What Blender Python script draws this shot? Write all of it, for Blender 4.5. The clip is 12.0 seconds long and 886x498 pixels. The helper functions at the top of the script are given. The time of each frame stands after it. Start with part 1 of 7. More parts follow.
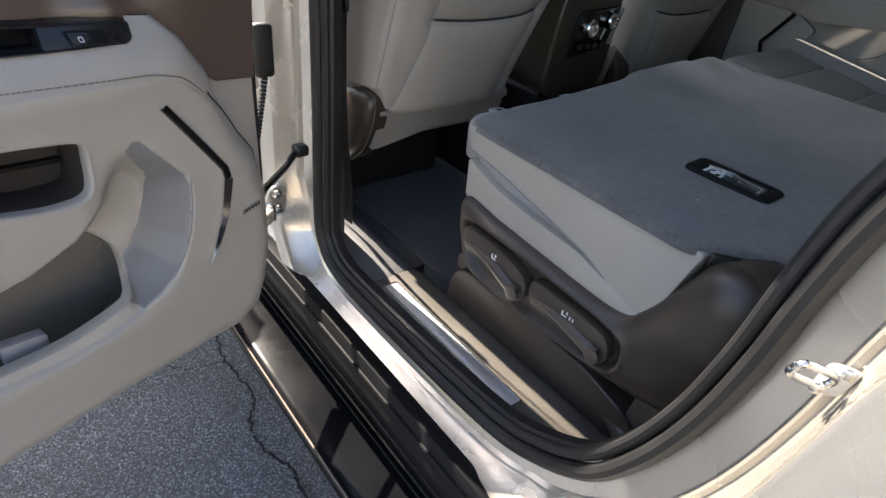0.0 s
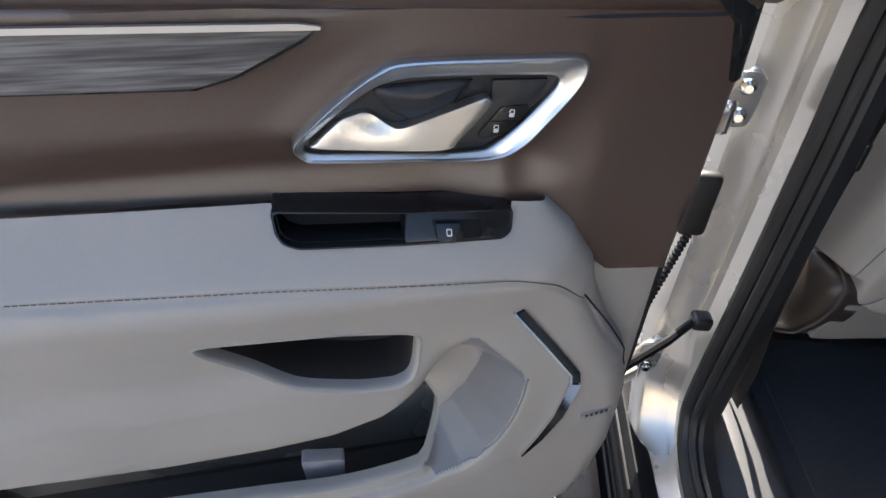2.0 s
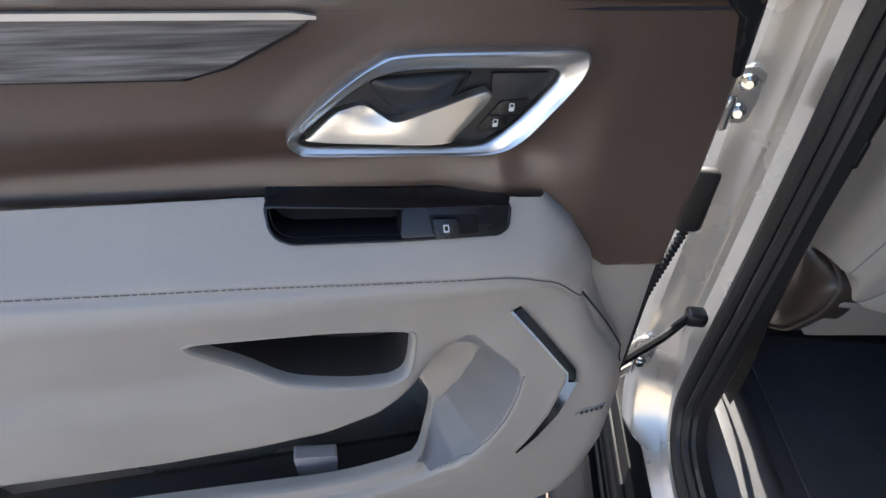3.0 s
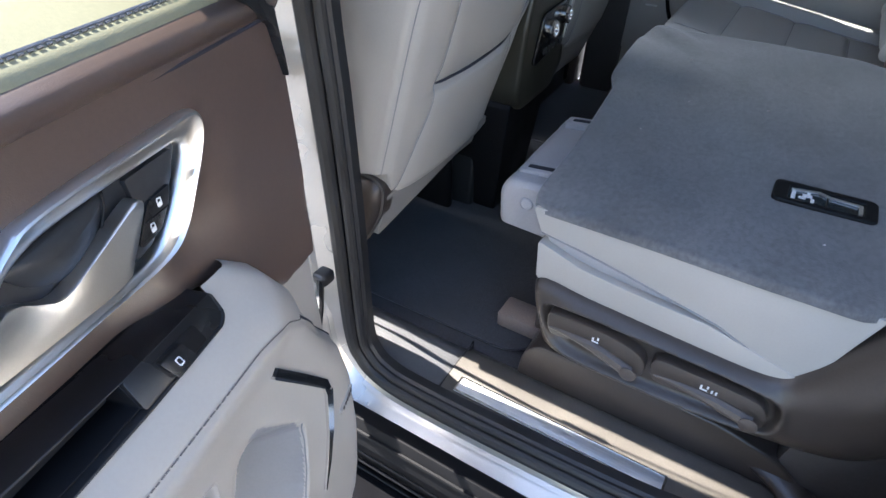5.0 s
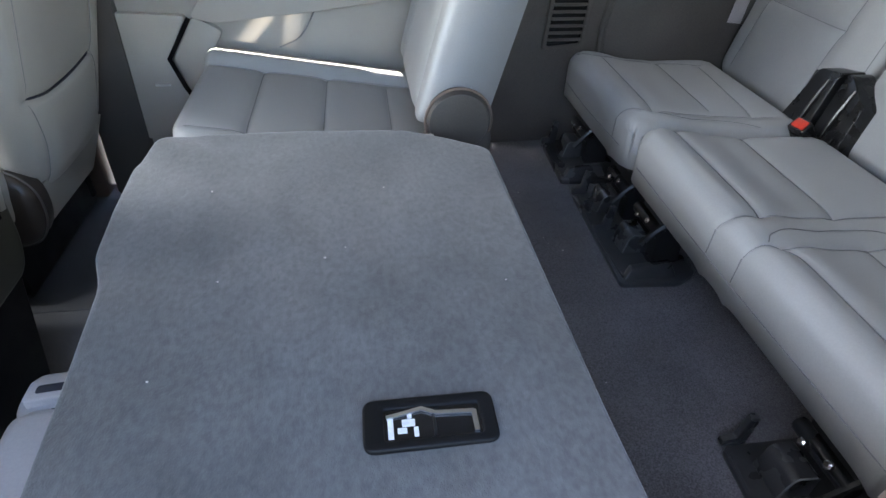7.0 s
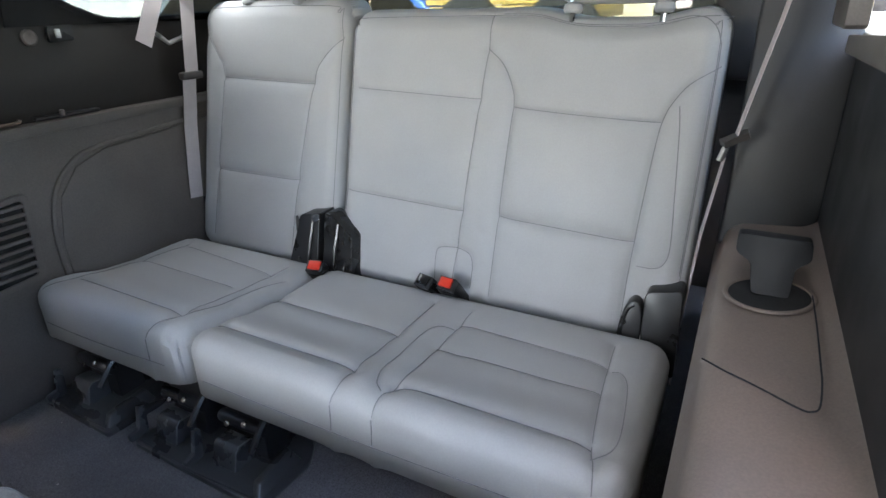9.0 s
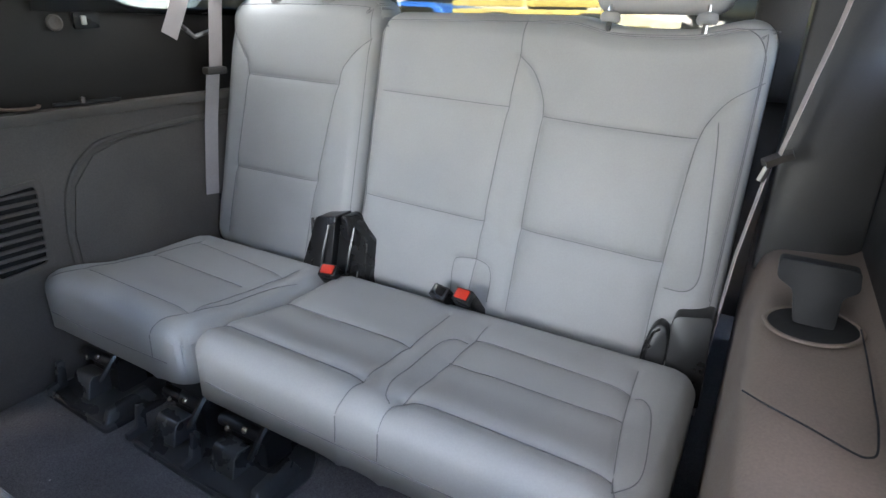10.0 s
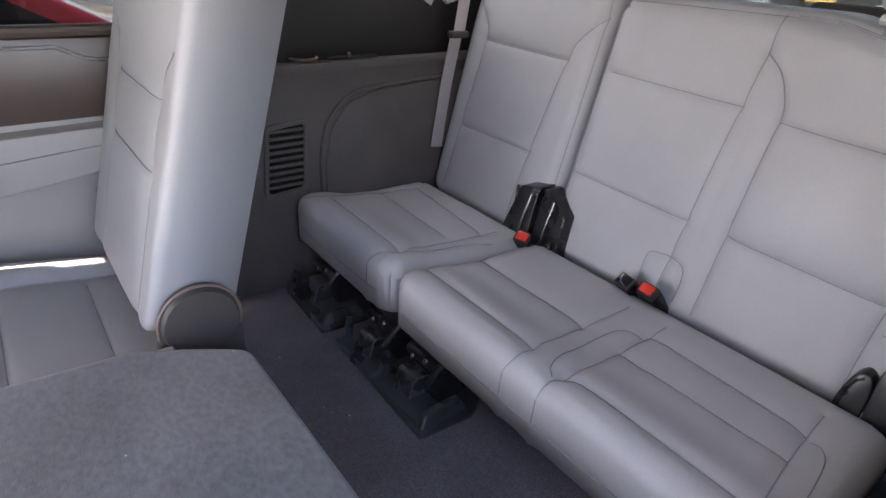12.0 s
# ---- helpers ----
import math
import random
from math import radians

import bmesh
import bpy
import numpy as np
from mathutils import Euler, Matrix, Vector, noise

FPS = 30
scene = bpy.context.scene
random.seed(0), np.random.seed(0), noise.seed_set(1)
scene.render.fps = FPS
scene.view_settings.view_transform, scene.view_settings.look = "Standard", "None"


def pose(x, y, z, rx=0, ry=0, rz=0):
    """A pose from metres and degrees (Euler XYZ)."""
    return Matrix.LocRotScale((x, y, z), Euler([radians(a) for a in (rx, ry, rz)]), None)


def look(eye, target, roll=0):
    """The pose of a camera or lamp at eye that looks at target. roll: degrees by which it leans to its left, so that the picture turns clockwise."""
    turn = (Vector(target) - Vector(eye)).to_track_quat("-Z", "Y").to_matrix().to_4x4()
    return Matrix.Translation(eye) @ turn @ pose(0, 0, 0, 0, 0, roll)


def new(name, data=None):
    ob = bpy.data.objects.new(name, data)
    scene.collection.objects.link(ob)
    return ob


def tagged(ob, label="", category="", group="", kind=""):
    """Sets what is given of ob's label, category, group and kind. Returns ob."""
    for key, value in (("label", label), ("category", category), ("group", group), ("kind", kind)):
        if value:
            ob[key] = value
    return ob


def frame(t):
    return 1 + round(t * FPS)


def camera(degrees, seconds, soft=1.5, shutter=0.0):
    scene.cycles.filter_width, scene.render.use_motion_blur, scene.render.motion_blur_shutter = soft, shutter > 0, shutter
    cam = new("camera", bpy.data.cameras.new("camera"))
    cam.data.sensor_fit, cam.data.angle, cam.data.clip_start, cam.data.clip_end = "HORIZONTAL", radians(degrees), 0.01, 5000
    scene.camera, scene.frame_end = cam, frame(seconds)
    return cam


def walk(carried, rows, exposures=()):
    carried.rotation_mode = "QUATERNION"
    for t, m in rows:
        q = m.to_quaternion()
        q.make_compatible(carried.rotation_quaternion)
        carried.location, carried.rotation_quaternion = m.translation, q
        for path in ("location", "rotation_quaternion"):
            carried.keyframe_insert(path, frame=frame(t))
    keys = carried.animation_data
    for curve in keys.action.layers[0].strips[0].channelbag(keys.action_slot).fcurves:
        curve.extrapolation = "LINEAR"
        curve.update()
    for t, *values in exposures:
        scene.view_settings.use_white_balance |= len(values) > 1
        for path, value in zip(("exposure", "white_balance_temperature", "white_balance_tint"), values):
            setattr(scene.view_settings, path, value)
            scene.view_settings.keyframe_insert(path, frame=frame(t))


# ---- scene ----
cam = camera(75.8, 12.0)
PATH = [
    (0, (1.035, -0.433, 1.425), (-0.197, 0.676, 0.305), 7.1),
    (0.3, (0.913, -0.382, 1.48), (-0.549, 0.422, 0.378), 5.8),
    (0.5, (0.838, -0.364, 1.521), (-0.708, 0.228, 0.397), 7.0),
    (1, (0.745, -0.311, 1.542), (-0.869, -0.204, 0.367), 5.9),
    (1.5, (0.706, -0.303, 1.529), (-0.873, -0.383, 0.305), 4.2),
    (2, (0.692, -0.305, 1.525), (-0.869, -0.434, 0.281), 1.5),
    (2.5, (0.688, -0.31, 1.525), (-0.861, -0.425, 0.266), 2.0),
    (2.7, (0.688, -0.31, 1.524), (-0.86, -0.422, 0.263), 2.2),
    (4.3, (0.606, -0.38, 1.518), (-0.81, 0.211, 0.236), 4.2),
    (4.5, (0.598, -0.412, 1.526), (-0.679, 0.471, 0.264), 1.6),
    (5, (0.594, -0.463, 1.546), (-0.226, 0.861, 0.29), 0.0),
    (5.5, (0.605, -0.438, 1.563), (0.072, 1.019, 0.301), -0.4),
    (6, (0.589, -0.303, 1.556), (0.215, 1.215, 0.309), 0.9),
    (6.5, (0.626, -0.073, 1.565), (0.422, 1.499, 0.345), 0.5),
    (7, (0.66, 0.089, 1.571), (0.902, 1.659, 0.357), 1.7),
    (7.2, (0.671, 0.141, 1.543), (1.183, 1.681, 0.374), 1.2),
    (7.5, (0.664, 0.205, 1.581), (1.589, 1.533, 0.405), -1.1),
    (7.7, (0.649, 0.244, 1.602), (1.804, 1.379, 0.428), -1.6),
    (9.3, (0.685, 0.297, 1.62), (2.316, 1.16, 0.85), -1.3),
    (9.5, (0.695, 0.298, 1.623), (2.323, 1.167, 0.854), -0.7),
    (10, (0.699, 0.326, 1.589), (2.313, 1.238, 0.84), 1.4),
    (10.5, (0.704, 0.337, 1.6), (2.3, 1.261, 0.825), 1.4),
    (11, (0.732, 0.335, 1.563), (2.316, 1.272, 0.78), 2.2),
    (11.5, (0.725, 0.33, 1.59), (2.207, 1.355, 0.722), 2.2),
    (11.7, (0.705, 0.316, 1.624), (2.077, 1.457, 0.72), 3.3),
    (12, (0.66, 0.287, 1.659), (1.782, 1.662, 0.736), 3.8),
]
EXPOSURES = [(0.0, 2.21, 7100, 12), (0.4, 2.51, 6800, 12), (0.8, 2.74, 6700, 12), (1.1, 2.56, 6700, 12), (1.5, 2.25, 6700, 12), (2.5, 2.22, 6600, 12), (4.5, 2.84, 6400, 12), (5.0, 3.02, 6300, 12), (5.5, 2.9, 6400, 11), (6.0, 2.58, 6400, 10), (6.5, 3.4, 6600, 10), (7.0, 4.1, 6700, 10), (7.5, 4.25, 6600, 10), (9.5, 4.34, 6700, 10), (11.0, 4.2, 6600, 11), (11.6, 4.2, 6600, 12), (12.0, 4.05, 6900, 24)]
walk(cam, [(t, look(eye, target, roll)) for t, eye, target, roll in PATH], EXPOSURES)
# ---- light ----
world = bpy.data.worlds.new("sky")
scene.world = world
world.use_nodes = True
_bg = world.node_tree.nodes["Background"]
_sky = world.node_tree.nodes.new("ShaderNodeTexSky")
_sky.sky_type = "NISHITA"
_sky.sun_disc = False
SUN_EL, SUN_AZ = 46.0, 180.0          # elevation; direction towards the sun, degrees from +X
_sky.sun_elevation = radians(SUN_EL)
_sky.sun_rotation = radians(90.0 - SUN_AZ)
world.node_tree.links.new(_sky.outputs[0], _bg.inputs[0])
_bg.inputs[1].default_value = 0.11
sun = new("sun", bpy.data.lights.new("sun", "SUN"))
sun.data.energy = 5.0
sun.data.angle = radians(0.5)
sun.data.color = (1.0, 0.95, 0.86)
_d = Vector((math.cos(radians(SUN_AZ)) * math.cos(radians(SUN_EL)), math.sin(radians(SUN_AZ)) * math.cos(radians(SUN_EL)), math.sin(radians(SUN_EL))))
sun.matrix_world = look(_d * 20, (0, 0, 0))


def window_light(name, eye, target, wide, high, watts):
    """The sky's light through an opening of the cabin that has only glass or air in it."""
    ob = new(name, bpy.data.lights.new(name, "AREA"))
    ob.data.shape, ob.data.size, ob.data.size_y, ob.data.energy = "RECTANGLE", wide, high, watts
    ob.data.color = (0.86, 0.93, 1.0)
    ob.matrix_world = look(eye, target)


window_light("windscreen_light", (-0.95, 0.9, 1.62), (0.6, 0.9, 1.2), 0.9, 0.6, 2.5)
window_light("far_quarter_light", (1.75, 1.66, 1.71), (1.45, 0.9, 1.0), 0.6, 0.2, 0.11)
window_light("near_quarter_light", (1.5, 0.19, 1.70), (1.55, 1.0, 0.95), 0.45, 0.2, 0.05)


# ---- materials ----
def mat(name, color, rough=0.6, metal=0.0, coarse=(8.0, 0.12), fine=(250.0, 0.08), bump=(600.0, 0.1, 0.0006),
        coat=0.0, sheen=0.0, spec=0.5, rough_var=0.1, cell=False, stretch=(1, 1, 1), speckle=None):
    """A surface with slow stains, fine grain and a fine relief; sizes are cycles per metre."""
    m = bpy.data.materials.new(name)
    m.use_nodes = True
    t = m.node_tree
    n, l = t.nodes, t.links
    b = n["Principled BSDF"]
    co = n.new("ShaderNodeTexCoord")
    mp = n.new("ShaderNodeMapping")
    mp.inputs["Scale"].default_value = stretch
    l.new(co.outputs["Object"], mp.inputs[0])
    rnd = n.new("ShaderNodeObjectInfo")

    def noise_tex(scale, detail=4.0):
        x = n.new("ShaderNodeTexNoise")
        x.inputs["Scale"].default_value, x.inputs["Detail"].default_value = scale, detail
        l.new(mp.outputs[0], x.inputs["Vector"])
        return x
    a, f = noise_tex(coarse[0]), noise_tex(fine[0], 2.0)
    val = None
    for tex, amount in ((a, coarse[1]), (f, fine[1])):
        mr = n.new("ShaderNodeMapRange")
        mr.inputs[1].default_value, mr.inputs[2].default_value = 0.3, 0.7
        mr.inputs[3].default_value, mr.inputs[4].default_value = 1 - amount, 1 + amount
        l.new(tex.outputs["Fac"], mr.inputs[0])
        if val is None:
            val = mr.outputs[0]
        else:
            mu = n.new("ShaderNodeMath")
            mu.operation = "MULTIPLY"
            l.new(val, mu.inputs[0])
            l.new(mr.outputs[0], mu.inputs[1])
            val = mu.outputs[0]
    if speckle:
        vo = n.new("ShaderNodeTexVoronoi")
        vo.inputs["Scale"].default_value = speckle[0]
        l.new(mp.outputs[0], vo.inputs["Vector"])
        sep = n.new("ShaderNodeSeparateColor")
        l.new(vo.outputs["Color"], sep.inputs[0])
        mr = n.new("ShaderNodeMapRange")
        mr.inputs[1].default_value, mr.inputs[2].default_value, mr.inputs[3].default_value, mr.inputs[4].default_value = 0.55, 1.0, 0.7, speckle[1]
        l.new(sep.outputs[0], mr.inputs[0])
        mu = n.new("ShaderNodeMath")
        mu.operation = "MULTIPLY"
        l.new(val, mu.inputs[0])
        l.new(mr.outputs[0], mu.inputs[1])
        val = mu.outputs[0]
    hsv = n.new("ShaderNodeHueSaturation")
    hsv.inputs["Color"].default_value = (*color, 1)
    l.new(val, hsv.inputs["Value"])
    l.new(hsv.outputs[0], b.inputs["Base Color"])
    rr = n.new("ShaderNodeMapRange")
    rr.inputs[1].default_value, rr.inputs[2].default_value = 0.3, 0.7
    rr.inputs[3].default_value, rr.inputs[4].default_value = max(0.02, rough - rough_var), min(1, rough + rough_var)
    l.new(a.outputs["Fac"], rr.inputs[0])
    l.new(rr.outputs[0], b.inputs["Roughness"])
    b.inputs["Metallic"].default_value = metal
    b.inputs["Coat Weight"].default_value = coat
    b.inputs["Coat Roughness"].default_value = 0.04
    b.inputs["Sheen Weight"].default_value = sheen
    b.inputs["Specular IOR Level"].default_value = spec
    if bump[1] > 0:
        if cell:
            x = n.new("ShaderNodeTexVoronoi")
            x.inputs["Scale"].default_value = bump[0]
            l.new(mp.outputs[0], x.inputs["Vector"])
            out = x.outputs["Distance"]
        else:
            out = noise_tex(bump[0], 3.0).outputs["Fac"]
        bp = n.new("ShaderNodeBump")
        bp.inputs["Strength"].default_value, bp.inputs["Distance"].default_value = bump[1], bump[2]
        l.new(out, bp.inputs["Height"])
        l.new(bp.outputs[0], b.inputs["Normal"])
    return m


leather = mat("grey leather", (0.36, 0.36, 0.358), 0.5, coarse=(6, 0.05), fine=(300, 0.03), bump=(700, 0.2, 0.0006), cell=True)
leather_dark = mat("grey perforated leather", (0.335, 0.33, 0.345), 0.5, coarse=(6, 0.05), fine=(300, 0.04), bump=(700, 0.2, 0.0006), cell=True)
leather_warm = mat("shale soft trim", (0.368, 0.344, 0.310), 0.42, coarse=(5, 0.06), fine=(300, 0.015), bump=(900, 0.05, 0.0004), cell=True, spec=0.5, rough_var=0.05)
seam_mat = mat("seam shadow thread", (0.20, 0.20, 0.21), 0.8, bump=(900, 0.2, 0.0004))
seam_dark = mat("dark pocket edge", (0.018, 0.02, 0.03), 0.8, bump=(900, 0.2, 0.0004))
belt_tan = mat("olive tan belt trim", (0.21, 0.198, 0.125), 0.65, coarse=(5, 0.06), fine=(300, 0.05), bump=(900, 0.15, 0.0004), cell=True, spec=0.3)
sill_mat = mat("dark sill plastic", (0.082, 0.073, 0.063), 0.36, coarse=(7, 0.15), fine=(300, 0.08), bump=(900, 0.3, 0.0004), cell=True, spec=0.7, rough_var=0.03)
sill_dark = mat("dark slate sill plastic", (0.075, 0.075, 0.078), 0.4, coarse=(7, 0.15), fine=(300, 0.08), bump=(900, 0.3, 0.0004), cell=True, spec=0.6, rough_var=0.03)
slate = mat("dark slate plastic", (0.019, 0.0195, 0.0225), 0.45, coarse=(6, 0.15), fine=(300, 0.08), bump=(900, 0.3, 0.0004), cell=True)
taupe = mat("taupe lever plastic", (0.066, 0.052, 0.044), 0.38, coarse=(7, 0.12), fine=(300, 0.08), bump=(900, 0.4, 0.0004), cell=True)
quarter_upper = mat("dark brown upper quarter trim", (0.017, 0.0135, 0.0115), 0.45, coarse=(7, 0.15), fine=(300, 0.1), bump=(900, 0.4, 0.0004), cell=True, rough_var=0.03)
matte_black = mat("matte black plastic", (0.006, 0.006, 0.007), 0.55, coarse=(9, 0.2), fine=(200, 0.1), bump=(900, 0.1, 0.0003), spec=0.2)
board_black = mat("running board black", (0.006, 0.006, 0.007), 0.16, coarse=(9, 0.2), fine=(200, 0.1), bump=(300, 0.02, 0.0005), spec=0.16, rough_var=0.03)
thread_mat = mat("stitch thread", (0.13, 0.125, 0.125), 0.8, bump=(1500, 0.3, 0.0004))
skirt_mat = mat("grey seat skirt vinyl", (0.235, 0.222, 0.208), 0.5, coarse=(6, 0.08), fine=(300, 0.04), bump=(900, 0.2, 0.0005), cell=True)
brown = mat("dark brown soft trim", (0.082, 0.054, 0.042), 0.36, coarse=(5, 0.10), fine=(280, 0.06), bump=(900, 0.14, 0.0004), cell=True, rough_var=0.03, spec=0.85)
brown_plastic = mat("brown grained plastic", (0.044, 0.034, 0.028), 0.31, coarse=(7, 0.12), fine=(300, 0.08), bump=(900, 0.4, 0.0004), cell=True, rough_var=0.03)
quarter_brown = mat("brown quarter trim plastic", (0.22, 0.172, 0.15), 0.5, coarse=(7, 0.1), fine=(300, 0.08), bump=(900, 0.4, 0.0004), cell=True)
cup_mat = mat("brown cup lining", (0.045, 0.039, 0.035), 0.6, coarse=(7, 0.12), fine=(300, 0.08), bump=(900, 0.3, 0.0004), cell=True, spec=0.2)
tub_mat = mat("brown pocket tub", (0.06, 0.052, 0.047), 0.55, coarse=(7, 0.12), fine=(300, 0.08), bump=(900, 0.3, 0.0004), cell=True, spec=0.3)
console_mat = mat("dark olive console plastic", (0.036, 0.032, 0.022), 0.34, coarse=(7, 0.12), fine=(300, 0.08), bump=(900, 0.3, 0.0004), cell=True, rough_var=0.03)
pocket_mat = mat("dark pocket lining", (0.012, 0.011, 0.0105), 0.6, coarse=(7, 0.12), fine=(300, 0.08), bump=(900, 0.3, 0.0004), cell=True, spec=0.12)
quarter_dark = mat("dark brown quarter trim", (0.105, 0.089, 0.080), 0.5, coarse=(7, 0.15), fine=(300, 0.1), bump=(900, 0.4, 0.0004), cell=True)
dark_plastic = mat("dark grained plastic", (0.062, 0.055, 0.051), 0.5, coarse=(7, 0.15), fine=(300, 0.1), bump=(900, 0.4, 0.0004), cell=True)
# satin wall of the door bowl; its shade is put into the darker, cooler grey
bowl_wall_mat = mat("shade-toned grey satin trim", (0.195, 0.194, 0.200), 0.36, coarse=(5, 0.06), fine=(300, 0.03), bump=(900, 0.05, 0.0003), cell=True, spec=0.5, rough_var=0.03)
bowl_mat = mat("dark satin bowl plastic", (0.026, 0.027, 0.030), 0.42, coarse=(9, 0.2), fine=(200, 0.1), bump=(900, 0.1, 0.0003), spec=0.45)
black_plastic = mat("black satin plastic", (0.012, 0.012, 0.013), 0.3, coarse=(9, 0.2), fine=(200, 0.1), bump=(900, 0.15, 0.0003))
gloss_black = mat("gloss black plastic", (0.008, 0.008, 0.009), 0.12, coarse=(9, 0.2), fine=(200, 0.1), bump=(900, 0.0, 0.0003), rough_var=0.05)
rubber = mat("black rubber", (0.014, 0.014, 0.015), 0.5, coarse=(14, 0.2), fine=(250, 0.1), bump=(500, 0.25, 0.0005))
carpet = mat("grey carpet", (0.110, 0.109, 0.112), 0.95, coarse=(8, 0.24), fine=(150, 0.17), bump=(600, 0.6, 0.0014), stretch=(1.0, 0.6, 1.0), sheen=0.45, spec=0.1)
floor_carpet = mat("black carpet", (0.142, 0.133, 0.139), 0.95, coarse=(6, 0.2), fine=(420, 0.4), bump=(900, 0.9, 0.0016), sheen=0.15, spec=0.1)
footwell_carpet = mat("dark navy footwell carpet", (0.062, 0.064, 0.071), 0.9, coarse=(4, 0.2), fine=(420, 0.25), bump=(900, 0.6, 0.0014), sheen=0.25, spec=0.15)
paint = mat("champagne pearl paint", (0.56, 0.525, 0.47), 0.27, metal=0.62, coarse=(4, 0.05), fine=(900, 0.06), bump=(60, 0.02, 0.0006), coat=1.0, rough_var=0.06)
chrome = mat("chrome", (0.78, 0.77, 0.75), 0.1, metal=1.0, coarse=(20, 0.05), fine=(300, 0.04), bump=(60, 0.02, 0.0004), rough_var=0.05)
satin = mat("satin silver", (0.68, 0.67, 0.65), 0.32, metal=1.0, coarse=(9, 0.02), fine=(900, 0.02), bump=(900, 0.02, 0.0001), rough_var=0.015)
steel = mat("brushed steel", (0.80, 0.81, 0.82), 0.5, metal=1.0, coarse=(20, 0.1), fine=(200, 0.1), bump=(400, 0.1, 0.0003), stretch=(0.1, 1, 1))
wood = mat("grey open pore wood", (0.12, 0.115, 0.115), 0.4, coarse=(45, 0.6), fine=(170, 0.5), bump=(160, 0.4, 0.0005), stretch=(0.3, 0.06, 2.2))
asphalt = mat("asphalt", (0.085, 0.088, 0.097), 0.85, coarse=(2.2, 0.22), fine=(150, 0.6), bump=(230, 1.0, 0.005), spec=0.6, speckle=(230, 2.3))
crack_mat = mat("asphalt crack", (0.012, 0.012, 0.013), 1.0, bump=(200, 0.4, 0.002))
belt_black = mat("black belt webbing", (0.022, 0.021, 0.021), 0.7, coarse=(20, 0.06), fine=(900, 0.15), bump=(1100, 0.5, 0.0006))
belt_mat = mat("seat belt webbing", (0.50, 0.445, 0.44), 0.7, coarse=(20, 0.06), fine=(900, 0.15), bump=(1100, 0.5, 0.0006))
bracket_mat = mat("black moulded seat-foot plastic", (0.046, 0.046, 0.048), 0.3, coarse=(9, 0.2), fine=(250, 0.1), bump=(700, 0.15, 0.0003), spec=0.7)
# lighter grey that paints the highlight along the seat-foot covers' edges
glint_edge_mat = mat("pale edge highlight plastic", (0.15, 0.15, 0.155), 0.45, bump=(500, 0.1, 0.0003))
red_plastic = mat("red plastic", (0.62, 0.035, 0.015), 0.4, bump=(500, 0.05, 0.0003))
tan_plastic = mat("tan plastic", (0.17, 0.125, 0.10), 0.5, bump=(800, 0.3, 0.0004))
headliner = mat("grey headliner cloth", (0.55, 0.54, 0.52), 0.95, bump=(700, 0.4, 0.0006), sheen=0.1)
white_ink = mat("white print", (0.75, 0.75, 0.75), 0.6, bump=(500, 0.0, 0.0003))
tyre_mat = mat("tyre rubber", (0.02, 0.02, 0.021), 0.8, bump=(90, 0.3, 0.003))
concrete = mat("pale concrete", (0.42, 0.39, 0.34), 0.9, coarse=(1.2, 0.2), fine=(30, 0.2), bump=(80, 0.5, 0.004))


def glass_mat(name, tint):
    m = bpy.data.materials.new(name)
    m.use_nodes = True
    n, l = m.node_tree.nodes, m.node_tree.links
    n.remove(n["Principled BSDF"])
    tr, gl, mx, fr = n.new("ShaderNodeBsdfTransparent"), n.new("ShaderNodeBsdfGlossy"), n.new("ShaderNodeMixShader"), n.new("ShaderNodeFresnel")
    tr.inputs[0].default_value = (*tint, 1)
    gl.inputs["Roughness"].default_value = 0.02
    fr.inputs[0].default_value = 1.45
    l.new(fr.outputs[0], mx.inputs[0])
    l.new(tr.outputs[0], mx.inputs[1])
    l.new(gl.outputs[0], mx.inputs[2])
    l.new(mx.outputs[0], n["Material Output"].inputs[0])
    return m


glass = glass_mat("side glass", (0.78, 0.82, 0.80))
privacy = glass_mat("privacy glass", (0.26, 0.28, 0.27))
door_privacy = glass_mat("deep privacy glass", (0.48, 0.49, 0.47))


# ---- builders ----
def thing(name, at, label="", category="", group="", kind=""):
    ob = new(name)
    ob.location = at
    ob.empty_display_size = 0.05
    return tagged(ob, label, category, group, kind)


def link_mesh(name, me, material, parent, label=""):
    me.materials.append(material)
    ob = new(name, me)
    if parent is not None:
        ob.parent = parent
        ob.matrix_parent_inverse = Matrix.Translation(-Vector(parent.location))
    if label:
        tagged(ob, label)
    return ob


def part(name, bm, material, parent, label="", flat=False):
    me = bpy.data.meshes.new(name)
    bmesh.ops.recalc_face_normals(bm, faces=bm.faces[:])
    if not flat:
        for f in bm.faces:
            f.smooth = True
    bm.to_mesh(me)
    bm.free()
    ob = link_mesh(name, me, material, parent, label)
    if not flat:
        me.set_sharp_from_angle(angle=radians(35))
    return ob


def bevelled(bm, r, seg=3, angle=25):
    bm.normal_update()
    es = [e for e in bm.edges if len(e.link_faces) == 2 and e.calc_face_angle(0) > radians(angle)]
    if r > 0 and es:
        bmesh.ops.bevel(bm, geom=es, offset=r, segments=seg, profile=0.5, affect="EDGES", clamp_overlap=True)
    return bm


def box(x0, x1, y0, y1, z0, z1, r=0.004, seg=2):
    bm = bmesh.new()
    bmesh.ops.create_cube(bm, size=1)
    for v in bm.verts:
        v.co = Vector((x0 + (v.co.x + 0.5) * (x1 - x0), y0 + (v.co.y + 0.5) * (y1 - y0), z0 + (v.co.z + 0.5) * (z1 - z0)))
    return bevelled(bm, r, seg)


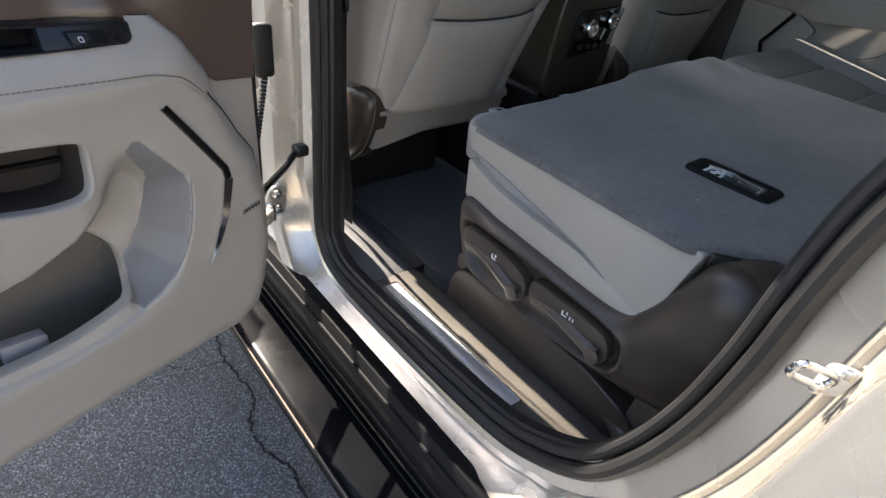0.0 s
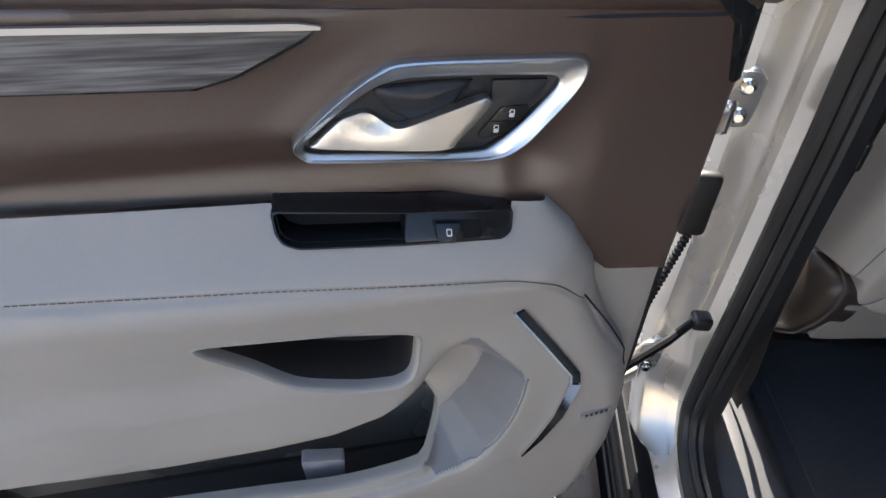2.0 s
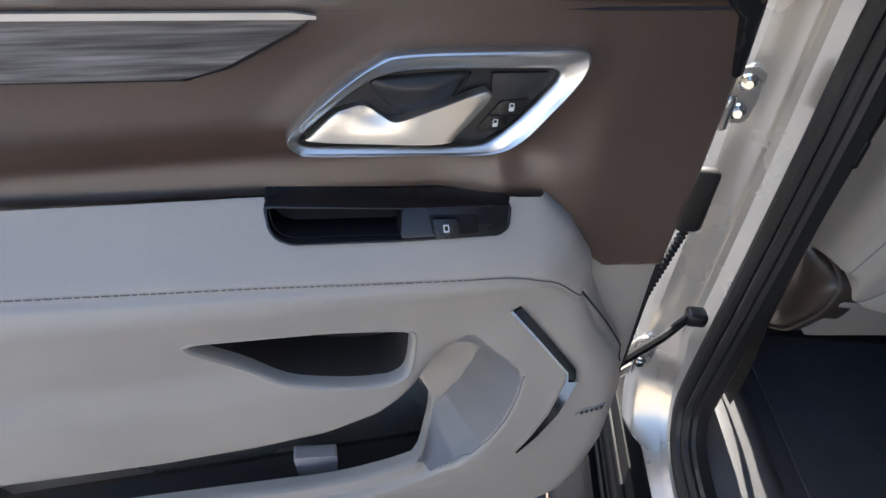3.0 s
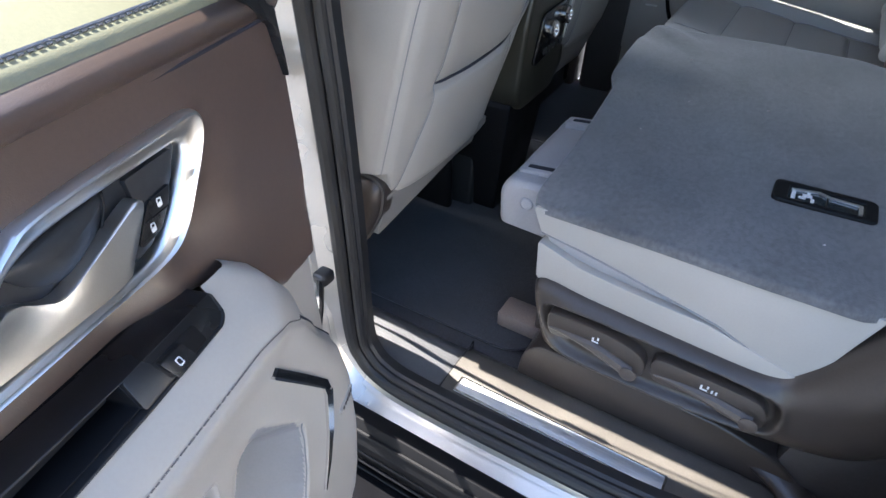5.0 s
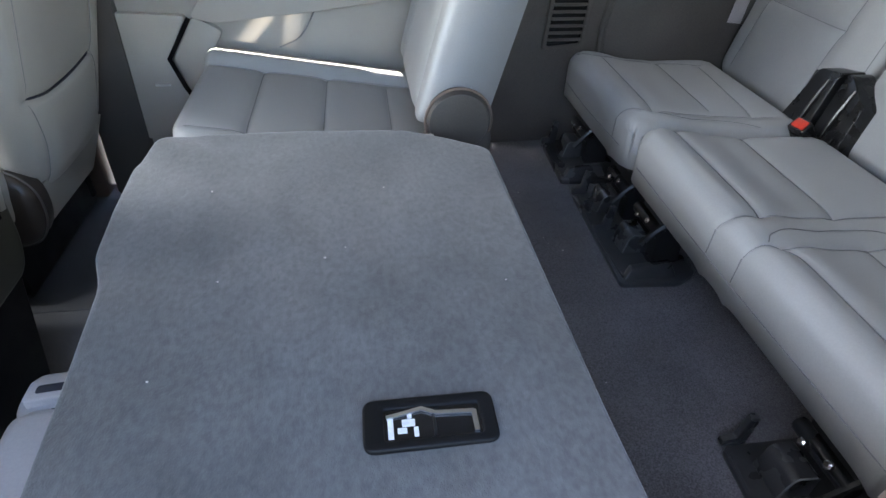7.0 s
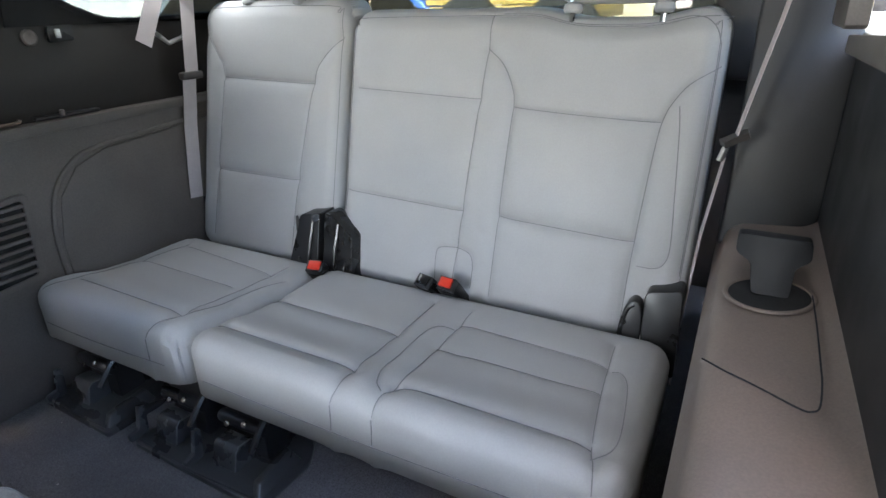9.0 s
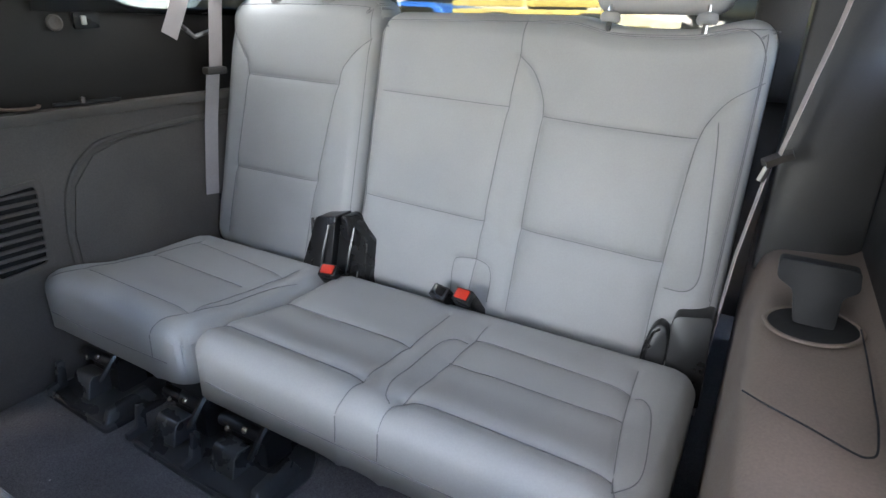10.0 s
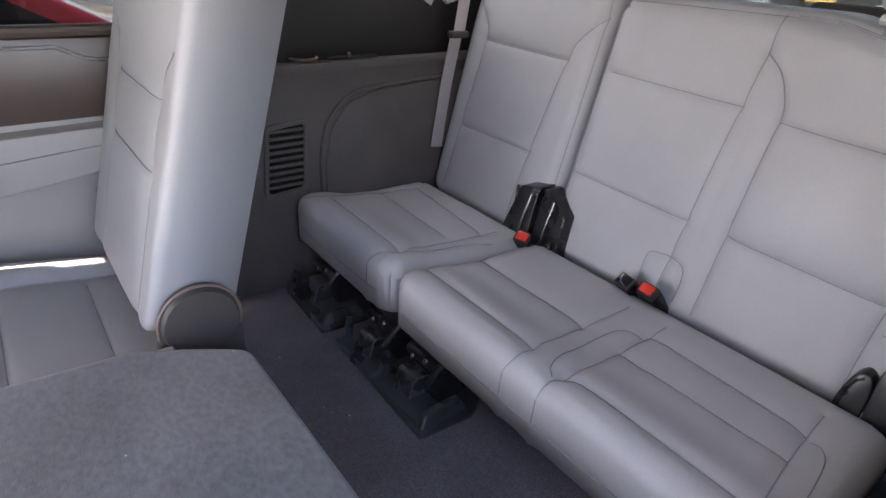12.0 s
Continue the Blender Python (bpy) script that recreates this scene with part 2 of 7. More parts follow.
def prism(pts, low, high, to3, r=0.003, seg=2):
    """A plate: the outline pts (a, b) between the heights low and high; to3(a, b, h) lays it into the place."""
    bm = bmesh.new()
    lo = [bm.verts.new(to3(a, b, low)) for a, b in pts]
    hi = [bm.verts.new(to3(a, b, high)) for a, b in pts]
    bm.faces.new(lo[::-1])
    bm.faces.new(hi)
    k = len(pts)
    for i in range(k):
        bm.faces.new((lo[i], lo[(i + 1) % k], hi[(i + 1) % k], hi[i]))
    bmesh.ops.recalc_face_normals(bm, faces=bm.faces[:])
    return bevelled(bm, r, seg)


def ring(outer, inner, low, high, to3, r=0.002, seg=2):
    """A flat frame between two outlines with the same count of points."""
    bm = bmesh.new()
    k = len(outer)
    rows = [[bm.verts.new(to3(a, b, h)) for a, b in o] for o, h in ((outer, low), (outer, high), (inner, high), (inner, low))]
    for j in range(4):
        p, q = rows[j], rows[(j + 1) % 4]
        for i in range(k):
            bm.faces.new((p[i], p[(i + 1) % k], q[(i + 1) % k], q[i]))
    bmesh.ops.recalc_face_normals(bm, faces=bm.faces[:])
    return bevelled(bm, r, seg)


def spline(pts, n=6, closed=False):
    """A smooth line through the points."""
    pts = [np.array(p, float) for p in pts]
    k = len(pts)
    out = []
    for i in range(k if closed else k - 1):
        if closed:
            p0, p1, p2, p3 = pts[i - 1], pts[i], pts[(i + 1) % k], pts[(i + 2) % k]
        else:
            p1, p2 = pts[i], pts[i + 1]
            p0 = pts[i - 1] if i else 2 * p1 - p2
            p3 = pts[i + 2] if i + 2 < k else 2 * p2 - p1
        for s in range(n):
            t = s / n
            out.append(0.5 * (2 * p1 + (p2 - p0) * t + (2 * p0 - 5 * p1 + 4 * p2 - p3) * t * t + (3 * p1 - p0 - 3 * p2 + p3) * t ** 3))
    if not closed:
        out.append(pts[-1])
    return out


def rounded(pts, r, n=4):
    """An outline with its corners rounded by about r."""
    out = []
    k = len(pts)
    for i in range(k):
        p, c, q = (np.array(pts[j % k], float) for j in (i - 1, i, i + 1))
        d0, d1 = p - c, q - c
        l0, l1 = np.linalg.norm(d0), np.linalg.norm(d1)
        a, b = c + d0 / l0 * min(r, l0 * 0.45), c + d1 / l1 * min(r, l1 * 0.45)
        for s in range(n + 1):
            t = s / n
            out.append(tuple((1 - t) ** 2 * a + 2 * t * (1 - t) * c + t * t * b))
    return out


def tube(pts, r, res=8, closed=False, flat=1.0):
    """A round or flattened bar along a line of 3D points. r may be a list."""
    bm = bmesh.new()
    pts = [Vector(p) for p in pts]
    k = len(pts)
    rs = r if isinstance(r, (list, tuple)) else [r] * k
    rows, last = [], None
    for i, p in enumerate(pts):
        if closed:
            d = (pts[(i + 1) % k] - pts[i - 1]).normalized()
        else:
            d = (pts[min(i + 1, k - 1)] - pts[max(i - 1, 0)]).normalized()
        if last is None:
            last = d.orthogonal().normalized() if abs(d.z) > 0.9 else Vector((0, 0, 1)).cross(d).normalized()
        side = (last - d * last.dot(d)).normalized()
        last = side
        up = d.cross(side)
        rows.append([bm.verts.new(p + (side * math.cos(a) + up * math.sin(a) * flat) * rs[i]) for a in (2 * math.pi * j / res for j in range(res))])
    for i in range(k if closed else k - 1):
        p, q = rows[i], rows[(i + 1) % k]
        for j in range(res):
            bm.faces.new((p[j], p[(j + 1) % res], q[(j + 1) % res], q[j]))
    if not closed:
        bm.faces.new(rows[0][::-1])
        bm.faces.new(rows[-1])
    return bm


def strip(pts, width, thick, across):
    """A flat band (belt, trim line) along 3D points; across: the direction of its width at every point."""
    bm = bmesh.new()
    pts = [Vector(p) for p in pts]
    k = len(pts)
    rows = []
    for i, p in enumerate(pts):
        d = (pts[min(i + 1, k - 1)] - pts[max(i - 1, 0)]).normalized()
        a = Vector(across)
        a = (a - d * a.dot(d)).normalized()
        nrm = d.cross(a)
        w = width[i] if isinstance(width, (list, tuple)) else width
        rows.append([bm.verts.new(p + a * s * w / 2 + nrm * t * thick / 2) for s, t in ((-1, -1), (1, -1), (1, 1), (-1, 1))])
    for i in range(k - 1):
        for j in range(4):
            bm.faces.new((rows[i][j], rows[i][(j + 1) % 4], rows[i + 1][(j + 1) % 4], rows[i + 1][j]))
    bm.faces.new(rows[0][::-1])
    bm.faces.new(rows[-1])
    return bm


def lathe(profile, centre, axis, res=24):
    """A turned piece: (radius, height) rows round the axis through the centre."""
    bm = bmesh.new()
    axis = Vector(axis).normalized()
    s = axis.orthogonal().normalized()
    u = axis.cross(s)
    c = Vector(centre)
    rows = [[bm.verts.new(c + axis * h + (s * math.cos(a) + u * math.sin(a)) * max(r, 1e-5)) for a in (2 * math.pi * j / res for j in range(res))] for r, h in profile]
    for p, q in zip(rows, rows[1:]):
        for j in range(res):
            bm.faces.new((p[j], p[(j + 1) % res], q[(j + 1) % res], q[j]))
    bm.faces.new(rows[0][::-1])
    bm.faces.new(rows[-1])
    return bm


def dome(outline, rows, to3):
    """A cover that swells from its outline: (share of the outline, height) rows; to3(a, b, h) lays it into the place."""
    bm = bmesh.new()
    ca = sum(p[0] for p in outline) / len(outline)
    cb = sum(p[1] for p in outline) / len(outline)
    vs = [[bm.verts.new(to3(ca + (a - ca) * k, cb + (b - cb) * k, h)) for a, b in outline] for k, h in rows]
    n = len(outline)
    for p, q in zip(vs, vs[1:]):
        for j in range(n):
            bm.faces.new((p[j], p[(j + 1) % n], q[(j + 1) % n], q[j]))
    bm.faces.new(vs[-1])
    return bm


def line_dist(P, Q, pts):
    """Distance of the grid points from a polyline."""
    best = np.full(P.shape, 9.0)
    for (ax, ay), (bx, by) in zip(pts, pts[1:]):
        dx, dy = bx - ax, by - ay
        t = np.clip(((P - ax) * dx + (Q - ay) * dy) / (dx * dx + dy * dy + 1e-12), 0, 1)
        best = np.minimum(best, np.hypot(P - ax - t * dx, Q - ay - t * dy))
    return best


def inside(P, Q, pts):
    """Signed distance from an outline: negative inside."""
    d = line_dist(P, Q, list(pts) + [pts[0]])
    odd = np.zeros(P.shape, bool)
    for (ax, ay), (bx, by) in zip(pts, list(pts[1:]) + [pts[0]]):
        odd ^= ((ay > Q) != (by > Q)) & (P < (bx - ax) * (Q - ay) / (by - ay + 1e-12) + ax)
    return np.where(odd, -d, d)


def smooth01(x):
    x = np.clip(x, 0, 1)
    return x * x * (3 - 2 * x)


def grid_mesh(name, X, Y, Z, skirt=None, down=None):
    """A sheet from coordinate arrays; with a skirt (a vector, or a rule for the lower border) its border drops and it is closed below."""
    m, n = X.shape
    co = np.stack([X, Y, Z], -1).reshape(-1, 3)
    i = np.arange(m * n).reshape(m, n)
    faces = np.stack([i[:-1, :-1], i[1:, :-1], i[1:, 1:], i[:-1, 1:]], -1).reshape(-1, 4)
    if skirt is not None:
        edge = np.concatenate([i[0, :-1], i[:-1, -1], i[-1, :0:-1], i[:0:-1, 0]])
        low = skirt(co[edge]) if callable(skirt) else co[edge] + np.array(skirt)
        base = len(co)
        co = np.concatenate([co, low, low.mean(0, keepdims=True)])
        k = len(edge)
        a = np.arange(k)
        b = (a + 1) % k
        faces = np.concatenate([faces, np.stack([edge[a], edge[b], base + b, base + a], -1)])
        walls = len(faces)
        faces = faces.tolist() + [[base + int(q), base + int(w), base + k] for q, w in zip(a, b)]
    else:
        faces = faces.tolist()
        walls = len(faces)
    me = bpy.data.meshes.new(name)
    me.from_pydata(co.tolist(), [], faces)
    bm = bmesh.new()
    bm.from_mesh(me)
    bmesh.ops.recalc_face_normals(bm, faces=bm.faces[:])
    for i, f in enumerate(bm.faces):
        f.smooth = i < walls
    bm.to_mesh(me)
    bm.free()
    return me


def samples(a, b, step, r):
    """Even samples with more of them close to both ends."""
    near = [0, 0.0006, 0.002, 0.0045, 0.008, 0.013, 0.019, 0.027]
    near = [x for x in near if x < r] + list(np.linspace(0, 1, 3)[1:] * r)
    near = sorted(set(near))
    mid = np.linspace(a + r, b - r, max(2, int((b - a - 2 * r) / step)))
    return np.array([a + x for x in near[:-1]] + list(mid) + [b - x for x in near[:-1]][::-1])


def snapped(U, Z, outline, cell):
    """Grid points close to an outline moved onto it, so that what is cut along it has a clean edge."""
    d = inside(U, Z, outline)
    e = 1e-4
    gu, gz = (inside(U + e, Z, outline) - d) / e, (inside(U, Z + e, outline) - d) / e
    k = np.where(np.abs(d) < cell, d, 0.0)
    return U - k * gu, Z - k * gz


def blurred(w, times):
    """A sheet's heights with hard steps softened."""
    for _ in range(times):
        for axis in (0, 1):
            p = np.concatenate([np.take(w, [0], axis), w, np.take(w, [-1], axis)], axis)
            n = w.shape[axis]
            w = (np.take(p, range(0, n), axis) + 2 * w + np.take(p, range(2, n + 2), axis)) / 4
    return w


def trimmed(U, Z, outline, reach):
    """A grid cut off at an outline: points just outside are drawn onto it; also says which faces stay."""
    d = inside(U, Z, outline)
    e = 1e-4
    gu, gz = (inside(U + e, Z, outline) - d) / e, (inside(U, Z + e, outline) - d) / e
    k = np.where((d > 0) & (d < reach), d, 0.0)
    c = np.stack([d[:-1, :-1], d[1:, :-1], d[1:, 1:], d[:-1, 1:]])
    return U - k * gu, Z - k * gz, (c.min(0) < 0) & (c.max(0) < reach)


class Pad:
    """An upholstered block on a rectangle (p, q) with round edges and sewn grooves; to3 lays (p, q, h) into the place."""

    def __init__(self, p0, p1, q0, q1, high, r, corner, to3, grooves=(), extra=None, step=0.0038, warp=None):
        self.box, self.high, self.r, self.corner, self.to3 = (p0, p1, q0, q1), high, r, corner, to3
        self.grooves = [([(float(a), float(b)) for a, b in spline(g, 5)] if len(g) > 2 else g, deep, wide) for g, deep, wide in grooves]
        self.extra, self.step, self.warp = extra, step, warp

    def height(self, P, Q):
        p0, p1, q0, q1 = self.box
        c = self.corner
        dx, dy = np.minimum(P - p0, p1 - P), np.minimum(Q - q0, q1 - Q)
        d = np.where((dx < c) & (dy < c), c - np.hypot(c - dx, c - dy), np.minimum(dx, dy))
        d = np.clip(d, 0, self.r)
        h = self.high - self.r + np.sqrt(np.maximum(0, self.r ** 2 - (self.r - d) ** 2))
        for pts, deep, wide in self.grooves:
            g = line_dist(P, Q, pts)
            h = h - 0.8 * deep * np.exp(-(g / (1.5 * wide)) ** 2) - 1.1 * deep * np.exp(-(g / (5.5 * wide)) ** 2)
        if self.extra:
            h = h + self.extra(P, Q)
        return h

    def place(self, P, Q, H):
        if self.warp:
            P, Q = self.warp(P, Q)
        return self.to3(P, Q, H)

    def build(self, name, material, parent, label="", thread=None, skirt=None):
        p0, p1, q0, q1 = self.box
        P, Q = np.meshgrid(samples(p0, p1, self.step, self.r), samples(q0, q1, self.step, self.r), indexing="ij")
        c = self.corner
        for sx in (0, 1):
            for sy in (0, 1):
                cx, cy = (p0 + c, p1 - c)[sx], (q0 + c, q1 - c)[sy]
                m = ((P < cx) if sx == 0 else (P > cx)) & ((Q < cy) if sy == 0 else (Q > cy))
                dd = np.hypot(P - cx, Q - cy)
                f = np.where(m & (dd > c), c / np.maximum(dd, 1e-9), 1)
                P, Q = np.where(m, cx + (P - cx) * f, P), np.where(m, cy + (Q - cy) * f, Q)
        H = self.height(P, Q)
        X, Y, Z = self.place(P, Q, H)
        a = np.array(self.place(np.array(0.5 * (p0 + p1)), np.array(0.5 * (q0 + q1)), np.array(0.0)))
        b = np.array(self.place(np.array(0.5 * (p0 + p1)), np.array(0.5 * (q0 + q1)), np.array(self.high - self.r)))
        ob = link_mesh(name, grid_mesh(name, X, Y, Z, skirt=skirt or (a - b)), material, parent, label)
        if thread is not None:
            for pts, deep, wide in self.grooves:
                if deep < 0.0015:
                    continue
                fine = []
                for (ax, ay), (bx, by) in zip(pts, pts[1:]):
                    k = max(1, int(math.hypot(bx - ax, by - ay) / 0.012))
                    fine += [(ax + (bx - ax) * s / k, ay + (by - ay) * s / k) for s in range(k)]
                fine.append(pts[-1])
                pp, qq = np.array([f[0] for f in fine]), np.array([f[1] for f in fine])
                hh = self.height(pp, qq) + 0.0010
                xyz = np.stack(self.place(pp, qq, hh), -1)
                part("seam", tube(xyz.tolist(), 0.0009, 5), thread, ob)
        return ob


# ---- the setting: ground and the shell of the vehicle ----
def xz(y0=0.0, sign=1.0):
    return lambda a, b, h: Vector((a, y0 + sign * h, b))


def xy(z0=0.0):
    return lambda a, b, h: Vector((a, b, z0 + h))


def yz(x0=0.0, sign=1.0):
    return lambda a, b, h: Vector((x0 + sign * h, a, b))


def ground():
    bm = bmesh.new()
    bmesh.ops.create_grid(bm, x_segments=8, y_segments=8, size=60)
    ob = part("ground", bm, asphalt, None, flat=True)
    return tagged(ob, "grey worn asphalt of a parking lot", "asphalt", kind="structure")


ground()


def crack(pts, wide):
    """A jagged crack in the asphalt."""
    rnd = random.Random(5)
    fine = []
    for p in spline(pts, 14):
        fine.append((p[0] + rnd.uniform(-0.006, 0.006), p[1] + rnd.uniform(-0.006, 0.006)))
    bm = bmesh.new()
    rows = []
    for i, (x, y) in enumerate(fine):
        a, b = fine[max(i - 1, 0)], fine[min(i + 1, len(fine) - 1)]
        d = Vector((b[0] - a[0], b[1] - a[1], 0)).normalized()
        s = Vector((-d.y, d.x, 0)) * wide * rnd.uniform(0.35, 1.0) * 0.5
        rows.append([bm.verts.new(Vector((x, y, 0.004)) + s), bm.verts.new(Vector((x, y, 0.004)) - s)])
    for p, q in zip(rows, rows[1:]):
        bm.faces.new((p[0], p[1], q[1], q[0]))
    ob = part("pavement_crack", bm, crack_mat, None, flat=True)
    tagged(ob, "dark jagged crack in the grey asphalt", "crack", kind="structure")


crack([(-0.62, -0.02), (-0.37, -0.06), (-0.19, -0.04), (-0.1, -0.09), (0.02, -0.094), (0.11, -0.06), (0.207, -0.067), (0.4, -0.02)], 0.011)
crack([(-0.37, -0.06), (-0.42, -0.2), (-0.6, -0.36), (-0.7, -0.6)], 0.006)

# door opening of the near side, seen along y: (x, z), closed round
OPENING = [(0.072, 0.76), (0.076, 1.0), (0.076, 1.21), (0.074, 1.387), (0.10, 1.62), (0.18, 1.76), (0.32, 1.815), (0.6, 1.83), (0.86, 1.825), (1.0, 1.78), (1.06, 1.68), (1.05, 1.52), (0.995, 1.36),
           (0.957, 1.255), (0.94, 1.166), (0.926, 1.053), (0.904, 0.946), (0.868, 0.845), (0.82, 0.765), (0.74, 0.708), (0.64, 0.676), (0.4, 0.660), (0.2, 0.656), (0.125, 0.668), (0.088, 0.70)]


def tumble(z):
    """How far the side leans in above the belt line."""
    return max(0.0, z - 1.40) * 0.32


def sweep(path, profile, name, material, parent, scale=None, label=""):
    """A profile of (outwards, y) rows carried round a closed line in x and z."""
    line = [(float(p[0]), float(p[1])) for p in spline(path, 6, True)]
    k = len(line)
    area = sum(line[i][0] * line[(i + 1) % k][1] - line[(i + 1) % k][0] * line[i][1] for i in range(k))
    bm = bmesh.new()
    rows = []
    for i, (x, z) in enumerate(line):
        a, b = line[i - 1], line[(i + 1) % k]
        tx, tz = b[0] - a[0], b[1] - a[1]
        ln = math.hypot(tx, tz)
        nx, nz = (tz / ln, -tx / ln) if area > 0 else (-tz / ln, tx / ln)
        s = scale(x, z) if scale else 1.0
        rows.append([bm.verts.new((x + nx * n * s, y + tumble(z), z + nz * n * s)) for n, y in profile])
    m = len(profile)
    for i in range(k):
        p, q = rows[i], rows[(i + 1) % k]
        for j in range(m - 1):
            bm.faces.new((p[j], p[j + 1], q[j + 1], q[j]))
    return part(name, bm, material, parent, label)


def circle_profile(n, y, r, k=10):
    return [(n + r * math.cos(2 * math.pi * i / k), y + r * math.sin(2 * math.pi * i / k)) for i in range(k + 1)]


body = thing("body_shell", (1.0, 0.0, 0.45), "champagne pearl painted body side with an open rear doorway", "vehicle body", kind="structure")


def jamb_scale(x, z):
    return 0.72 if z < 0.72 and x < 0.75 else (0.8 if z < 0.8 else 1.15)


sweep(OPENING, [(-0.004, 0.105), (0.0, 0.082), (0.022, 0.072), (0.052, 0.060), (0.057, 0.052), (0.062, 0.054), (0.067, 0.048), (0.071, 0.03), (0.075, 0.026), (0.080, 0.008), (0.09, 0.0), (0.11, -0.008), (0.13, -0.008)], "door_jamb", paint, body, jamb_scale)
seal = thing("door_seal", (0.5, 0.06, 0.66), "black rubber weatherstrip round the rear doorway", "door seal")
sweep(OPENING, circle_profile(0.010, 0.068, 0.0125), "seal_bulb", rubber, seal)
sweep(OPENING, circle_profile(-0.012, 0.074, 0.0085), "seal_lip", rubber, seal)
sweep(OPENING, [(-0.016, 0.078), (-0.021, 0.086), (-0.019, 0.104), (-0.012, 0.108)], "trim_edge", rubber, seal)


def body_panel(name, outline, y, thick=0.03, material=paint, r=0.006, label=""):
    return part(name, prism(outline, 0, thick, xz(y), r), material, body, label)


# quarter panel behind the doorway, wall of the body in front of it, rocker
QUARTER = [(1.115, 1.70), (1.13, 1.5), (1.085, 1.36), (1.04, 1.255), (1.02, 1.16), (1.005, 1.05), (0.985, 0.93), (0.95, 0.82), (0.90, 0.72), (0.90, 0.5), (1.02, 0.5), (1.08, 0.75), (1.25, 0.92), (1.55, 0.97),
           (1.85, 0.9), (1.98, 0.7), (2.02, 0.5), (2.75, 0.55), (2.8, 1.0), (2.75, 1.42), (1.2, 1.45), (1.18, 1.70)]
body_panel("quarter_panel", QUARTER, -0.035)
body_panel("pillar_applique", [(-0.10, 1.360), (0.02, 1.362), (0.055, 1.368), (0.082, 1.384), (0.095, 1.42), (0.13, 1.60), (0.165, 1.80), (-0.10, 1.80)], -0.045, 0.028, black_plastic, 0.008, "black outer cover of the centre pillar")
body_panel("front_side_panel", [(-1.08, 1.40), (-1.08, 0.6), (-2.2, 0.6), (-2.2, 1.25)], -0.035)
part("rocker_cover", prism([(-0.012, 0.635), (0.02, 0.625), (0.03, 0.60), (0.02, 0.47), (-0.0, 0.46), (-0.02, 0.50), (-0.03, 0.58)], -1.3, 1.05, lambda a, b, h: Vector((h, a, b)), 0.004), matte_black, body, "black ribbed rocker cover")
for k in range(4):
    part("rocker_rib", tube([(-1.3, -0.028 + k * 0.002, 0.52 + k * 0.03), (1.0, -0.028 + k * 0.002, 0.52 + k * 0.03)], 0.004, 6), matte_black, body)
part("wheel_liner", prism([(1.03, 0.5), (1.09, 0.74), (1.26, 0.91), (1.55, 0.96), (1.84, 0.89), (1.97, 0.69), (2.0, 0.5)], 0.0, 0.25, xz(-0.02)), rubber, body)


def running_board():
    t = thing("running_board", (0.0, -0.06, 0.42), "black running board with ribbed tread and bright edge", "running board")
    along = lambda a, b, h: Vector((h, a, b))
    part("step", prism(rounded([(0.015, 0.46), (-0.112, 0.452), (-0.128, 0.44), (-0.118, 0.40), (0.0, 0.40)], 0.012), -1.25, 0.98, along, 0.002), board_black, t)
    for y in (-0.002, -0.014):
        part("tread_rib", tube([(-1.2, y, 0.4585 + y * 0.06), (0.95, y, 0.4585 + y * 0.06)], 0.004, 6, flat=0.8), matte_black, t)
    part("edge_trim", tube([(-1.25, -0.121, 0.451), (0.98, -0.121, 0.451)], 0.0022, 8), tan_plastic, t, "thin tan edge strip")
    part("end_cap", box(0.975, 1.0, -0.125, 0.015, 0.40, 0.456, 0.008), black_plastic, t)


running_board()

# floor of the cabin
fl = part("floor", prism(rounded([(-1.2, 0.1), (1.08, 0.1), (1.08, 1.76), (-1.2, 1.76)], 0.02), 0.52, 0.62, xy(), 0.004), footwell_carpet, None)
tagged(fl, "black carpeted cabin floor", "floor", kind="structure")
fl2 = part("floor_rear", prism([(1.0, 0.16), (2.6, 0.16), (2.6, 1.78), (1.0, 1.78)], 0.56, 0.73, xy(), 0.012), floor_carpet, None)
tagged(fl2, "black carpeted floor under the third row", "floor", kind="structure")


def floor_mat():
    """Moulded all-weather mat in the second-row footwell."""
    t = thing("floor_mat", (0.0, 0.7, 0.62), "black moulded floor mat in the second-row footwell", "floor mat")
    part("mat_tray", prism(rounded([(-0.35, 0.275), (0.30, 0.285), (0.34, 0.34), (0.34, 1.16), (-0.35, 1.16)], 0.04), 0.624, 0.632, xy(), 0.003), footwell_carpet, t)
    part("mat_rim", tube([(p[0], p[1], 0.632) for p in rounded([(-0.35, 0.275), (0.30, 0.285), (0.34, 0.34), (0.34, 1.16), (-0.35, 1.16)], 0.04)], 0.0035, 6, True), footwell_carpet, t)


floor_mat()


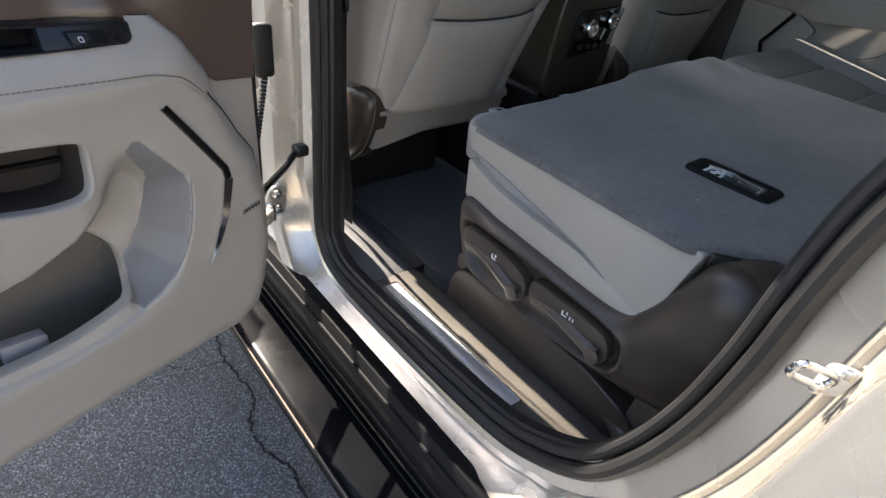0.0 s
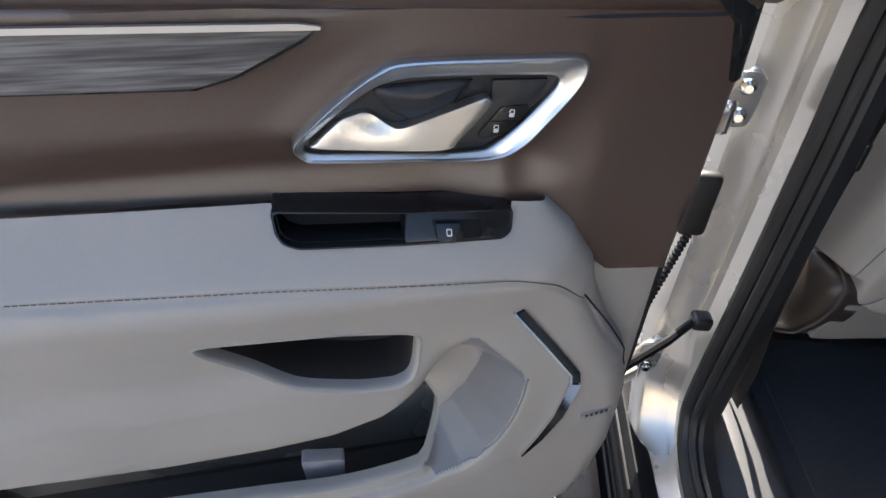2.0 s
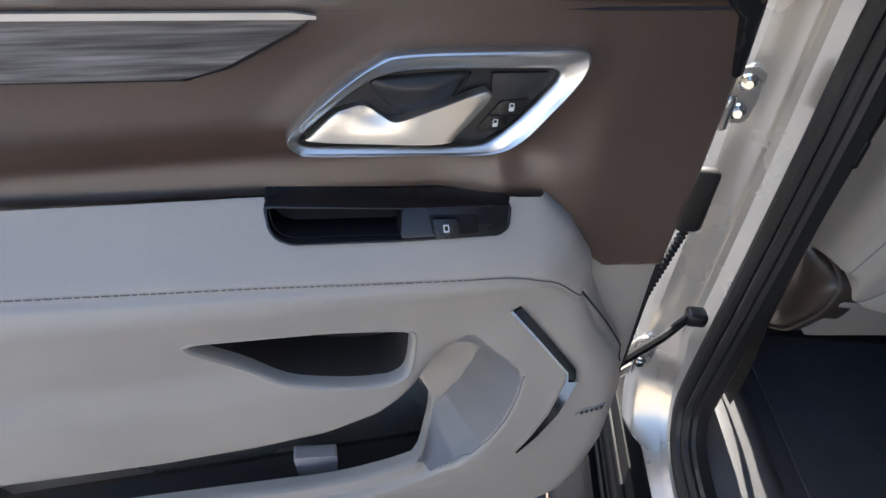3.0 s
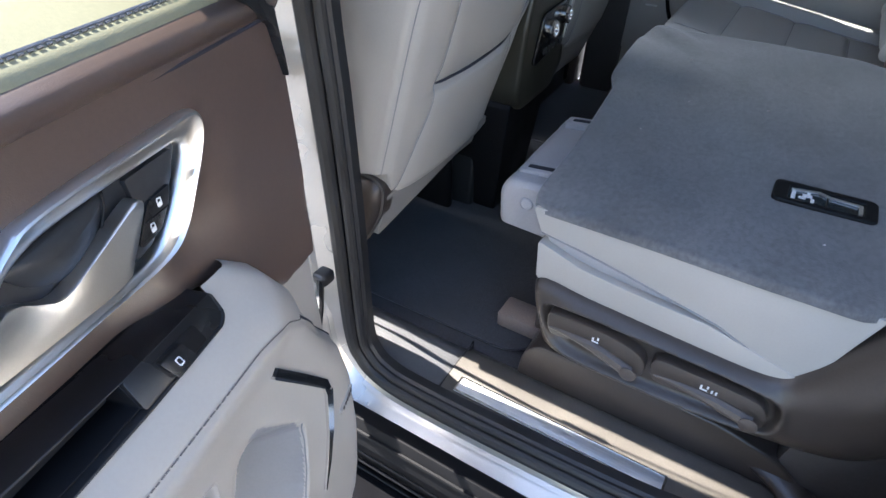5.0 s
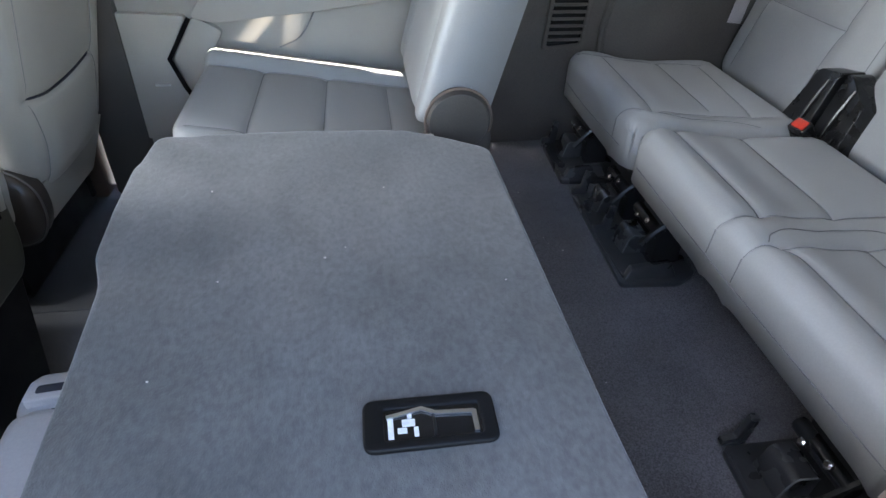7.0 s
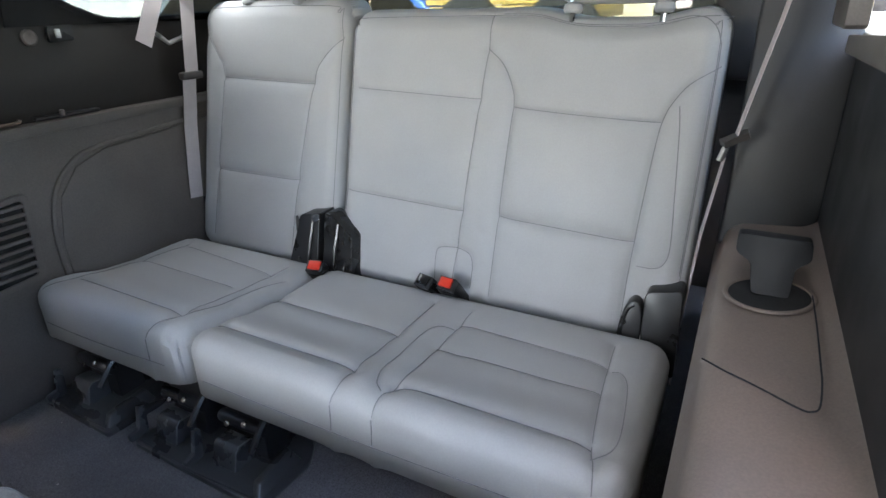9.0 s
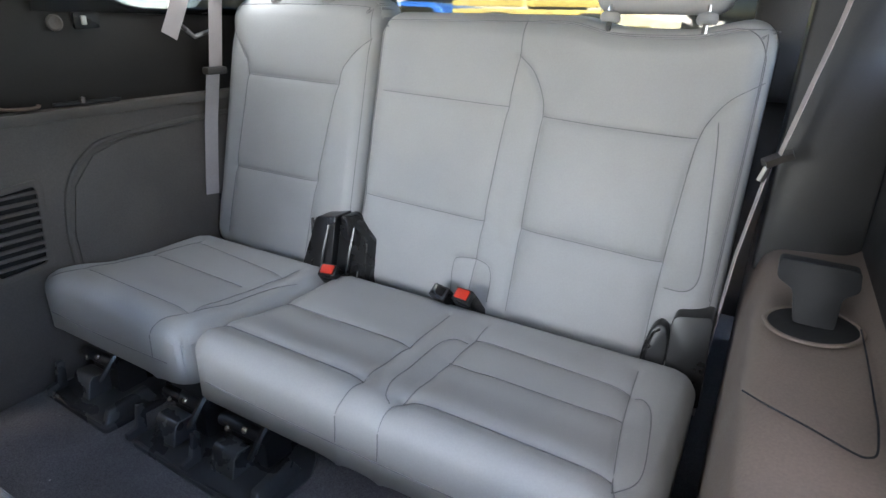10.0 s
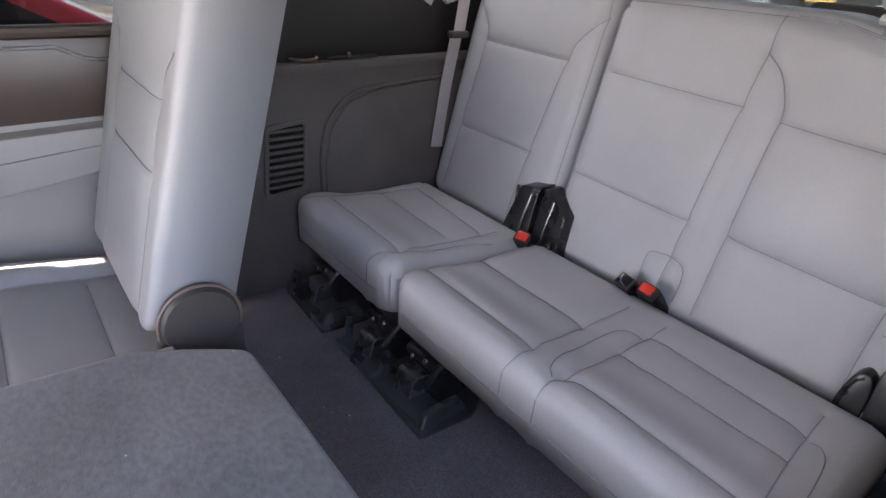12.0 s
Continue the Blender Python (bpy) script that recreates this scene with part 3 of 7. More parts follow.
def sill_trim():
    t = thing("sill_trim", (0.5, 0.13, 0.62), "dark brown plastic sill trim along the doorway", "sill trim")
    along = lambda a, b, h: Vector((h, a, b))
    part("sill_cover", prism(rounded([(0.078, 0.60), (0.078, 0.668), (0.10, 0.673), (0.165, 0.676), (0.212, 0.672), (0.238, 0.648), (0.25, 0.60)], 0.012), 0.235, 0.84, along, 0.003), sill_mat, t)
    part("front_cover", prism(rounded([(0.085, 0.60), (0.085, 0.664), (0.16, 0.67), (0.21, 0.664), (0.245, 0.63), (0.26, 0.60)], 0.012), -0.3, 0.232, along, 0.003), sill_dark, t, "dark front piece of the sill trim")
    # raised foot moulding that runs beside the seat and curves down behind it
    foot = rounded([(0.335, 0.61), (0.345, 0.72), (0.372, 0.758), (0.60, 0.762), (0.70, 0.757), (0.79, 0.73), (0.84, 0.68), (0.865, 0.61)], 0.03)
    part("foot_moulding", prism(foot, 0.0, 0.08, xz(0.218), 0.014, 3), brown_plastic, t, "brown plastic moulding beside the seat base")
    part("rear_sweep", tube([tuple(q) for q in spline([(0.60, 0.256, 0.70), (0.72, 0.254, 0.70), (0.79, 0.240, 0.688), (0.838, 0.208, 0.674), (0.868, 0.168, 0.662), (0.885, 0.12, 0.645)], 6)], 0.032, 14, flat=0.62), brown_plastic, t, "brown moulding that sweeps out to the sill")
    part("cover_joint", box(0.2325, 0.2365, 0.08, 0.236, 0.62, 0.6735, 0.0005, 1), black_plastic, t)
    p = thing("scuff_plate", (0.45, 0.125, 0.676), "bright brushed metal scuff plate set in the sill", "scuff plate")
    part("plate", prism(rounded([(0.262, 0.108), (0.648, 0.108), (0.648, 0.142), (0.262, 0.142)], 0.003), 0.6755, 0.6795, xy(), 0.001), steel, p)
    part("plate_border", ring(rounded([(0.262, 0.108), (0.648, 0.108), (0.648, 0.142), (0.262, 0.142)], 0.003), rounded([(0.266, 0.111), (0.644, 0.111), (0.644, 0.139), (0.266, 0.139)], 0.003), 0.6793, 0.6805, xy(), 0.0004), chrome, p)
    for i in range(3):
        part("emblem_bar", box(0.435 + 0.020 * i, 0.449 + 0.020 * i, 0.119, 0.131, 0.6793, 0.6799, 0.0003, 1), steel, p)


sill_trim()


# ---- third row ----
BX, BS = 1.80, 0.24


def back3(high):
    """The plane of the third-row backrests: p across, q up, h forwards."""
    return lambda p, q, h: (BX + BS * (q - 1.165) + (high - h), p + 0 * q, q + 0.0 * p)


def cush3(high):
    return lambda p, q, h: (q + 0 * p, p + 0 * q, 1.035 - high - 0.10 * (q - 1.30) + h)


def third_row(name, label, y0, y1, cush_grooves, back_grooves, top, front, head, warp=None):
    t = thing(name, (1.5, (y0 + y1) / 2, 0.73), label, "seat", "third-row seats")
    Pad(y0, y1, 1.262, 1.735, 0.135, 0.045, 0.05, cush3(0.135), cush_grooves, extra=lambda P, Q: -0.012 * smooth01((Q - 1.34) / 0.1) + 0.012 * smooth01((Q - 1.5) / 0.2)).build("cushion", leather, t, thread=seam_mat)
    part("cushion_pan", prism(rounded([(1.30, y0 + 0.03), (1.72, y0 + 0.03), (1.72, y1 - 0.03), (1.30, y1 - 0.03)], 0.02), 0.872, 0.93, xy(), 0.006), black_plastic, t)
    fz = lambda y: 0.944 + 0.004 * math.sin(7 * y)
    part("front_seam", tube([(1.2618, y0 + 0.05 + (y1 - y0 - 0.10) * k / 12, fz(y0 + k * 0.05)) for k in range(13)], 0.0011, 5), seam_mat, t)
    for y in front:
        part("front_seam", tube([tuple(q) for q in spline([(1.2622, y, 0.998), (1.2614, y, 0.975), (1.2617, y + 0.002, 0.945)], 4)], 0.0011, 5), seam_mat, t)
    rim = [(y0 + 0.016, 1.10), (y0 + 0.016, top - 0.07), (y0 + 0.030, top - 0.034), (y0 + 0.066, top - 0.017), (y1 - 0.066, top - 0.017), (y1 - 0.030, top - 0.034), (y1 - 0.016, top - 0.07), (y1 - 0.016, 1.10)]
    back_grooves = back_grooves + [(rim, 0.0022, 0.004)]
    Pad(y0, y1, 0.945, top, 0.12, 0.04, 0.055, back3(0.12), back_grooves, warp=warp).build("backrest", leather, t, thread=seam_mat)
    part("back_panel", prism(rounded([(y0 + 0.02, 0.97), (y1 - 0.02, 0.97), (y1 - 0.02, top - 0.03), (y0 + 0.02, top - 0.03)], 0.03), 0.124, 0.14, lambda a, b, h: Vector((BX + BS * (b - 1.165) + h, a, b)), 0.004), carpet, t)
    for yc in head:
        h = part("headrest", prism(rounded([(yc - 0.13, -0.008), (yc + 0.13, -0.008), (yc + 0.12, 0.16), (yc - 0.12, 0.16)], 0.045, 6), -0.045, 0.055, lambda a, b, hh: Vector((BX + BS * (top + b - 1.165) + 0.062 + hh, a, top + b + 0.012)), 0.03, 4), leather, t)
        for dy in (-0.09, 0.09):
            x = BX + BS * (top - 1.165) + 0.035
            part("post", tube([(x - 0.02, yc + dy, top - 0.03), (x, yc + dy, top + 0.05)], 0.006, 10), chrome, h)
            part("sleeve", lathe([(0.017, 0.0), (0.02, 0.006), (0.018, 0.016), (0.012, 0.02)], (x - 0.012, yc + dy, top - 0.012), (0.1, 0, 1), 18), leather, h)
    return t


far_cush = [([(1.655, 1.353), (1.287, 1.340)], 0.0045, 0.004), ([(1.675, 1.528), (1.325, 1.512)], 0.003, 0.004), ([(1.64, 1.651), (1.296, 1.612)], 0.0035, 0.004),
            ([(1.685, 1.275), (1.668, 1.32), (1.678, 1.477), (1.655, 1.665)], 0.0035, 0.004), ([(1.305, 1.264), (1.296, 1.283), (1.280, 1.33), (1.298, 1.435), (1.292, 1.605), (1.286, 1.665)], 0.004, 0.004),
            ([(1.279, 1.345), (1.262, 1.385), (1.262, 1.514), (1.235, 1.60)], 0.002, 0.004)]
far_back = [([(1.70, 1.545), (1.655, 1.49), (1.632, 1.434), (1.648, 1.18), (1.66, 0.99)], 0.004, 0.004), ([(1.225, 1.54), (1.28, 1.49), (1.308, 1.428), (1.345, 1.18), (1.36, 0.99)], 0.004, 0.004),
            ([(1.632, 1.434), (1.308, 1.428)], 0.0035, 0.0035), ([(1.65, 1.18), (1.345, 1.18)], 0.0035, 0.0035)]
near_cush = [([(0.742, 1.322), (0.690, 1.333), (0.413, 1.330)], 0.0045, 0.004), ([(0.757, 1.497), (0.71, 1.487), (0.654, 1.491), (0.495, 1.489), (0.437, 1.497)], 0.003, 0.004), ([(0.757, 1.604), (0.70, 1.599), (0.444, 1.586)], 0.0035, 0.004),
             ([(0.752, 1.264), (0.750, 1.30), (0.742, 1.33), (0.752, 1.45), (0.757, 1.66)], 0.004, 0.004), ([(0.395, 1.264), (0.404, 1.30), (0.413, 1.332), (0.432, 1.463), (0.442, 1.569), (0.447, 1.66)], 0.004, 0.004),
             ([(1.19, 1.340), (1.147, 1.341), (0.835, 1.338)], 0.0045, 0.004), ([(1.184, 1.514), (1.137, 1.508), (0.852, 1.506)], 0.0035, 0.004),
             ([(0.836, 1.264), (0.831, 1.285), (0.835, 1.338), (0.850, 1.474), (0.848, 1.66)], 0.004, 0.004),
             ([(0.757, 1.303), (0.776, 1.321), (0.794, 1.38), (0.806, 1.52), (0.792, 1.568), (0.760, 1.580)], 0.0018, 0.004),
             ([(0.434, 1.574), (0.417, 1.570), (0.400, 1.535), (0.387, 1.439), (0.381, 1.36), (0.388, 1.326), (0.409, 1.306)], 0.0022, 0.004)]
near_back = [([(0.822, 1.60), (0.824, 1.50), (0.84, 1.30), (0.853, 1.075), (0.86, 0.98)], 0.003, 0.004), ([(0.824, 1.52), (0.785, 1.49), (0.757, 1.44), (0.752, 1.40), (0.756, 1.266), (0.762, 0.98)], 0.0045, 0.004),
             ([(0.352, 1.495), (0.40, 1.465), (0.426, 1.43), (0.438, 1.40), (0.444, 1.36), (0.452, 1.24), (0.458, 1.112), (0.46, 0.98)], 0.0045, 0.004), ([(0.412, 1.425), (0.405, 1.38), (0.394, 1.26), (0.386, 1.16), (0.392, 1.125), (0.41, 1.112), (0.445, 1.11)], 0.0018, 0.004),
             ([(0.359, 0.99), (0.358, 1.25), (0.358, 1.50), (0.362, 1.545), (0.378, 1.573), (0.405, 1.587), (0.45, 1.591), (0.60, 1.591), (0.80, 1.591)], 0.0026, 0.003),
             ([(0.752, 1.402), (0.443, 1.392)], 0.004, 0.0035), ([(0.757, 1.165), (0.456, 1.155)], 0.004, 0.0035), ([(1.165, 1.425), (0.832, 1.415)], 0.004, 0.0035), ([(1.18, 1.175), (0.85, 1.165)], 0.004, 0.0035),
             ([(0.80, 1.40), (0.81, 1.16), (0.79, 1.12)], 0.0014, 0.005),
             ([(0.905, 0.99), (0.908, 1.05), (0.895, 1.075), (0.83, 1.075), (0.81, 1.05), (0.81, 0.99)], 0.0035, 0.005)]


def near_top(P, Q):
    """The top edge of the wide backrest dips under its headrest."""
    k = smooth01((Q - 1.35) / 0.25)
    return P, Q - 0.022 * k * np.exp(-((P - 0.56) / 0.13) ** 4)


third_far = third_row("third_row_seat", "grey leather third-row seat, narrow section with raised backrest", 1.212, 1.722, far_cush, far_back, 1.632, (1.305,), (1.47,))
third_near = third_row("third_row_seat", "grey leather third-row bench, wide two-place section with raised backrest", 0.345, 1.202, near_cush, near_back, 1.603, (0.836, 0.752), (0.56,), near_top)


def buckle(at, turn, red, label, tall=0.098):
    """A seat-belt buckle that leans forwards out of the seat's crack, its release button on the end."""
    t = thing("belt_buckle", at, label, "buckle", "third-row buckles")
    m = Matrix.Translation(at) @ pose(0, 0, 0, 0, -40, turn)
    f = lambda a, b, h: m @ Vector((h, a, b))
    part("housing", prism(rounded([(-0.020, -0.05), (0.020, -0.05), (0.024, tall - 0.03), (0.022, tall), (-0.022, tall), (-0.024, tall - 0.03)], 0.005), -0.015, 0.016, f, 0.0045, 3), black_plastic, t)
    if red:
        part("button", prism(rounded([(-0.017, -0.0105), (0.015, -0.0105), (0.015, 0.0125), (-0.017, 0.0125)], 0.003), tall - 0.003, tall + 0.004, lambda a, b, h: m @ Vector((b, a, h)), 0.0018), red_plastic, t, "red release button")
        part("slot", prism([(-0.012, tall - 0.026), (0.012, tall - 0.026), (0.012, tall - 0.021), (-0.012, tall - 0.021)], -0.0162, -0.0145, f, 0.0), matte_black, t)
    else:
        part("cap", prism(rounded([(-0.017, -0.0105), (0.015, -0.0105), (0.015, 0.0125), (-0.017, 0.0125)], 0.003), tall - 0.003, tall + 0.002, lambda a, b, h: m @ Vector((b, a, h)), 0.0018), gloss_black, t)
    return t


buckle((1.722, 1.205, 0.942), 12, True, "black seat-belt buckle with red release button")
buckle((1.757, 0.832, 0.955), -6, True, "black seat-belt buckle with red release button")
buckle((1.757, 0.884, 0.948), -14, False, "plain black seat-belt buckle beside the red one")


def latch_cover(y0, y1, z0, z1):
    """Black hinge covers where the two backrests meet: two lobes, one with a slanted shoulder."""
    t = thing("hinge_cover", (1.72, (y0 + y1) / 2, z0), "black plastic hinge covers between the third-row backrests", "hinge cover")
    f = lambda p, q, h: Vector((BX + BS * (q - 1.165) + h - 0.005, p, q))
    lobes = [([(y0 - 0.024, z0), (y0 + 0.070, z0), (y0 + 0.072, z1 + 0.012), (y0 + 0.055, z1 + 0.012), (y0 + 0.022, z1 - 0.008), (y0 - 0.018, z1 - 0.040)], -0.034, y0 + 0.028),
             ([(y0 + 0.076, z0), (y1 + 0.004, z0), (y1 + 0.004, z0 + 0.02), (y1 - 0.018, z1 - 0.045), (y1 - 0.026, z1 - 0.002), (y1 - 0.034, z1 + 0.004), (y0 + 0.080, z1 + 0.012)], -0.046, y0 + 0.100)]
    for pts, front, rib in lobes:
        c = part("cover", prism(rounded(pts, 0.006), front, 0.02, f, 0.006, 3), black_plastic, t)
        part("rib", tube([tuple(f(rib + 0.004 * (1 - k), z0 + 0.02 + (z1 - z0 - 0.03) * k, front + 0.001 - 0.006 * math.sin(math.pi * min(1, k + 0.15)))) for k in (0.0, 0.2, 0.4, 0.6, 0.8, 1.0)], [0.003, 0.0045, 0.0055, 0.006, 0.006, 0.004], 8), black_plastic, c)
    for y in (y0 - 0.012, y0 + 0.056, y1 - 0.036):
        part("foot_rib", tube([tuple(f(y, z0, -0.05)), tuple(f(y + 0.004, z0 + 0.05, -0.046))], 0.004, 6), black_plastic, t)
    part("release_tab", tube([tuple(f(y1 + 0.018, z1 - 0.022, -0.004)), tuple(f(y1 - 0.012, z1 - 0.045, -0.03))], [0.004, 0.006], 8), bracket_mat, t)


latch_cover(1.145, 1.315, 0.955, 1.112)


def recliner_bracket():
    t = thing("recliner_bracket", (1.72, 0.4, 0.93), "black recliner bracket at the third-row seat's outer side", "bracket")
    f = lambda a, b, h: Vector((BX + BS * (b - 1.165) + h, a, b))
    part("disc", prism(rounded([(0.412, 0.92), (0.460, 0.92), (0.458, 1.0), (0.450, 1.040), (0.436, 1.056), (0.420, 1.050), (0.412, 1.02)], 0.012), -0.028, 0.02, f, 0.004, 3), black_plastic, t)
    part("disc_rim", tube([tuple(f(a, b, -0.030)) for a, b in spline([(0.452, 0.95), (0.450, 1.0), (0.443, 1.034), (0.432, 1.046)], 4)], 0.003, 6), gloss_black, t)
    c = part("cover", prism(rounded([(0.338, 0.92), (0.408, 0.92), (0.414, 1.070), (0.408, 1.080), (0.350, 1.092), (0.344, 1.085)], 0.006), -0.036, 0.02, f, 0.004, 3), black_plastic, t)
    part("cover_slot", prism(rounded([(0.392, 0.935), (0.397, 0.935), (0.398, 0.985), (0.393, 0.985)], 0.002), -0.0372, -0.034, f, 0.0), matte_black, c)
    for q in (0.95, 0.975, 1.0, 1.025):
        part("tooth", prism([(0.4085, q), (0.4125, q), (0.4125, q + 0.012), (0.4085, q + 0.012)], -0.026, -0.02, f, 0.001), steel, t)


recliner_bracket()


def floor_bracket(y0, y1, x0, seat):
    """Seat foot on the floor: a black moulded tray with a turned-up front, box covers, fins and the leg behind them."""
    pts = rounded([(x0, y0), (x0 + 0.14, y0 - 0.01), (x0 + 0.19, y0 + 0.02), (x0 + 0.19, y1), (x0 + 0.01, y1)], 0.014)
    t = part("seat_foot", prism(pts, 0.728, 0.744, xy(), 0.006), bracket_mat, seat, "black seat foot on the carpet")
    part("end_facet", prism([(x0 + 0.005, 0.735), (x0 + 0.14, 0.735), (x0 + 0.125, 0.772), (x0 + 0.03, 0.766)], -0.006, 0.012, lambda a, b, h: Vector((a, y0 + 0.012 + h + 0.5 * (b - 0.735), b)), 0.003), bracket_mat, t)
    part("front_lip", tube([(x0 + 0.012, y0 + 0.02, 0.747), (x0 + 0.006, (y0 + y1) / 2, 0.749), (x0 + 0.016, y1 - 0.02, 0.747)], 0.004, 6), bracket_mat, t)
    n = max(1, round((y1 - y0) / 0.2))
    for i in range(n):
        yc = y0 + 0.03 + (i + 0.5) * (y1 - y0 - 0.03) / n
        yb = yc - 0.012
        side = [(x0 + 0.042, 0.742), (x0 + 0.112, 0.742), (x0 + 0.102, 0.788), (x0 + 0.094, 0.795), (x0 + 0.062, 0.798), (x0 + 0.053, 0.790)]
        c = part("cover", prism(rounded(side, 0.006), 0.0, 0.062, xz(yb), 0.004, 3), bracket_mat, t, "black box-shaped cover")
        # pale bar painted as the edge's highlight
        part("cover_edge", tube([(a, yb - 0.0005, b) for a, b in [(x0 + 0.044, 0.748), (x0 + 0.054, 0.788), (x0 + 0.063, 0.7965), (x0 + 0.093, 0.7935)]], 0.0018, 6), glint_edge_mat, c)
        yf = yc + 0.085
        part("fin", prism(rounded([(x0 + 0.006, 0.744), (x0 + 0.05, 0.744), (x0 + 0.056, 0.812), (x0 + 0.040, 0.815), (x0 + 0.030, 0.764), (x0 + 0.006, 0.760)], 0.004), 0.0, 0.012, xz(yf), 0.0025), bracket_mat, t)
        part("fin", prism(rounded([(x0 + 0.10, 0.744), (x0 + 0.165, 0.744), (x0 + 0.19, 0.80), (x0 + 0.176, 0.803), (x0 + 0.148, 0.765), (x0 + 0.10, 0.758)], 0.004), 0.0, 0.010, xz(yb - 0.016), 0.0025), bracket_mat, t)
        part("leg", prism(rounded([(x0 + 0.10, 0.74), (x0 + 0.17, 0.74), (x0 + 0.15, 0.92), (x0 + 0.10, 0.92)], 0.01), -0.05, 0.05, xz(yc), 0.006), rubber, t)
        part("pivot", lathe([(0.013, -0.06), (0.015, -0.055), (0.015, 0.055), (0.013, 0.06)], (x0 + 0.095, yc, 0.832), (0, 1, 0), 16), black_plastic, t)
        for y, z in ((yc - 0.02, 0.842), (yc + 0.03, 0.826)):
            part("bolt", lathe([(0.007, 0.0), (0.007, 0.006), (0.004, 0.008)], (x0 + 0.083, y, z), (-1, 0, 0.6), 8), chrome, t)
        part("rail", tube([(x0 + 0.06, yc - 0.05, 0.80), (x0 + 0.09, yc - 0.055, 0.84), (x0 + 0.14, yc - 0.055, 0.88)], 0.007, 6), black_plastic, t)


floor_bracket(1.446, 1.70, 1.205, third_far)
floor_bracket(0.99, 1.37, 1.205, third_near)
floor_bracket(0.37, 0.575, 1.205, third_near)


# ---- second row: the narrow upright seat ----
def second_row_upright():
    t = thing("second_row_seat", (0.55, 1.44, 0.62), "grey leather second-row seat with upright backrest", "seat")
    to3 = lambda p, q, h: (q + 0 * p, p + 0 * q, 1.055 - 0.16 * (q - 0.3) - 0.15 + h)
    gr = [([(1.215, 0.41), (1.58, 0.41)], 0.004, 0.004), ([(1.215, 0.567), (1.58, 0.567)], 0.004, 0.004), ([(1.25, 0.72), (1.56, 0.72)], 0.003, 0.004), ([(1.58, 0.29), (1.585, 0.80)], 0.004, 0.004), ([(1.23, 0.29), (1.235, 0.82)], 0.003, 0.004)]
    Pad(1.195, 1.672, 0.262, 0.84, 0.15, 0.03, 0.05, to3, gr, extra=lambda P, Q: 0.022 * smooth01((P - 1.57) / 0.05)).build("cushion", leather, t, thread=seam_mat)
    part("seat_base", prism(rounded([(0.30, 1.22), (0.85, 1.22), (0.85, 1.65), (0.30, 1.65)], 0.03), 0.62, 0.93, xy(), 0.01), dark_plastic, t)
    b3 = lambda p, q, h: (0.926 - 0.15 + 0.27 * (q - 1.09) + (0.15 - h), p + 0 * q, q + 0 * p)
    gb = [([(1.30, 1.30), (1.60, 1.30)], 0.003, 0.004), ([(1.28, 1.06), (1.29, 1.42), (1.25, 1.50)], 0.004, 0.004), ([(1.60, 1.06), (1.60, 1.42), (1.64, 1.50)], 0.004, 0.004), ([(1.29, 1.42), (1.60, 1.42)], 0.003, 0.004)]
    Pad(1.2, 1.69, 1.04, 1.72, 0.15, 0.022, 0.035, b3, gb).build("backrest", leather, t, thread=seam_mat)
    part("back_carpet", prism(rounded([(1.235, 1.08), (1.66, 1.08), (1.66, 1.69), (1.235, 1.69)], 0.04), 0.15, 0.163, lambda a, b, h: Vector((0.926 - 0.15 + 0.27 * (b - 1.09) + h, a, b)), 0.005), carpet, t)
    h = part("headrest", prism(rounded([(1.32, 1.745), (1.57, 1.745), (1.56, 1.84), (1.33, 1.84)], 0.04, 5), -0.04, 0.05, lambda a, b, hh: Vector((1.02 + hh, a, b)), 0.025, 3), leather, t)
    for y in (1.39, 1.50):
        part("post", tube([(1.02, y, 1.69), (1.025, y, 1.76)], 0.006, 8), chrome, h)
    k = part("recliner_cover", lathe([(0.068, 0.0), (0.07, -0.012), (0.062, -0.026), (0.03, -0.03), (0.001, -0.03)], (0.853, 1.196, 1.062), (0, 1, 0), 36), dark_plastic, t, "round dark recliner cover")
    part("rim", tube([(0.853 + 0.07 * math.cos(a), 1.18, 1.062 + 0.07 * math.sin(a)) for a in (2 * math.pi * i / 40 for i in range(40))], 0.003, 6, True), tan_plastic, k)
    part("lower_cover", prism(rounded([(0.74, 0.62), (0.93, 0.62), (0.925, 1.05), (0.78, 1.05)], 0.03), 0.0, 0.03, xz(1.175), 0.008), dark_plastic, t)
    part("belt_guide", box(0.79, 0.82, 1.665, 1.695, 1.07, 1.15, 0.008, 3), tan_plastic, t)


second_row_upright()


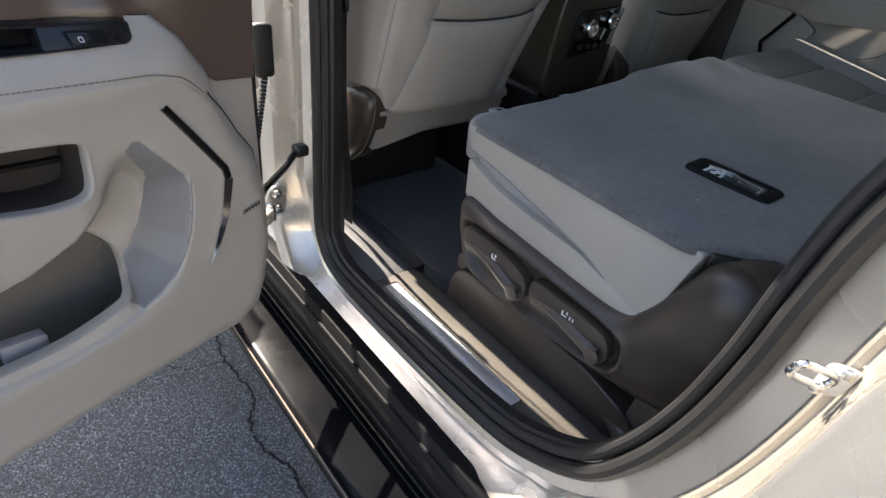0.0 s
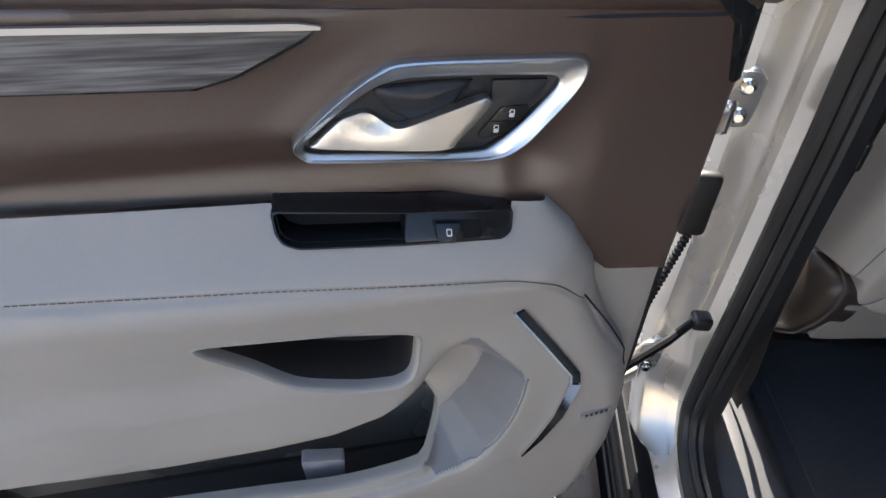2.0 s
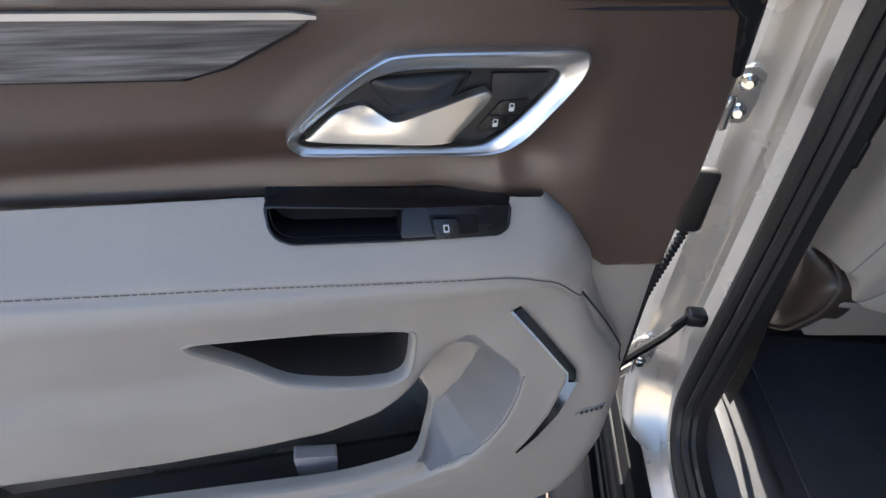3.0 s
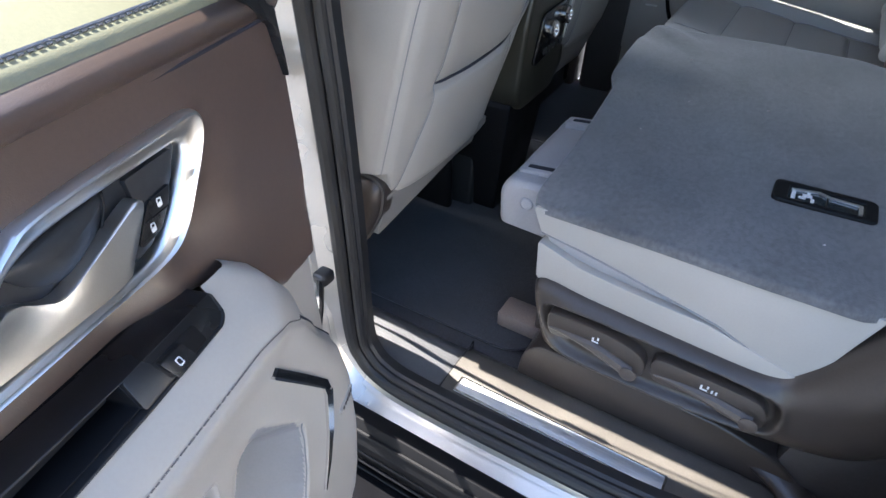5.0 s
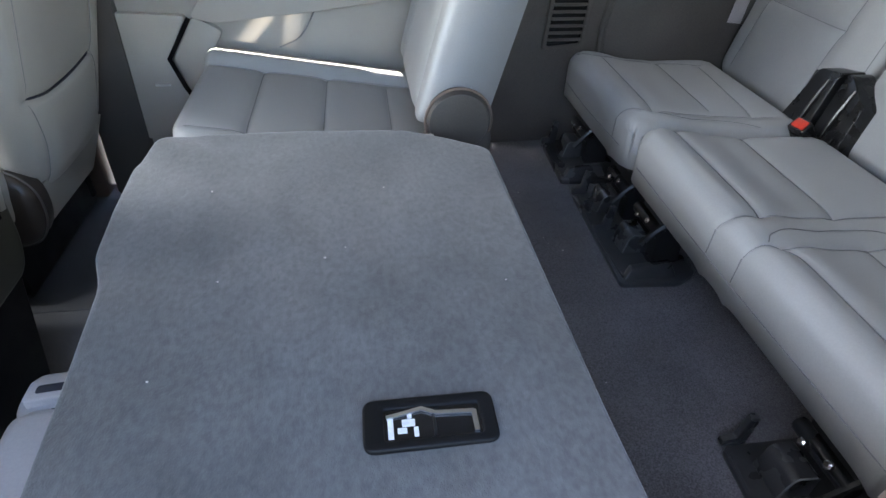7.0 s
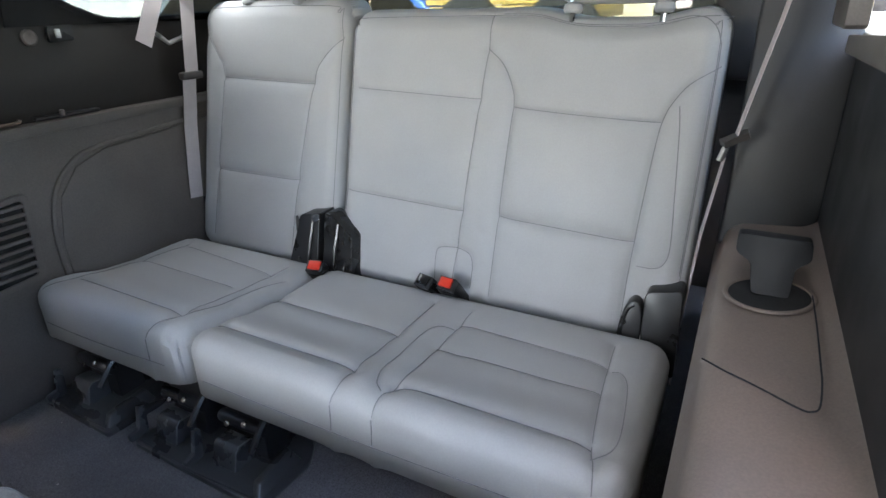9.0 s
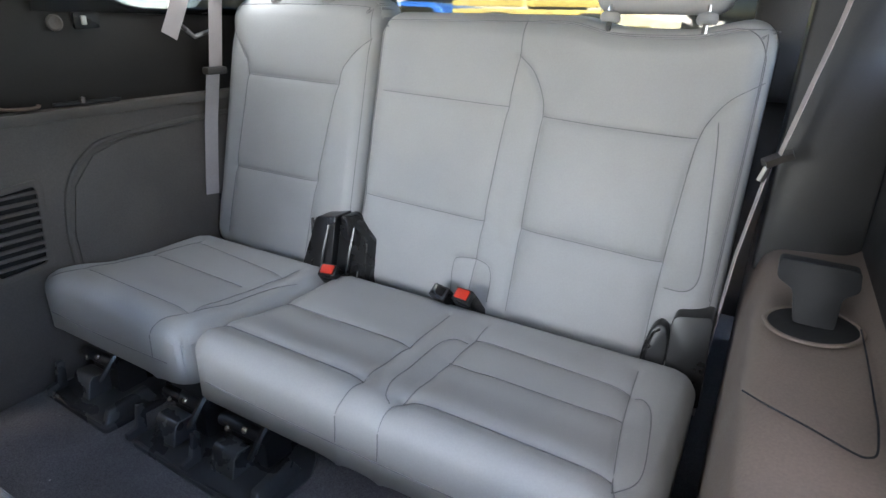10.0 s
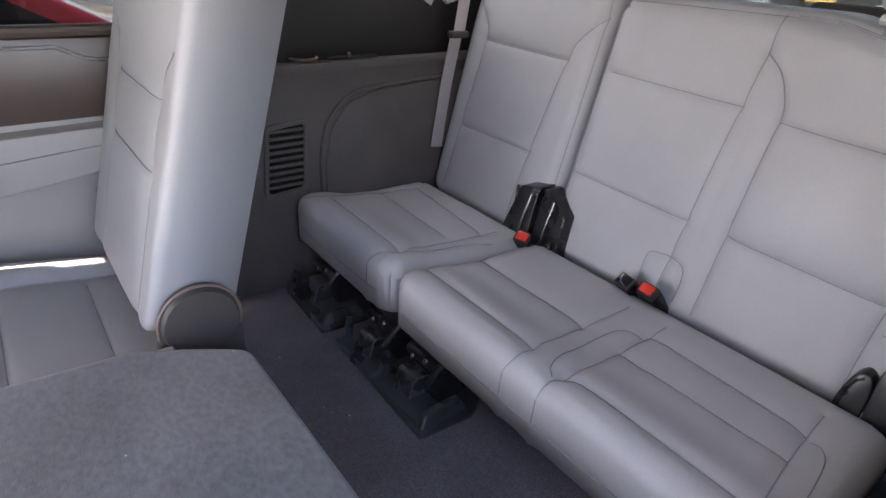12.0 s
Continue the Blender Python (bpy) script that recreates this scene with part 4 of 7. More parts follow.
# ---- second row: the wide seat, folded flat ----
def folded_seat():
    t = thing("folded_seat", (0.6, 0.68, 0.62), "second-row seat folded flat, grey carpeted back over light grey leather", "seat")
    top = [(0.345, 0.222), (0.326, 0.240), (0.320, 0.275), (0.318, 0.40), (0.306, 0.55), (0.290, 0.72), (0.262, 0.79), (0.250, 0.92), (0.243, 1.06), (0.258, 1.155), (0.325, 1.188), (0.55, 1.178), (0.74, 1.166), (0.828, 1.118), (0.897, 1.07),
           (0.901, 0.72), (0.904, 0.45), (0.909, 0.306), (0.872, 0.296), (0.835, 0.266), (0.806, 0.243), (0.782, 0.214), (0.69, 0.217), (0.546, 0.220), (0.42, 0.221)]
    out = rounded(top, 0.02, 3)
    # the carpet is a soft sheet: an outline filled with rings that round over at the rim
    bm = bmesh.new()
    cen = np.array([0.6, 0.68])
    rows = []
    rings = [(1.0, 1.042), (1.0, 1.0475), (0.997, 1.0525), (0.992, 1.0552), (0.984, 1.0566), (0.97, 1.0572)] + [(s, 1.0572) for s in (0.93, 0.86, 0.78, 0.68, 0.56, 0.42, 0.28, 0.14)]
    for s, z in rings:
        row = []
        for p in out:
            q = cen + (np.array(p) - cen) * s
            w = 0.0016 * noise.noise(Vector((q[0] * 9, q[1] * 9, 0.3))) + 0.0026 * noise.noise(Vector((q[0] * 3.1, q[1] * 3.1, 4.3)))
            if q[1] > 1.0 and q[0] < 0.5:
                w += 0.006 * math.sin(38 * (q[0] * 0.8 + q[1])) * min(1, (q[1] - 1.0) / 0.1)
            row.append(bm.verts.new((q[0], q[1], z + w)))
        rows.append(row)
    k = len(out)
    for p, q in zip(rows, rows[1:]):
        for i in range(k):
            bm.faces.new((p[i], p[(i + 1) % k], q[(i + 1) % k], q[i]))
    c = bm.verts.new((cen[0], cen[1], 1.0572))
    for i in range(k):
        bm.faces.new((rows[-1][i], rows[-1][(i + 1) % k], c))
    bm.faces.new(rows[0][::-1])
    part("carpet_back", bm, carpet, t, "grey carpeted seatback")
    # leather side of the folded backrest: a wedge, thicker at the hinge
    wedge = rounded([(0.333, 1.050), (0.350, 1.006), (0.42, 0.996), (0.49, 0.982), (0.56, 0.966), (0.63, 0.950), (0.735, 0.903), (0.765, 0.928), (0.785, 1.0), (0.80, 1.050)], 0.008, 3)
    part("backrest_side", prism(wedge, 0.0, 0.93, xz(0.223), 0.010, 4), leather_warm, t, "light grey leather backrest")
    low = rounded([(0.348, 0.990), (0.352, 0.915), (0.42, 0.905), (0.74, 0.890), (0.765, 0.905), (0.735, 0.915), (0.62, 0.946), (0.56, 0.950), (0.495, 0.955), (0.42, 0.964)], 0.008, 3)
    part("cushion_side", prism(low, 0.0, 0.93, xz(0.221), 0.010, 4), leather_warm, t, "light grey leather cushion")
    part("cushion_core", prism([(0.356, 1.004), (0.49, 0.984), (0.63, 0.952), (0.70, 0.93), (0.62, 0.94), (0.495, 0.95), (0.36, 0.975)], 0.0, 0.9, xz(0.236), 0.004), leather_dark, t, "blue-grey cushion side in the gap")
    part("gap_seam", tube([(0.352, 0.224, 1.006), (0.42, 0.223, 0.996), (0.49, 0.223, 0.982), (0.56, 0.223, 0.966), (0.63, 0.223, 0.950), (0.735, 0.224, 0.904)], 0.0018, 6), seam_mat, t)
    # plastic side shield with the sweep up to the recliner
    shield = spline([(0.354, 0.918), (0.45, 0.914), (0.60, 0.903), (0.715, 0.900), (0.752, 0.930), (0.790, 1.0), (0.818, 1.045), (0.868, 1.05), (0.905, 1.02), (0.922, 0.95), (0.905, 0.86), (0.87, 0.80), (0.80, 0.77), (0.70, 0.768), (0.58, 0.762), (0.45, 0.764), (0.39, 0.778), (0.368, 0.82)], 4, True)
    shield = [(float(a), float(b)) for a, b in shield]
    channel = [(float(a), float(b)) for a, b in spline([(0.384, 0.886), (0.47, 0.889), (0.60, 0.884), (0.725, 0.874), (0.750, 0.850), (0.750, 0.815), (0.72, 0.797), (0.60, 0.786), (0.46, 0.787), (0.41, 0.803), (0.386, 0.84)], 4, True)]
    A, B = np.meshgrid(np.arange(0.34, 0.94, 0.0022), np.arange(0.75, 1.07, 0.0022), indexing="ij")
    A, B, held = trimmed(A, B, shield, 0.0034)
    d = np.maximum(0.0, -inside(A, B, shield))
    wide = 0.022 + 0.045 * smooth01((A - 0.70) / 0.12)
    q = np.clip(d / wide, 0, 1)
    S = 0.238 - 0.037 * np.sqrt(np.maximum(0, 1 - (1 - q) ** 2)) - 0.012 * smooth01((A - 0.74) / 0.1) * smooth01((B - 0.84) / 0.1)
    cd = -inside(A, B, channel)
    S = S + 0.013 * smooth01(cd / 0.010) - 0.005 * np.exp(-(np.minimum(cd, 0) / 0.008) ** 2) * (cd < 0)
    S = blurred(S, 3)
    i = np.arange(A.size).reshape(A.shape)
    keep = held
    me = bpy.data.meshes.new("side_shield")
    me.from_pydata(np.stack([A, S, B], -1).reshape(-1, 3).tolist(), [], np.stack([i[:-1, :-1], i[1:, :-1], i[1:, 1:], i[:-1, 1:]], -1)[keep].reshape(-1, 4).tolist())
    bm = bmesh.new()
    bm.from_mesh(me)
    bmesh.ops.delete(bm, geom=[v for v in bm.verts if not v.link_faces], context="VERTS")
    rim = [e for e in bm.edges if len(e.link_faces) == 1]
    ext = bmesh.ops.extrude_edge_only(bm, edges=rim)
    for v in ext["geom"]:
        if isinstance(v, bmesh.types.BMVert):
            v.co.y = 0.285
    part("side_shield", bm, brown_plastic, t, "dark brown plastic side shield")
    part("shield_back", prism([(0.77, 0.63), (0.93, 0.63), (0.93, 0.96), (0.80, 0.90)], 0.0, 0.04, xz(0.225), 0.01), dark_plastic, t)
    part("hinge_dome", lathe([(0.07, 0.0), (0.072, 0.05), (0.06, 0.075), (0.03, 0.083), (0.001, 0.084)], (0.862, 0.29, 0.985), (0, -1, 0), 28), brown_plastic, t)
    part("leather_flap", prism(rounded([(0.862, 0.262), (0.905, 0.275), (0.927, 0.318), (0.90, 0.335), (0.87, 0.30)], 0.004), 1.022, 1.046, lambda a, b, h: Vector((a, b, h - 0.35 * max(0.0, 0.315 - b) * (1.05 - h) / 0.03 * 0.6)), 0.003), leather_warm, t, "loose leather flap at the hinge")
    part("flap_liner", prism(rounded([(0.80, 0.232), (0.84, 0.255), (0.875, 0.29), (0.86, 0.31), (0.80, 0.27)], 0.006), 1.03, 1.05, xy(), 0.005), black_plastic, t)
    part("base", prism(rounded([(0.36, 0.26), (0.90, 0.26), (0.90, 1.15), (0.36, 1.15)], 0.02), 0.62, 0.90, xy(), 0.01), dark_plastic, t)
    part("front_foot", box(0.235, 0.34, 0.335, 0.40, 0.632, 0.672, 0.008), quarter_brown, t, "tan plastic foot cover")
    part("foot_strut", box(0.32, 0.39, 0.34, 0.39, 0.64, 0.72, 0.006), dark_plastic, t)

    # two flush levers in the shield
    def lever(pts, knob, icon, grip):
        f = lambda a, b, h: Vector((a, 0.2035 - h, b))
        lv = part("lever", prism([(float(a), float(b)) for a, b in spline(pts, 4, True)], -0.012, 0.010, f, 0.0025, 2), brown_plastic, t, "brown plastic release lever")
        g = [(float(a), float(b)) for a, b in spline(grip, 6)]
        part("grip", tube([tuple(f(a, b, 0.0085)) for a, b in g], [0.003 + 0.0095 * smooth01(np.array(i / (len(g) - 1) * 1.3 + 0.05)) for i in range(len(g))], 10, flat=1.0), taupe, lv, "taupe finger grip")
        part("knob_cap", lathe([(0.0135, 0.0), (0.0135, 0.002), (0.011, 0.0032), (0.001, 0.0032)], f(knob[0], knob[1], 0.0195), (0, -1, 0), 20), taupe, lv)
        for a, b, w, h in icon:
            part("icon", box(a, a + w, 0.1925, 0.1937, b, b + h, 0.0004, 1), white_ink, lv)

    lever([(0.392, 0.872), (0.41, 0.878), (0.44, 0.879), (0.491, 0.877), (0.536, 0.866), (0.555, 0.850), (0.558, 0.828), (0.548, 0.808), (0.533, 0.803), (0.518, 0.812), (0.495, 0.826), (0.448, 0.835), (0.40, 0.832)], (0.538, 0.823),
          [(0.470, 0.852, 0.003, 0.010), (0.473, 0.852, 0.008, 0.003), (0.478, 0.858, 0.003, 0.006)], [(0.396, 0.845), (0.43, 0.845), (0.475, 0.841), (0.51, 0.830), (0.538, 0.820)])
    lever([(0.569, 0.866), (0.62, 0.869), (0.667, 0.868), (0.710, 0.864), (0.728, 0.855), (0.737, 0.832), (0.731, 0.812), (0.712, 0.806), (0.678, 0.816), (0.638, 0.825), (0.576, 0.823)], (0.717, 0.824),
          [(0.640, 0.846, 0.003, 0.010), (0.643, 0.846, 0.008, 0.003), (0.649, 0.852, 0.003, 0.006), (0.656, 0.846, 0.003, 0.007), (0.662, 0.846, 0.003, 0.007)], [(0.574, 0.834), (0.61, 0.836), (0.655, 0.834), (0.69, 0.828), (0.718, 0.822)])

    # recessed strap handle in the carpet
    bz = part("handle_bezel", ring(rounded([(0.637, 0.4225), (0.779, 0.4225), (0.779, 0.4865), (0.637, 0.4865)], 0.013, 5), rounded([(0.659, 0.434), (0.762, 0.434), (0.762, 0.472), (0.659, 0.472)], 0.003, 5), 1.052, 1.0625, xy(), 0.003, 3), matte_black, t, "black handle bezel")
    part("bezel_well", ring(rounded([(0.655, 0.430), (0.766, 0.430), (0.766, 0.476), (0.655, 0.476)], 0.003), rounded([(0.661, 0.436), (0.760, 0.436), (0.760, 0.470), (0.661, 0.470)], 0.003), 1.02, 1.056, xy(), 0.001), black_plastic, bz)
    part("well_floor", box(0.658, 0.763, 0.433, 0.473, 1.05, 1.0596, 0.0), gloss_black, bz)
    part("handle_strap", strip([(0.662, 0.462, 1.0612), (0.70, 0.470, 1.0615), (0.715, 0.463, 1.0615), (0.756, 0.461, 1.0615)], 0.004, 0.003, (0, 1, 0)), satin, bz, "silver pull strap edge")
    part("handle_end", strip([(0.756, 0.462, 1.0615), (0.756, 0.437, 1.0615)], 0.005, 0.003, (1, 0, 0)), satin, bz)
    part("divider", box(0.711, 0.714, 0.436, 0.468, 1.04, 1.0615, 0.001), black_plastic, bz)
    part("icon_card", prism([(0.661, 0.436), (0.70, 0.436), (0.70, 0.446), (0.685, 0.466), (0.661, 0.466)], 1.0525, 1.0535, xy(), 0.0003), gloss_black, bz)
    for i, (a, b, w, d) in enumerate([(0.663, 0.436, 0.006, 0.030), (0.673, 0.442, 0.010, 0.007), (0.678, 0.450, 0.014, 0.009), (0.690, 0.437, 0.005, 0.012), (0.684, 0.460, 0.005, 0.006)]):
        part("icon", box(a, a + w, b, b + d, 1.0590, 1.0603, 0.0003, 1), white_ink, bz)
    part("bezel_edge", tube([(0.65, 0.4245, 1.0605), (0.77, 0.4245, 1.0605)], 0.0012, 6), bracket_mat, bz)

    # headrest hanging folded at the front edge
    bm = bmesh.new()
    sec = rounded([(0.232, 0.925), (0.34, 0.92), (0.34, 1.02), (0.30, 1.026), (0.247, 1.022), (0.229, 0.998)], 0.014, 4)
    rows = []
    for y in np.linspace(0.312, 0.608, 60):
        e = min(1.0, min(y - 0.312, 0.608 - y) / 0.016)
        k = 0.84 + 0.16 * math.sqrt(max(0, 1 - (1 - e) ** 2)) - 0.10 * math.exp(-((y - 0.365) / 0.006) ** 2) - 0.07 * math.exp(-((y - 0.388) / 0.005) ** 2) - 0.12 * math.exp(-((y - 0.552) / 0.007) ** 2) - 0.03 * math.exp(-((y - 0.40) / 0.02) ** 2)
        rows.append([bm.verts.new((0.31 + (a - 0.31) * k, y, 0.965 + (b - 0.965) * k)) for a, b in sec])
    for p, q in zip(rows, rows[1:]):
        for j in range(len(sec)):
            bm.faces.new((p[j], p[(j + 1) % len(sec)], q[(j + 1) % len(sec)], q[j]))
    bm.faces.new(rows[0])
    bm.faces.new(rows[-1])
    h = part("headrest", bm, leather_dark, t, "folded grey leather headrest")
    for y in (0.362, 0.572):
        k = part("post_collar", prism(rounded([(0.250, y - 0.016), (0.330, y - 0.016), (0.330, y + 0.016), (0.250, y + 0.016)], 0.006), 0.0, 0.020, lambda a, b, hh: Vector((a, b, 1.008 + hh + 0.10 * (a - 0.25))), 0.004, 3), leather_dark, h, "grey collar of a headrest post")
        part("slot", prism(rounded([(0.262, y - 0.006), (0.318, y - 0.006), (0.318, y + 0.006), (0.262, y + 0.006)], 0.004), 0.0185, 0.0206, lambda a, b, hh: Vector((a, b, 1.008 + hh + 0.10 * (a - 0.25))), 0.0004), seam_dark, k)
    part("release_button", lathe([(0.0125, -0.004), (0.0125, 0.003), (0.0105, 0.0045), (0.009, 0.003), (0.001, 0.0045)], (0.285, 0.312, 0.985), (0, -1, 0), 24), leather_dark, h, "round release button")
    for y in (0.366, 0.551):
        part("crease", tube([(0.258, y, 1.009), (0.285, y, 1.017), (0.31, y, 1.018)], 0.002, 6), seam_dark, h)


folded_seat()


# ---- front seats and the console between them ----
def front_seat(name, yc, x0, mirror, label, w=1.0, drop=0.0):
    t = thing(name, (x0 - 0.1, yc, 0.62), label, "seat", "front seats")
    s = -1.0 if mirror else 1.0
    deep = 0.24 if mirror else 0.175
    f3 = lambda p, q, h: (x0 + 0.054 + 0.28 * (q - 0.951) - deep + h + 0.0 * p, yc + s * w * (p - 0.41), q - drop + 0 * p)

    def widen(P, Q):
        k = np.clip((Q - 0.95) / 0.45, 0, 1)
        if not mirror:
            # the outer corner rises over the recliner cover
            Q = Q + 0.068 * smooth01((0.222 - P) / 0.026) * np.clip((1.09 - Q) / 0.15, 0, 1)
        return 0.41 + (P - 0.41) * np.where(P < 0.41, 0.895 + (0.105 if mirror else 0.0) * np.minimum(1.0, k / 0.67), 0.86 + 0.34 * smooth01(k)), Q
    pocket = [(0.292, 1.165), (0.40, 1.158), (0.52, 1.160), (0.60, 1.172)]
    gr = [(pocket, 0.006, 0.004), ([(0.212, 0.950), (0.238, 0.985), (0.260, 1.06), (0.285, 1.165), (0.296, 1.35), (0.285, 1.6)], 0.0022, 0.004), ([(0.585, 0.97), (0.58, 1.06), (0.60, 1.172), (0.595, 1.35), (0.60, 1.6)], 0.0022, 0.004)]
    if not mirror:
        gr.append(([(0.190, 0.945), (0.190, 1.03), (0.1925, 1.265), (0.196, 1.36), (0.20, 1.6)], 0.0035, 0.0028))
    dish = lambda P, Q: 0.010 * np.exp(-((P - 0.42) / 0.14) ** 4) * smooth01((1.16 - Q) / 0.01) - 0.012 * smooth01((np.abs(P - 0.41) - 0.12) / 0.1)
    pad = Pad(0.18, 0.64, 0.945, 1.68, deep, 0.05 if mirror else 0.03, 0.07 if mirror else 0.018, f3, gr, extra=dish, warp=widen)

    def bolster(border):
        """The sides flare outwards to the front and get thinner towards the top."""
        low = border.copy()
        low[:, 0] = np.interp(border[:, 2], [0.90, 1.0, 1.2, 1.3, 1.36, 1.42, 1.68], [-0.07, -0.055, -0.02, 0.012, 0.058, 0.104, 0.20])
        low[:, 1] = yc + (border[:, 1] - yc) * 1.13
        return low

    back = pad.build("backrest", leather_warm, t, thread=seam_mat, skirt=None if mirror else bolster)
    mouth = np.array(spline(pocket, 6))
    hh = pad.height(mouth[:, 0], mouth[:, 1]) + 0.002
    part("pocket_mouth", tube(np.stack(pad.place(mouth[:, 0], mouth[:, 1], hh), -1).tolist(), [0.001] + [0.0026] * (len(mouth) - 2) + [0.001], 6), seam_dark, back, "dark slit of the map pocket")
    skirt = rounded([(0.226, 0.965), (0.60, 0.975), (0.615, 0.95), (0.58, 0.934), (0.25, 0.862), (0.228, 0.861)], 0.006)
    if mirror:
        skirt = rounded([(0.21, 0.93), (0.60, 0.93), (0.62, 0.815), (0.27, 0.80)], 0.012)
    part("lower_skirt", prism(skirt, -0.02, 0.0, lambda a, b, h: Vector((x0 + (0.054 if mirror else 0.043) + 0.32 * (b - 0.951) + h, yc + s * w * (a - 0.41), b)), 0.004), leather_warm if mirror else skirt_mat, t, "darker grey lower skirt panel")
    part("cushion", prism(rounded([(-0.50, 0.90), (0.0, 0.86), (0.02, 0.99), (-0.10, 1.02), (-0.48, 1.05)], 0.04), -0.26 if mirror else -0.208, 0.26 if mirror else 0.23, lambda a, b, h: Vector((x0 + a, yc + h, b)), 0.03, 3), leather_warm, t)
    # the inboard shield is added only to keep sun off the floor by the console
    for sy in (-0.205, 0.225):
        part("side_shield", box(x0 - 0.45, x0 - 0.06, yc + sy - 0.012, yc + sy + 0.012, 0.66, 0.93, 0.01, 3), matte_black, t, "black seat side shield, the inboard one added to block sun")
    part("seat_base", box(x0 - 0.42, x0 - (0.07 if mirror else 0.2), yc - 0.2, yc + (0.26 if mirror else 0.2), 0.63, 0.88, 0.02), rubber, t)
    ys = yc - (0.215 if mirror else 0.203)
    if mirror:
        rec = [(-0.05, 0.88), (0.01, 0.88), (0.045, 0.93), (0.05, 1.0), (0.02, 1.045), (-0.03, 1.05), (-0.07, 0.98)]
    else:
        rec = [(-0.08, 0.982), (-0.02, 1.003), (0.025, 1.003), (0.046, 0.986), (0.040, 0.938), (0.018, 0.890), (-0.010, 0.848), (-0.07, 0.808), (-0.11, 0.87)]
    cover = [(float(a), float(b)) for a, b in spline(rec, 5, True)]
    rc = part("recliner_cover", dome(cover, ((1.0, -0.03), (1.0, 0.002), (0.97, 0.010), (0.90, 0.018), (0.75, 0.024), (0.5, 0.028), (0.2, 0.029)), lambda a, b, h: Vector((x0 + a, ys + 0.01 - h, b - 1.4 * drop))), brown_plastic, t, "dark brown domed recliner cover")
    part("cover_edge", tube([(x0 + a, ys + 0.007, b - 1.4 * drop) for a, b in cover], 0.0035, 6, True), dark_plastic, rc)
    part("headrest", prism(rounded([(yc - 0.14, 1.70), (yc + 0.14, 1.70), (yc + 0.13, 1.86), (yc - 0.13, 1.86)], 0.05, 5), -0.05, 0.05, lambda a, b, h: Vector((x0 + 0.22 + h, a, b)), 0.03, 3), leather_warm, t)
    return t


front_seat("front_seat", 0.41, 0.0, False, "light grey leather front seat seen from behind, with map pocket")
front_seat("front_seat", 1.40, -0.07, True, "light grey leather front passenger seat seen from behind", 0.97, 0.05)


def dashboard():
    t = thing("dashboard", (-1.05, 0.93, 0.85), "dark dashboard with a gloss screen and a pale trim panel", "dashboard")
    part("dash_body", prism(rounded([(-1.19, 0.85), (-0.98, 0.85), (-0.91, 1.05), (-0.90, 1.24), (-0.98, 1.28), (-1.19, 1.28)], 0.03), 0.2, 1.66, lambda a, b, h: Vector((a, h, b)), 0.01, 3), dark_plastic, t)
    part("trim_panel", prism([(0.780, 1.225), (0.835, 1.228), (0.868, 1.125), (0.795, 1.128)], 0.0, 0.008, lambda a, b, h: Vector((-0.900 + h, a, b)), 0.003), leather_warm, t, "pale leather dash panel")
    sc = part("screen", prism(rounded([(0.842, 1.232), (1.06, 1.235), (1.07, 1.12), (0.874, 1.12)], 0.006), 0.0, 0.010, lambda a, b, h: Vector((-0.899 + h, a, b)), 0.003), gloss_black, t, "gloss black control screen")
    for y in (0.885, 0.93, 0.965):
        part("icon", ring(rounded([(y - 0.010, 1.192), (y + 0.010, 1.192), (y + 0.010, 1.210), (y - 0.010, 1.210)], 0.006), rounded([(y - 0.007, 1.195), (y + 0.007, 1.195), (y + 0.007, 1.207), (y - 0.007, 1.207)], 0.004), 0.0, 0.001, lambda a, b, h: Vector((-0.889 + h, a, b)), 0.0), white_ink, sc)


dashboard()


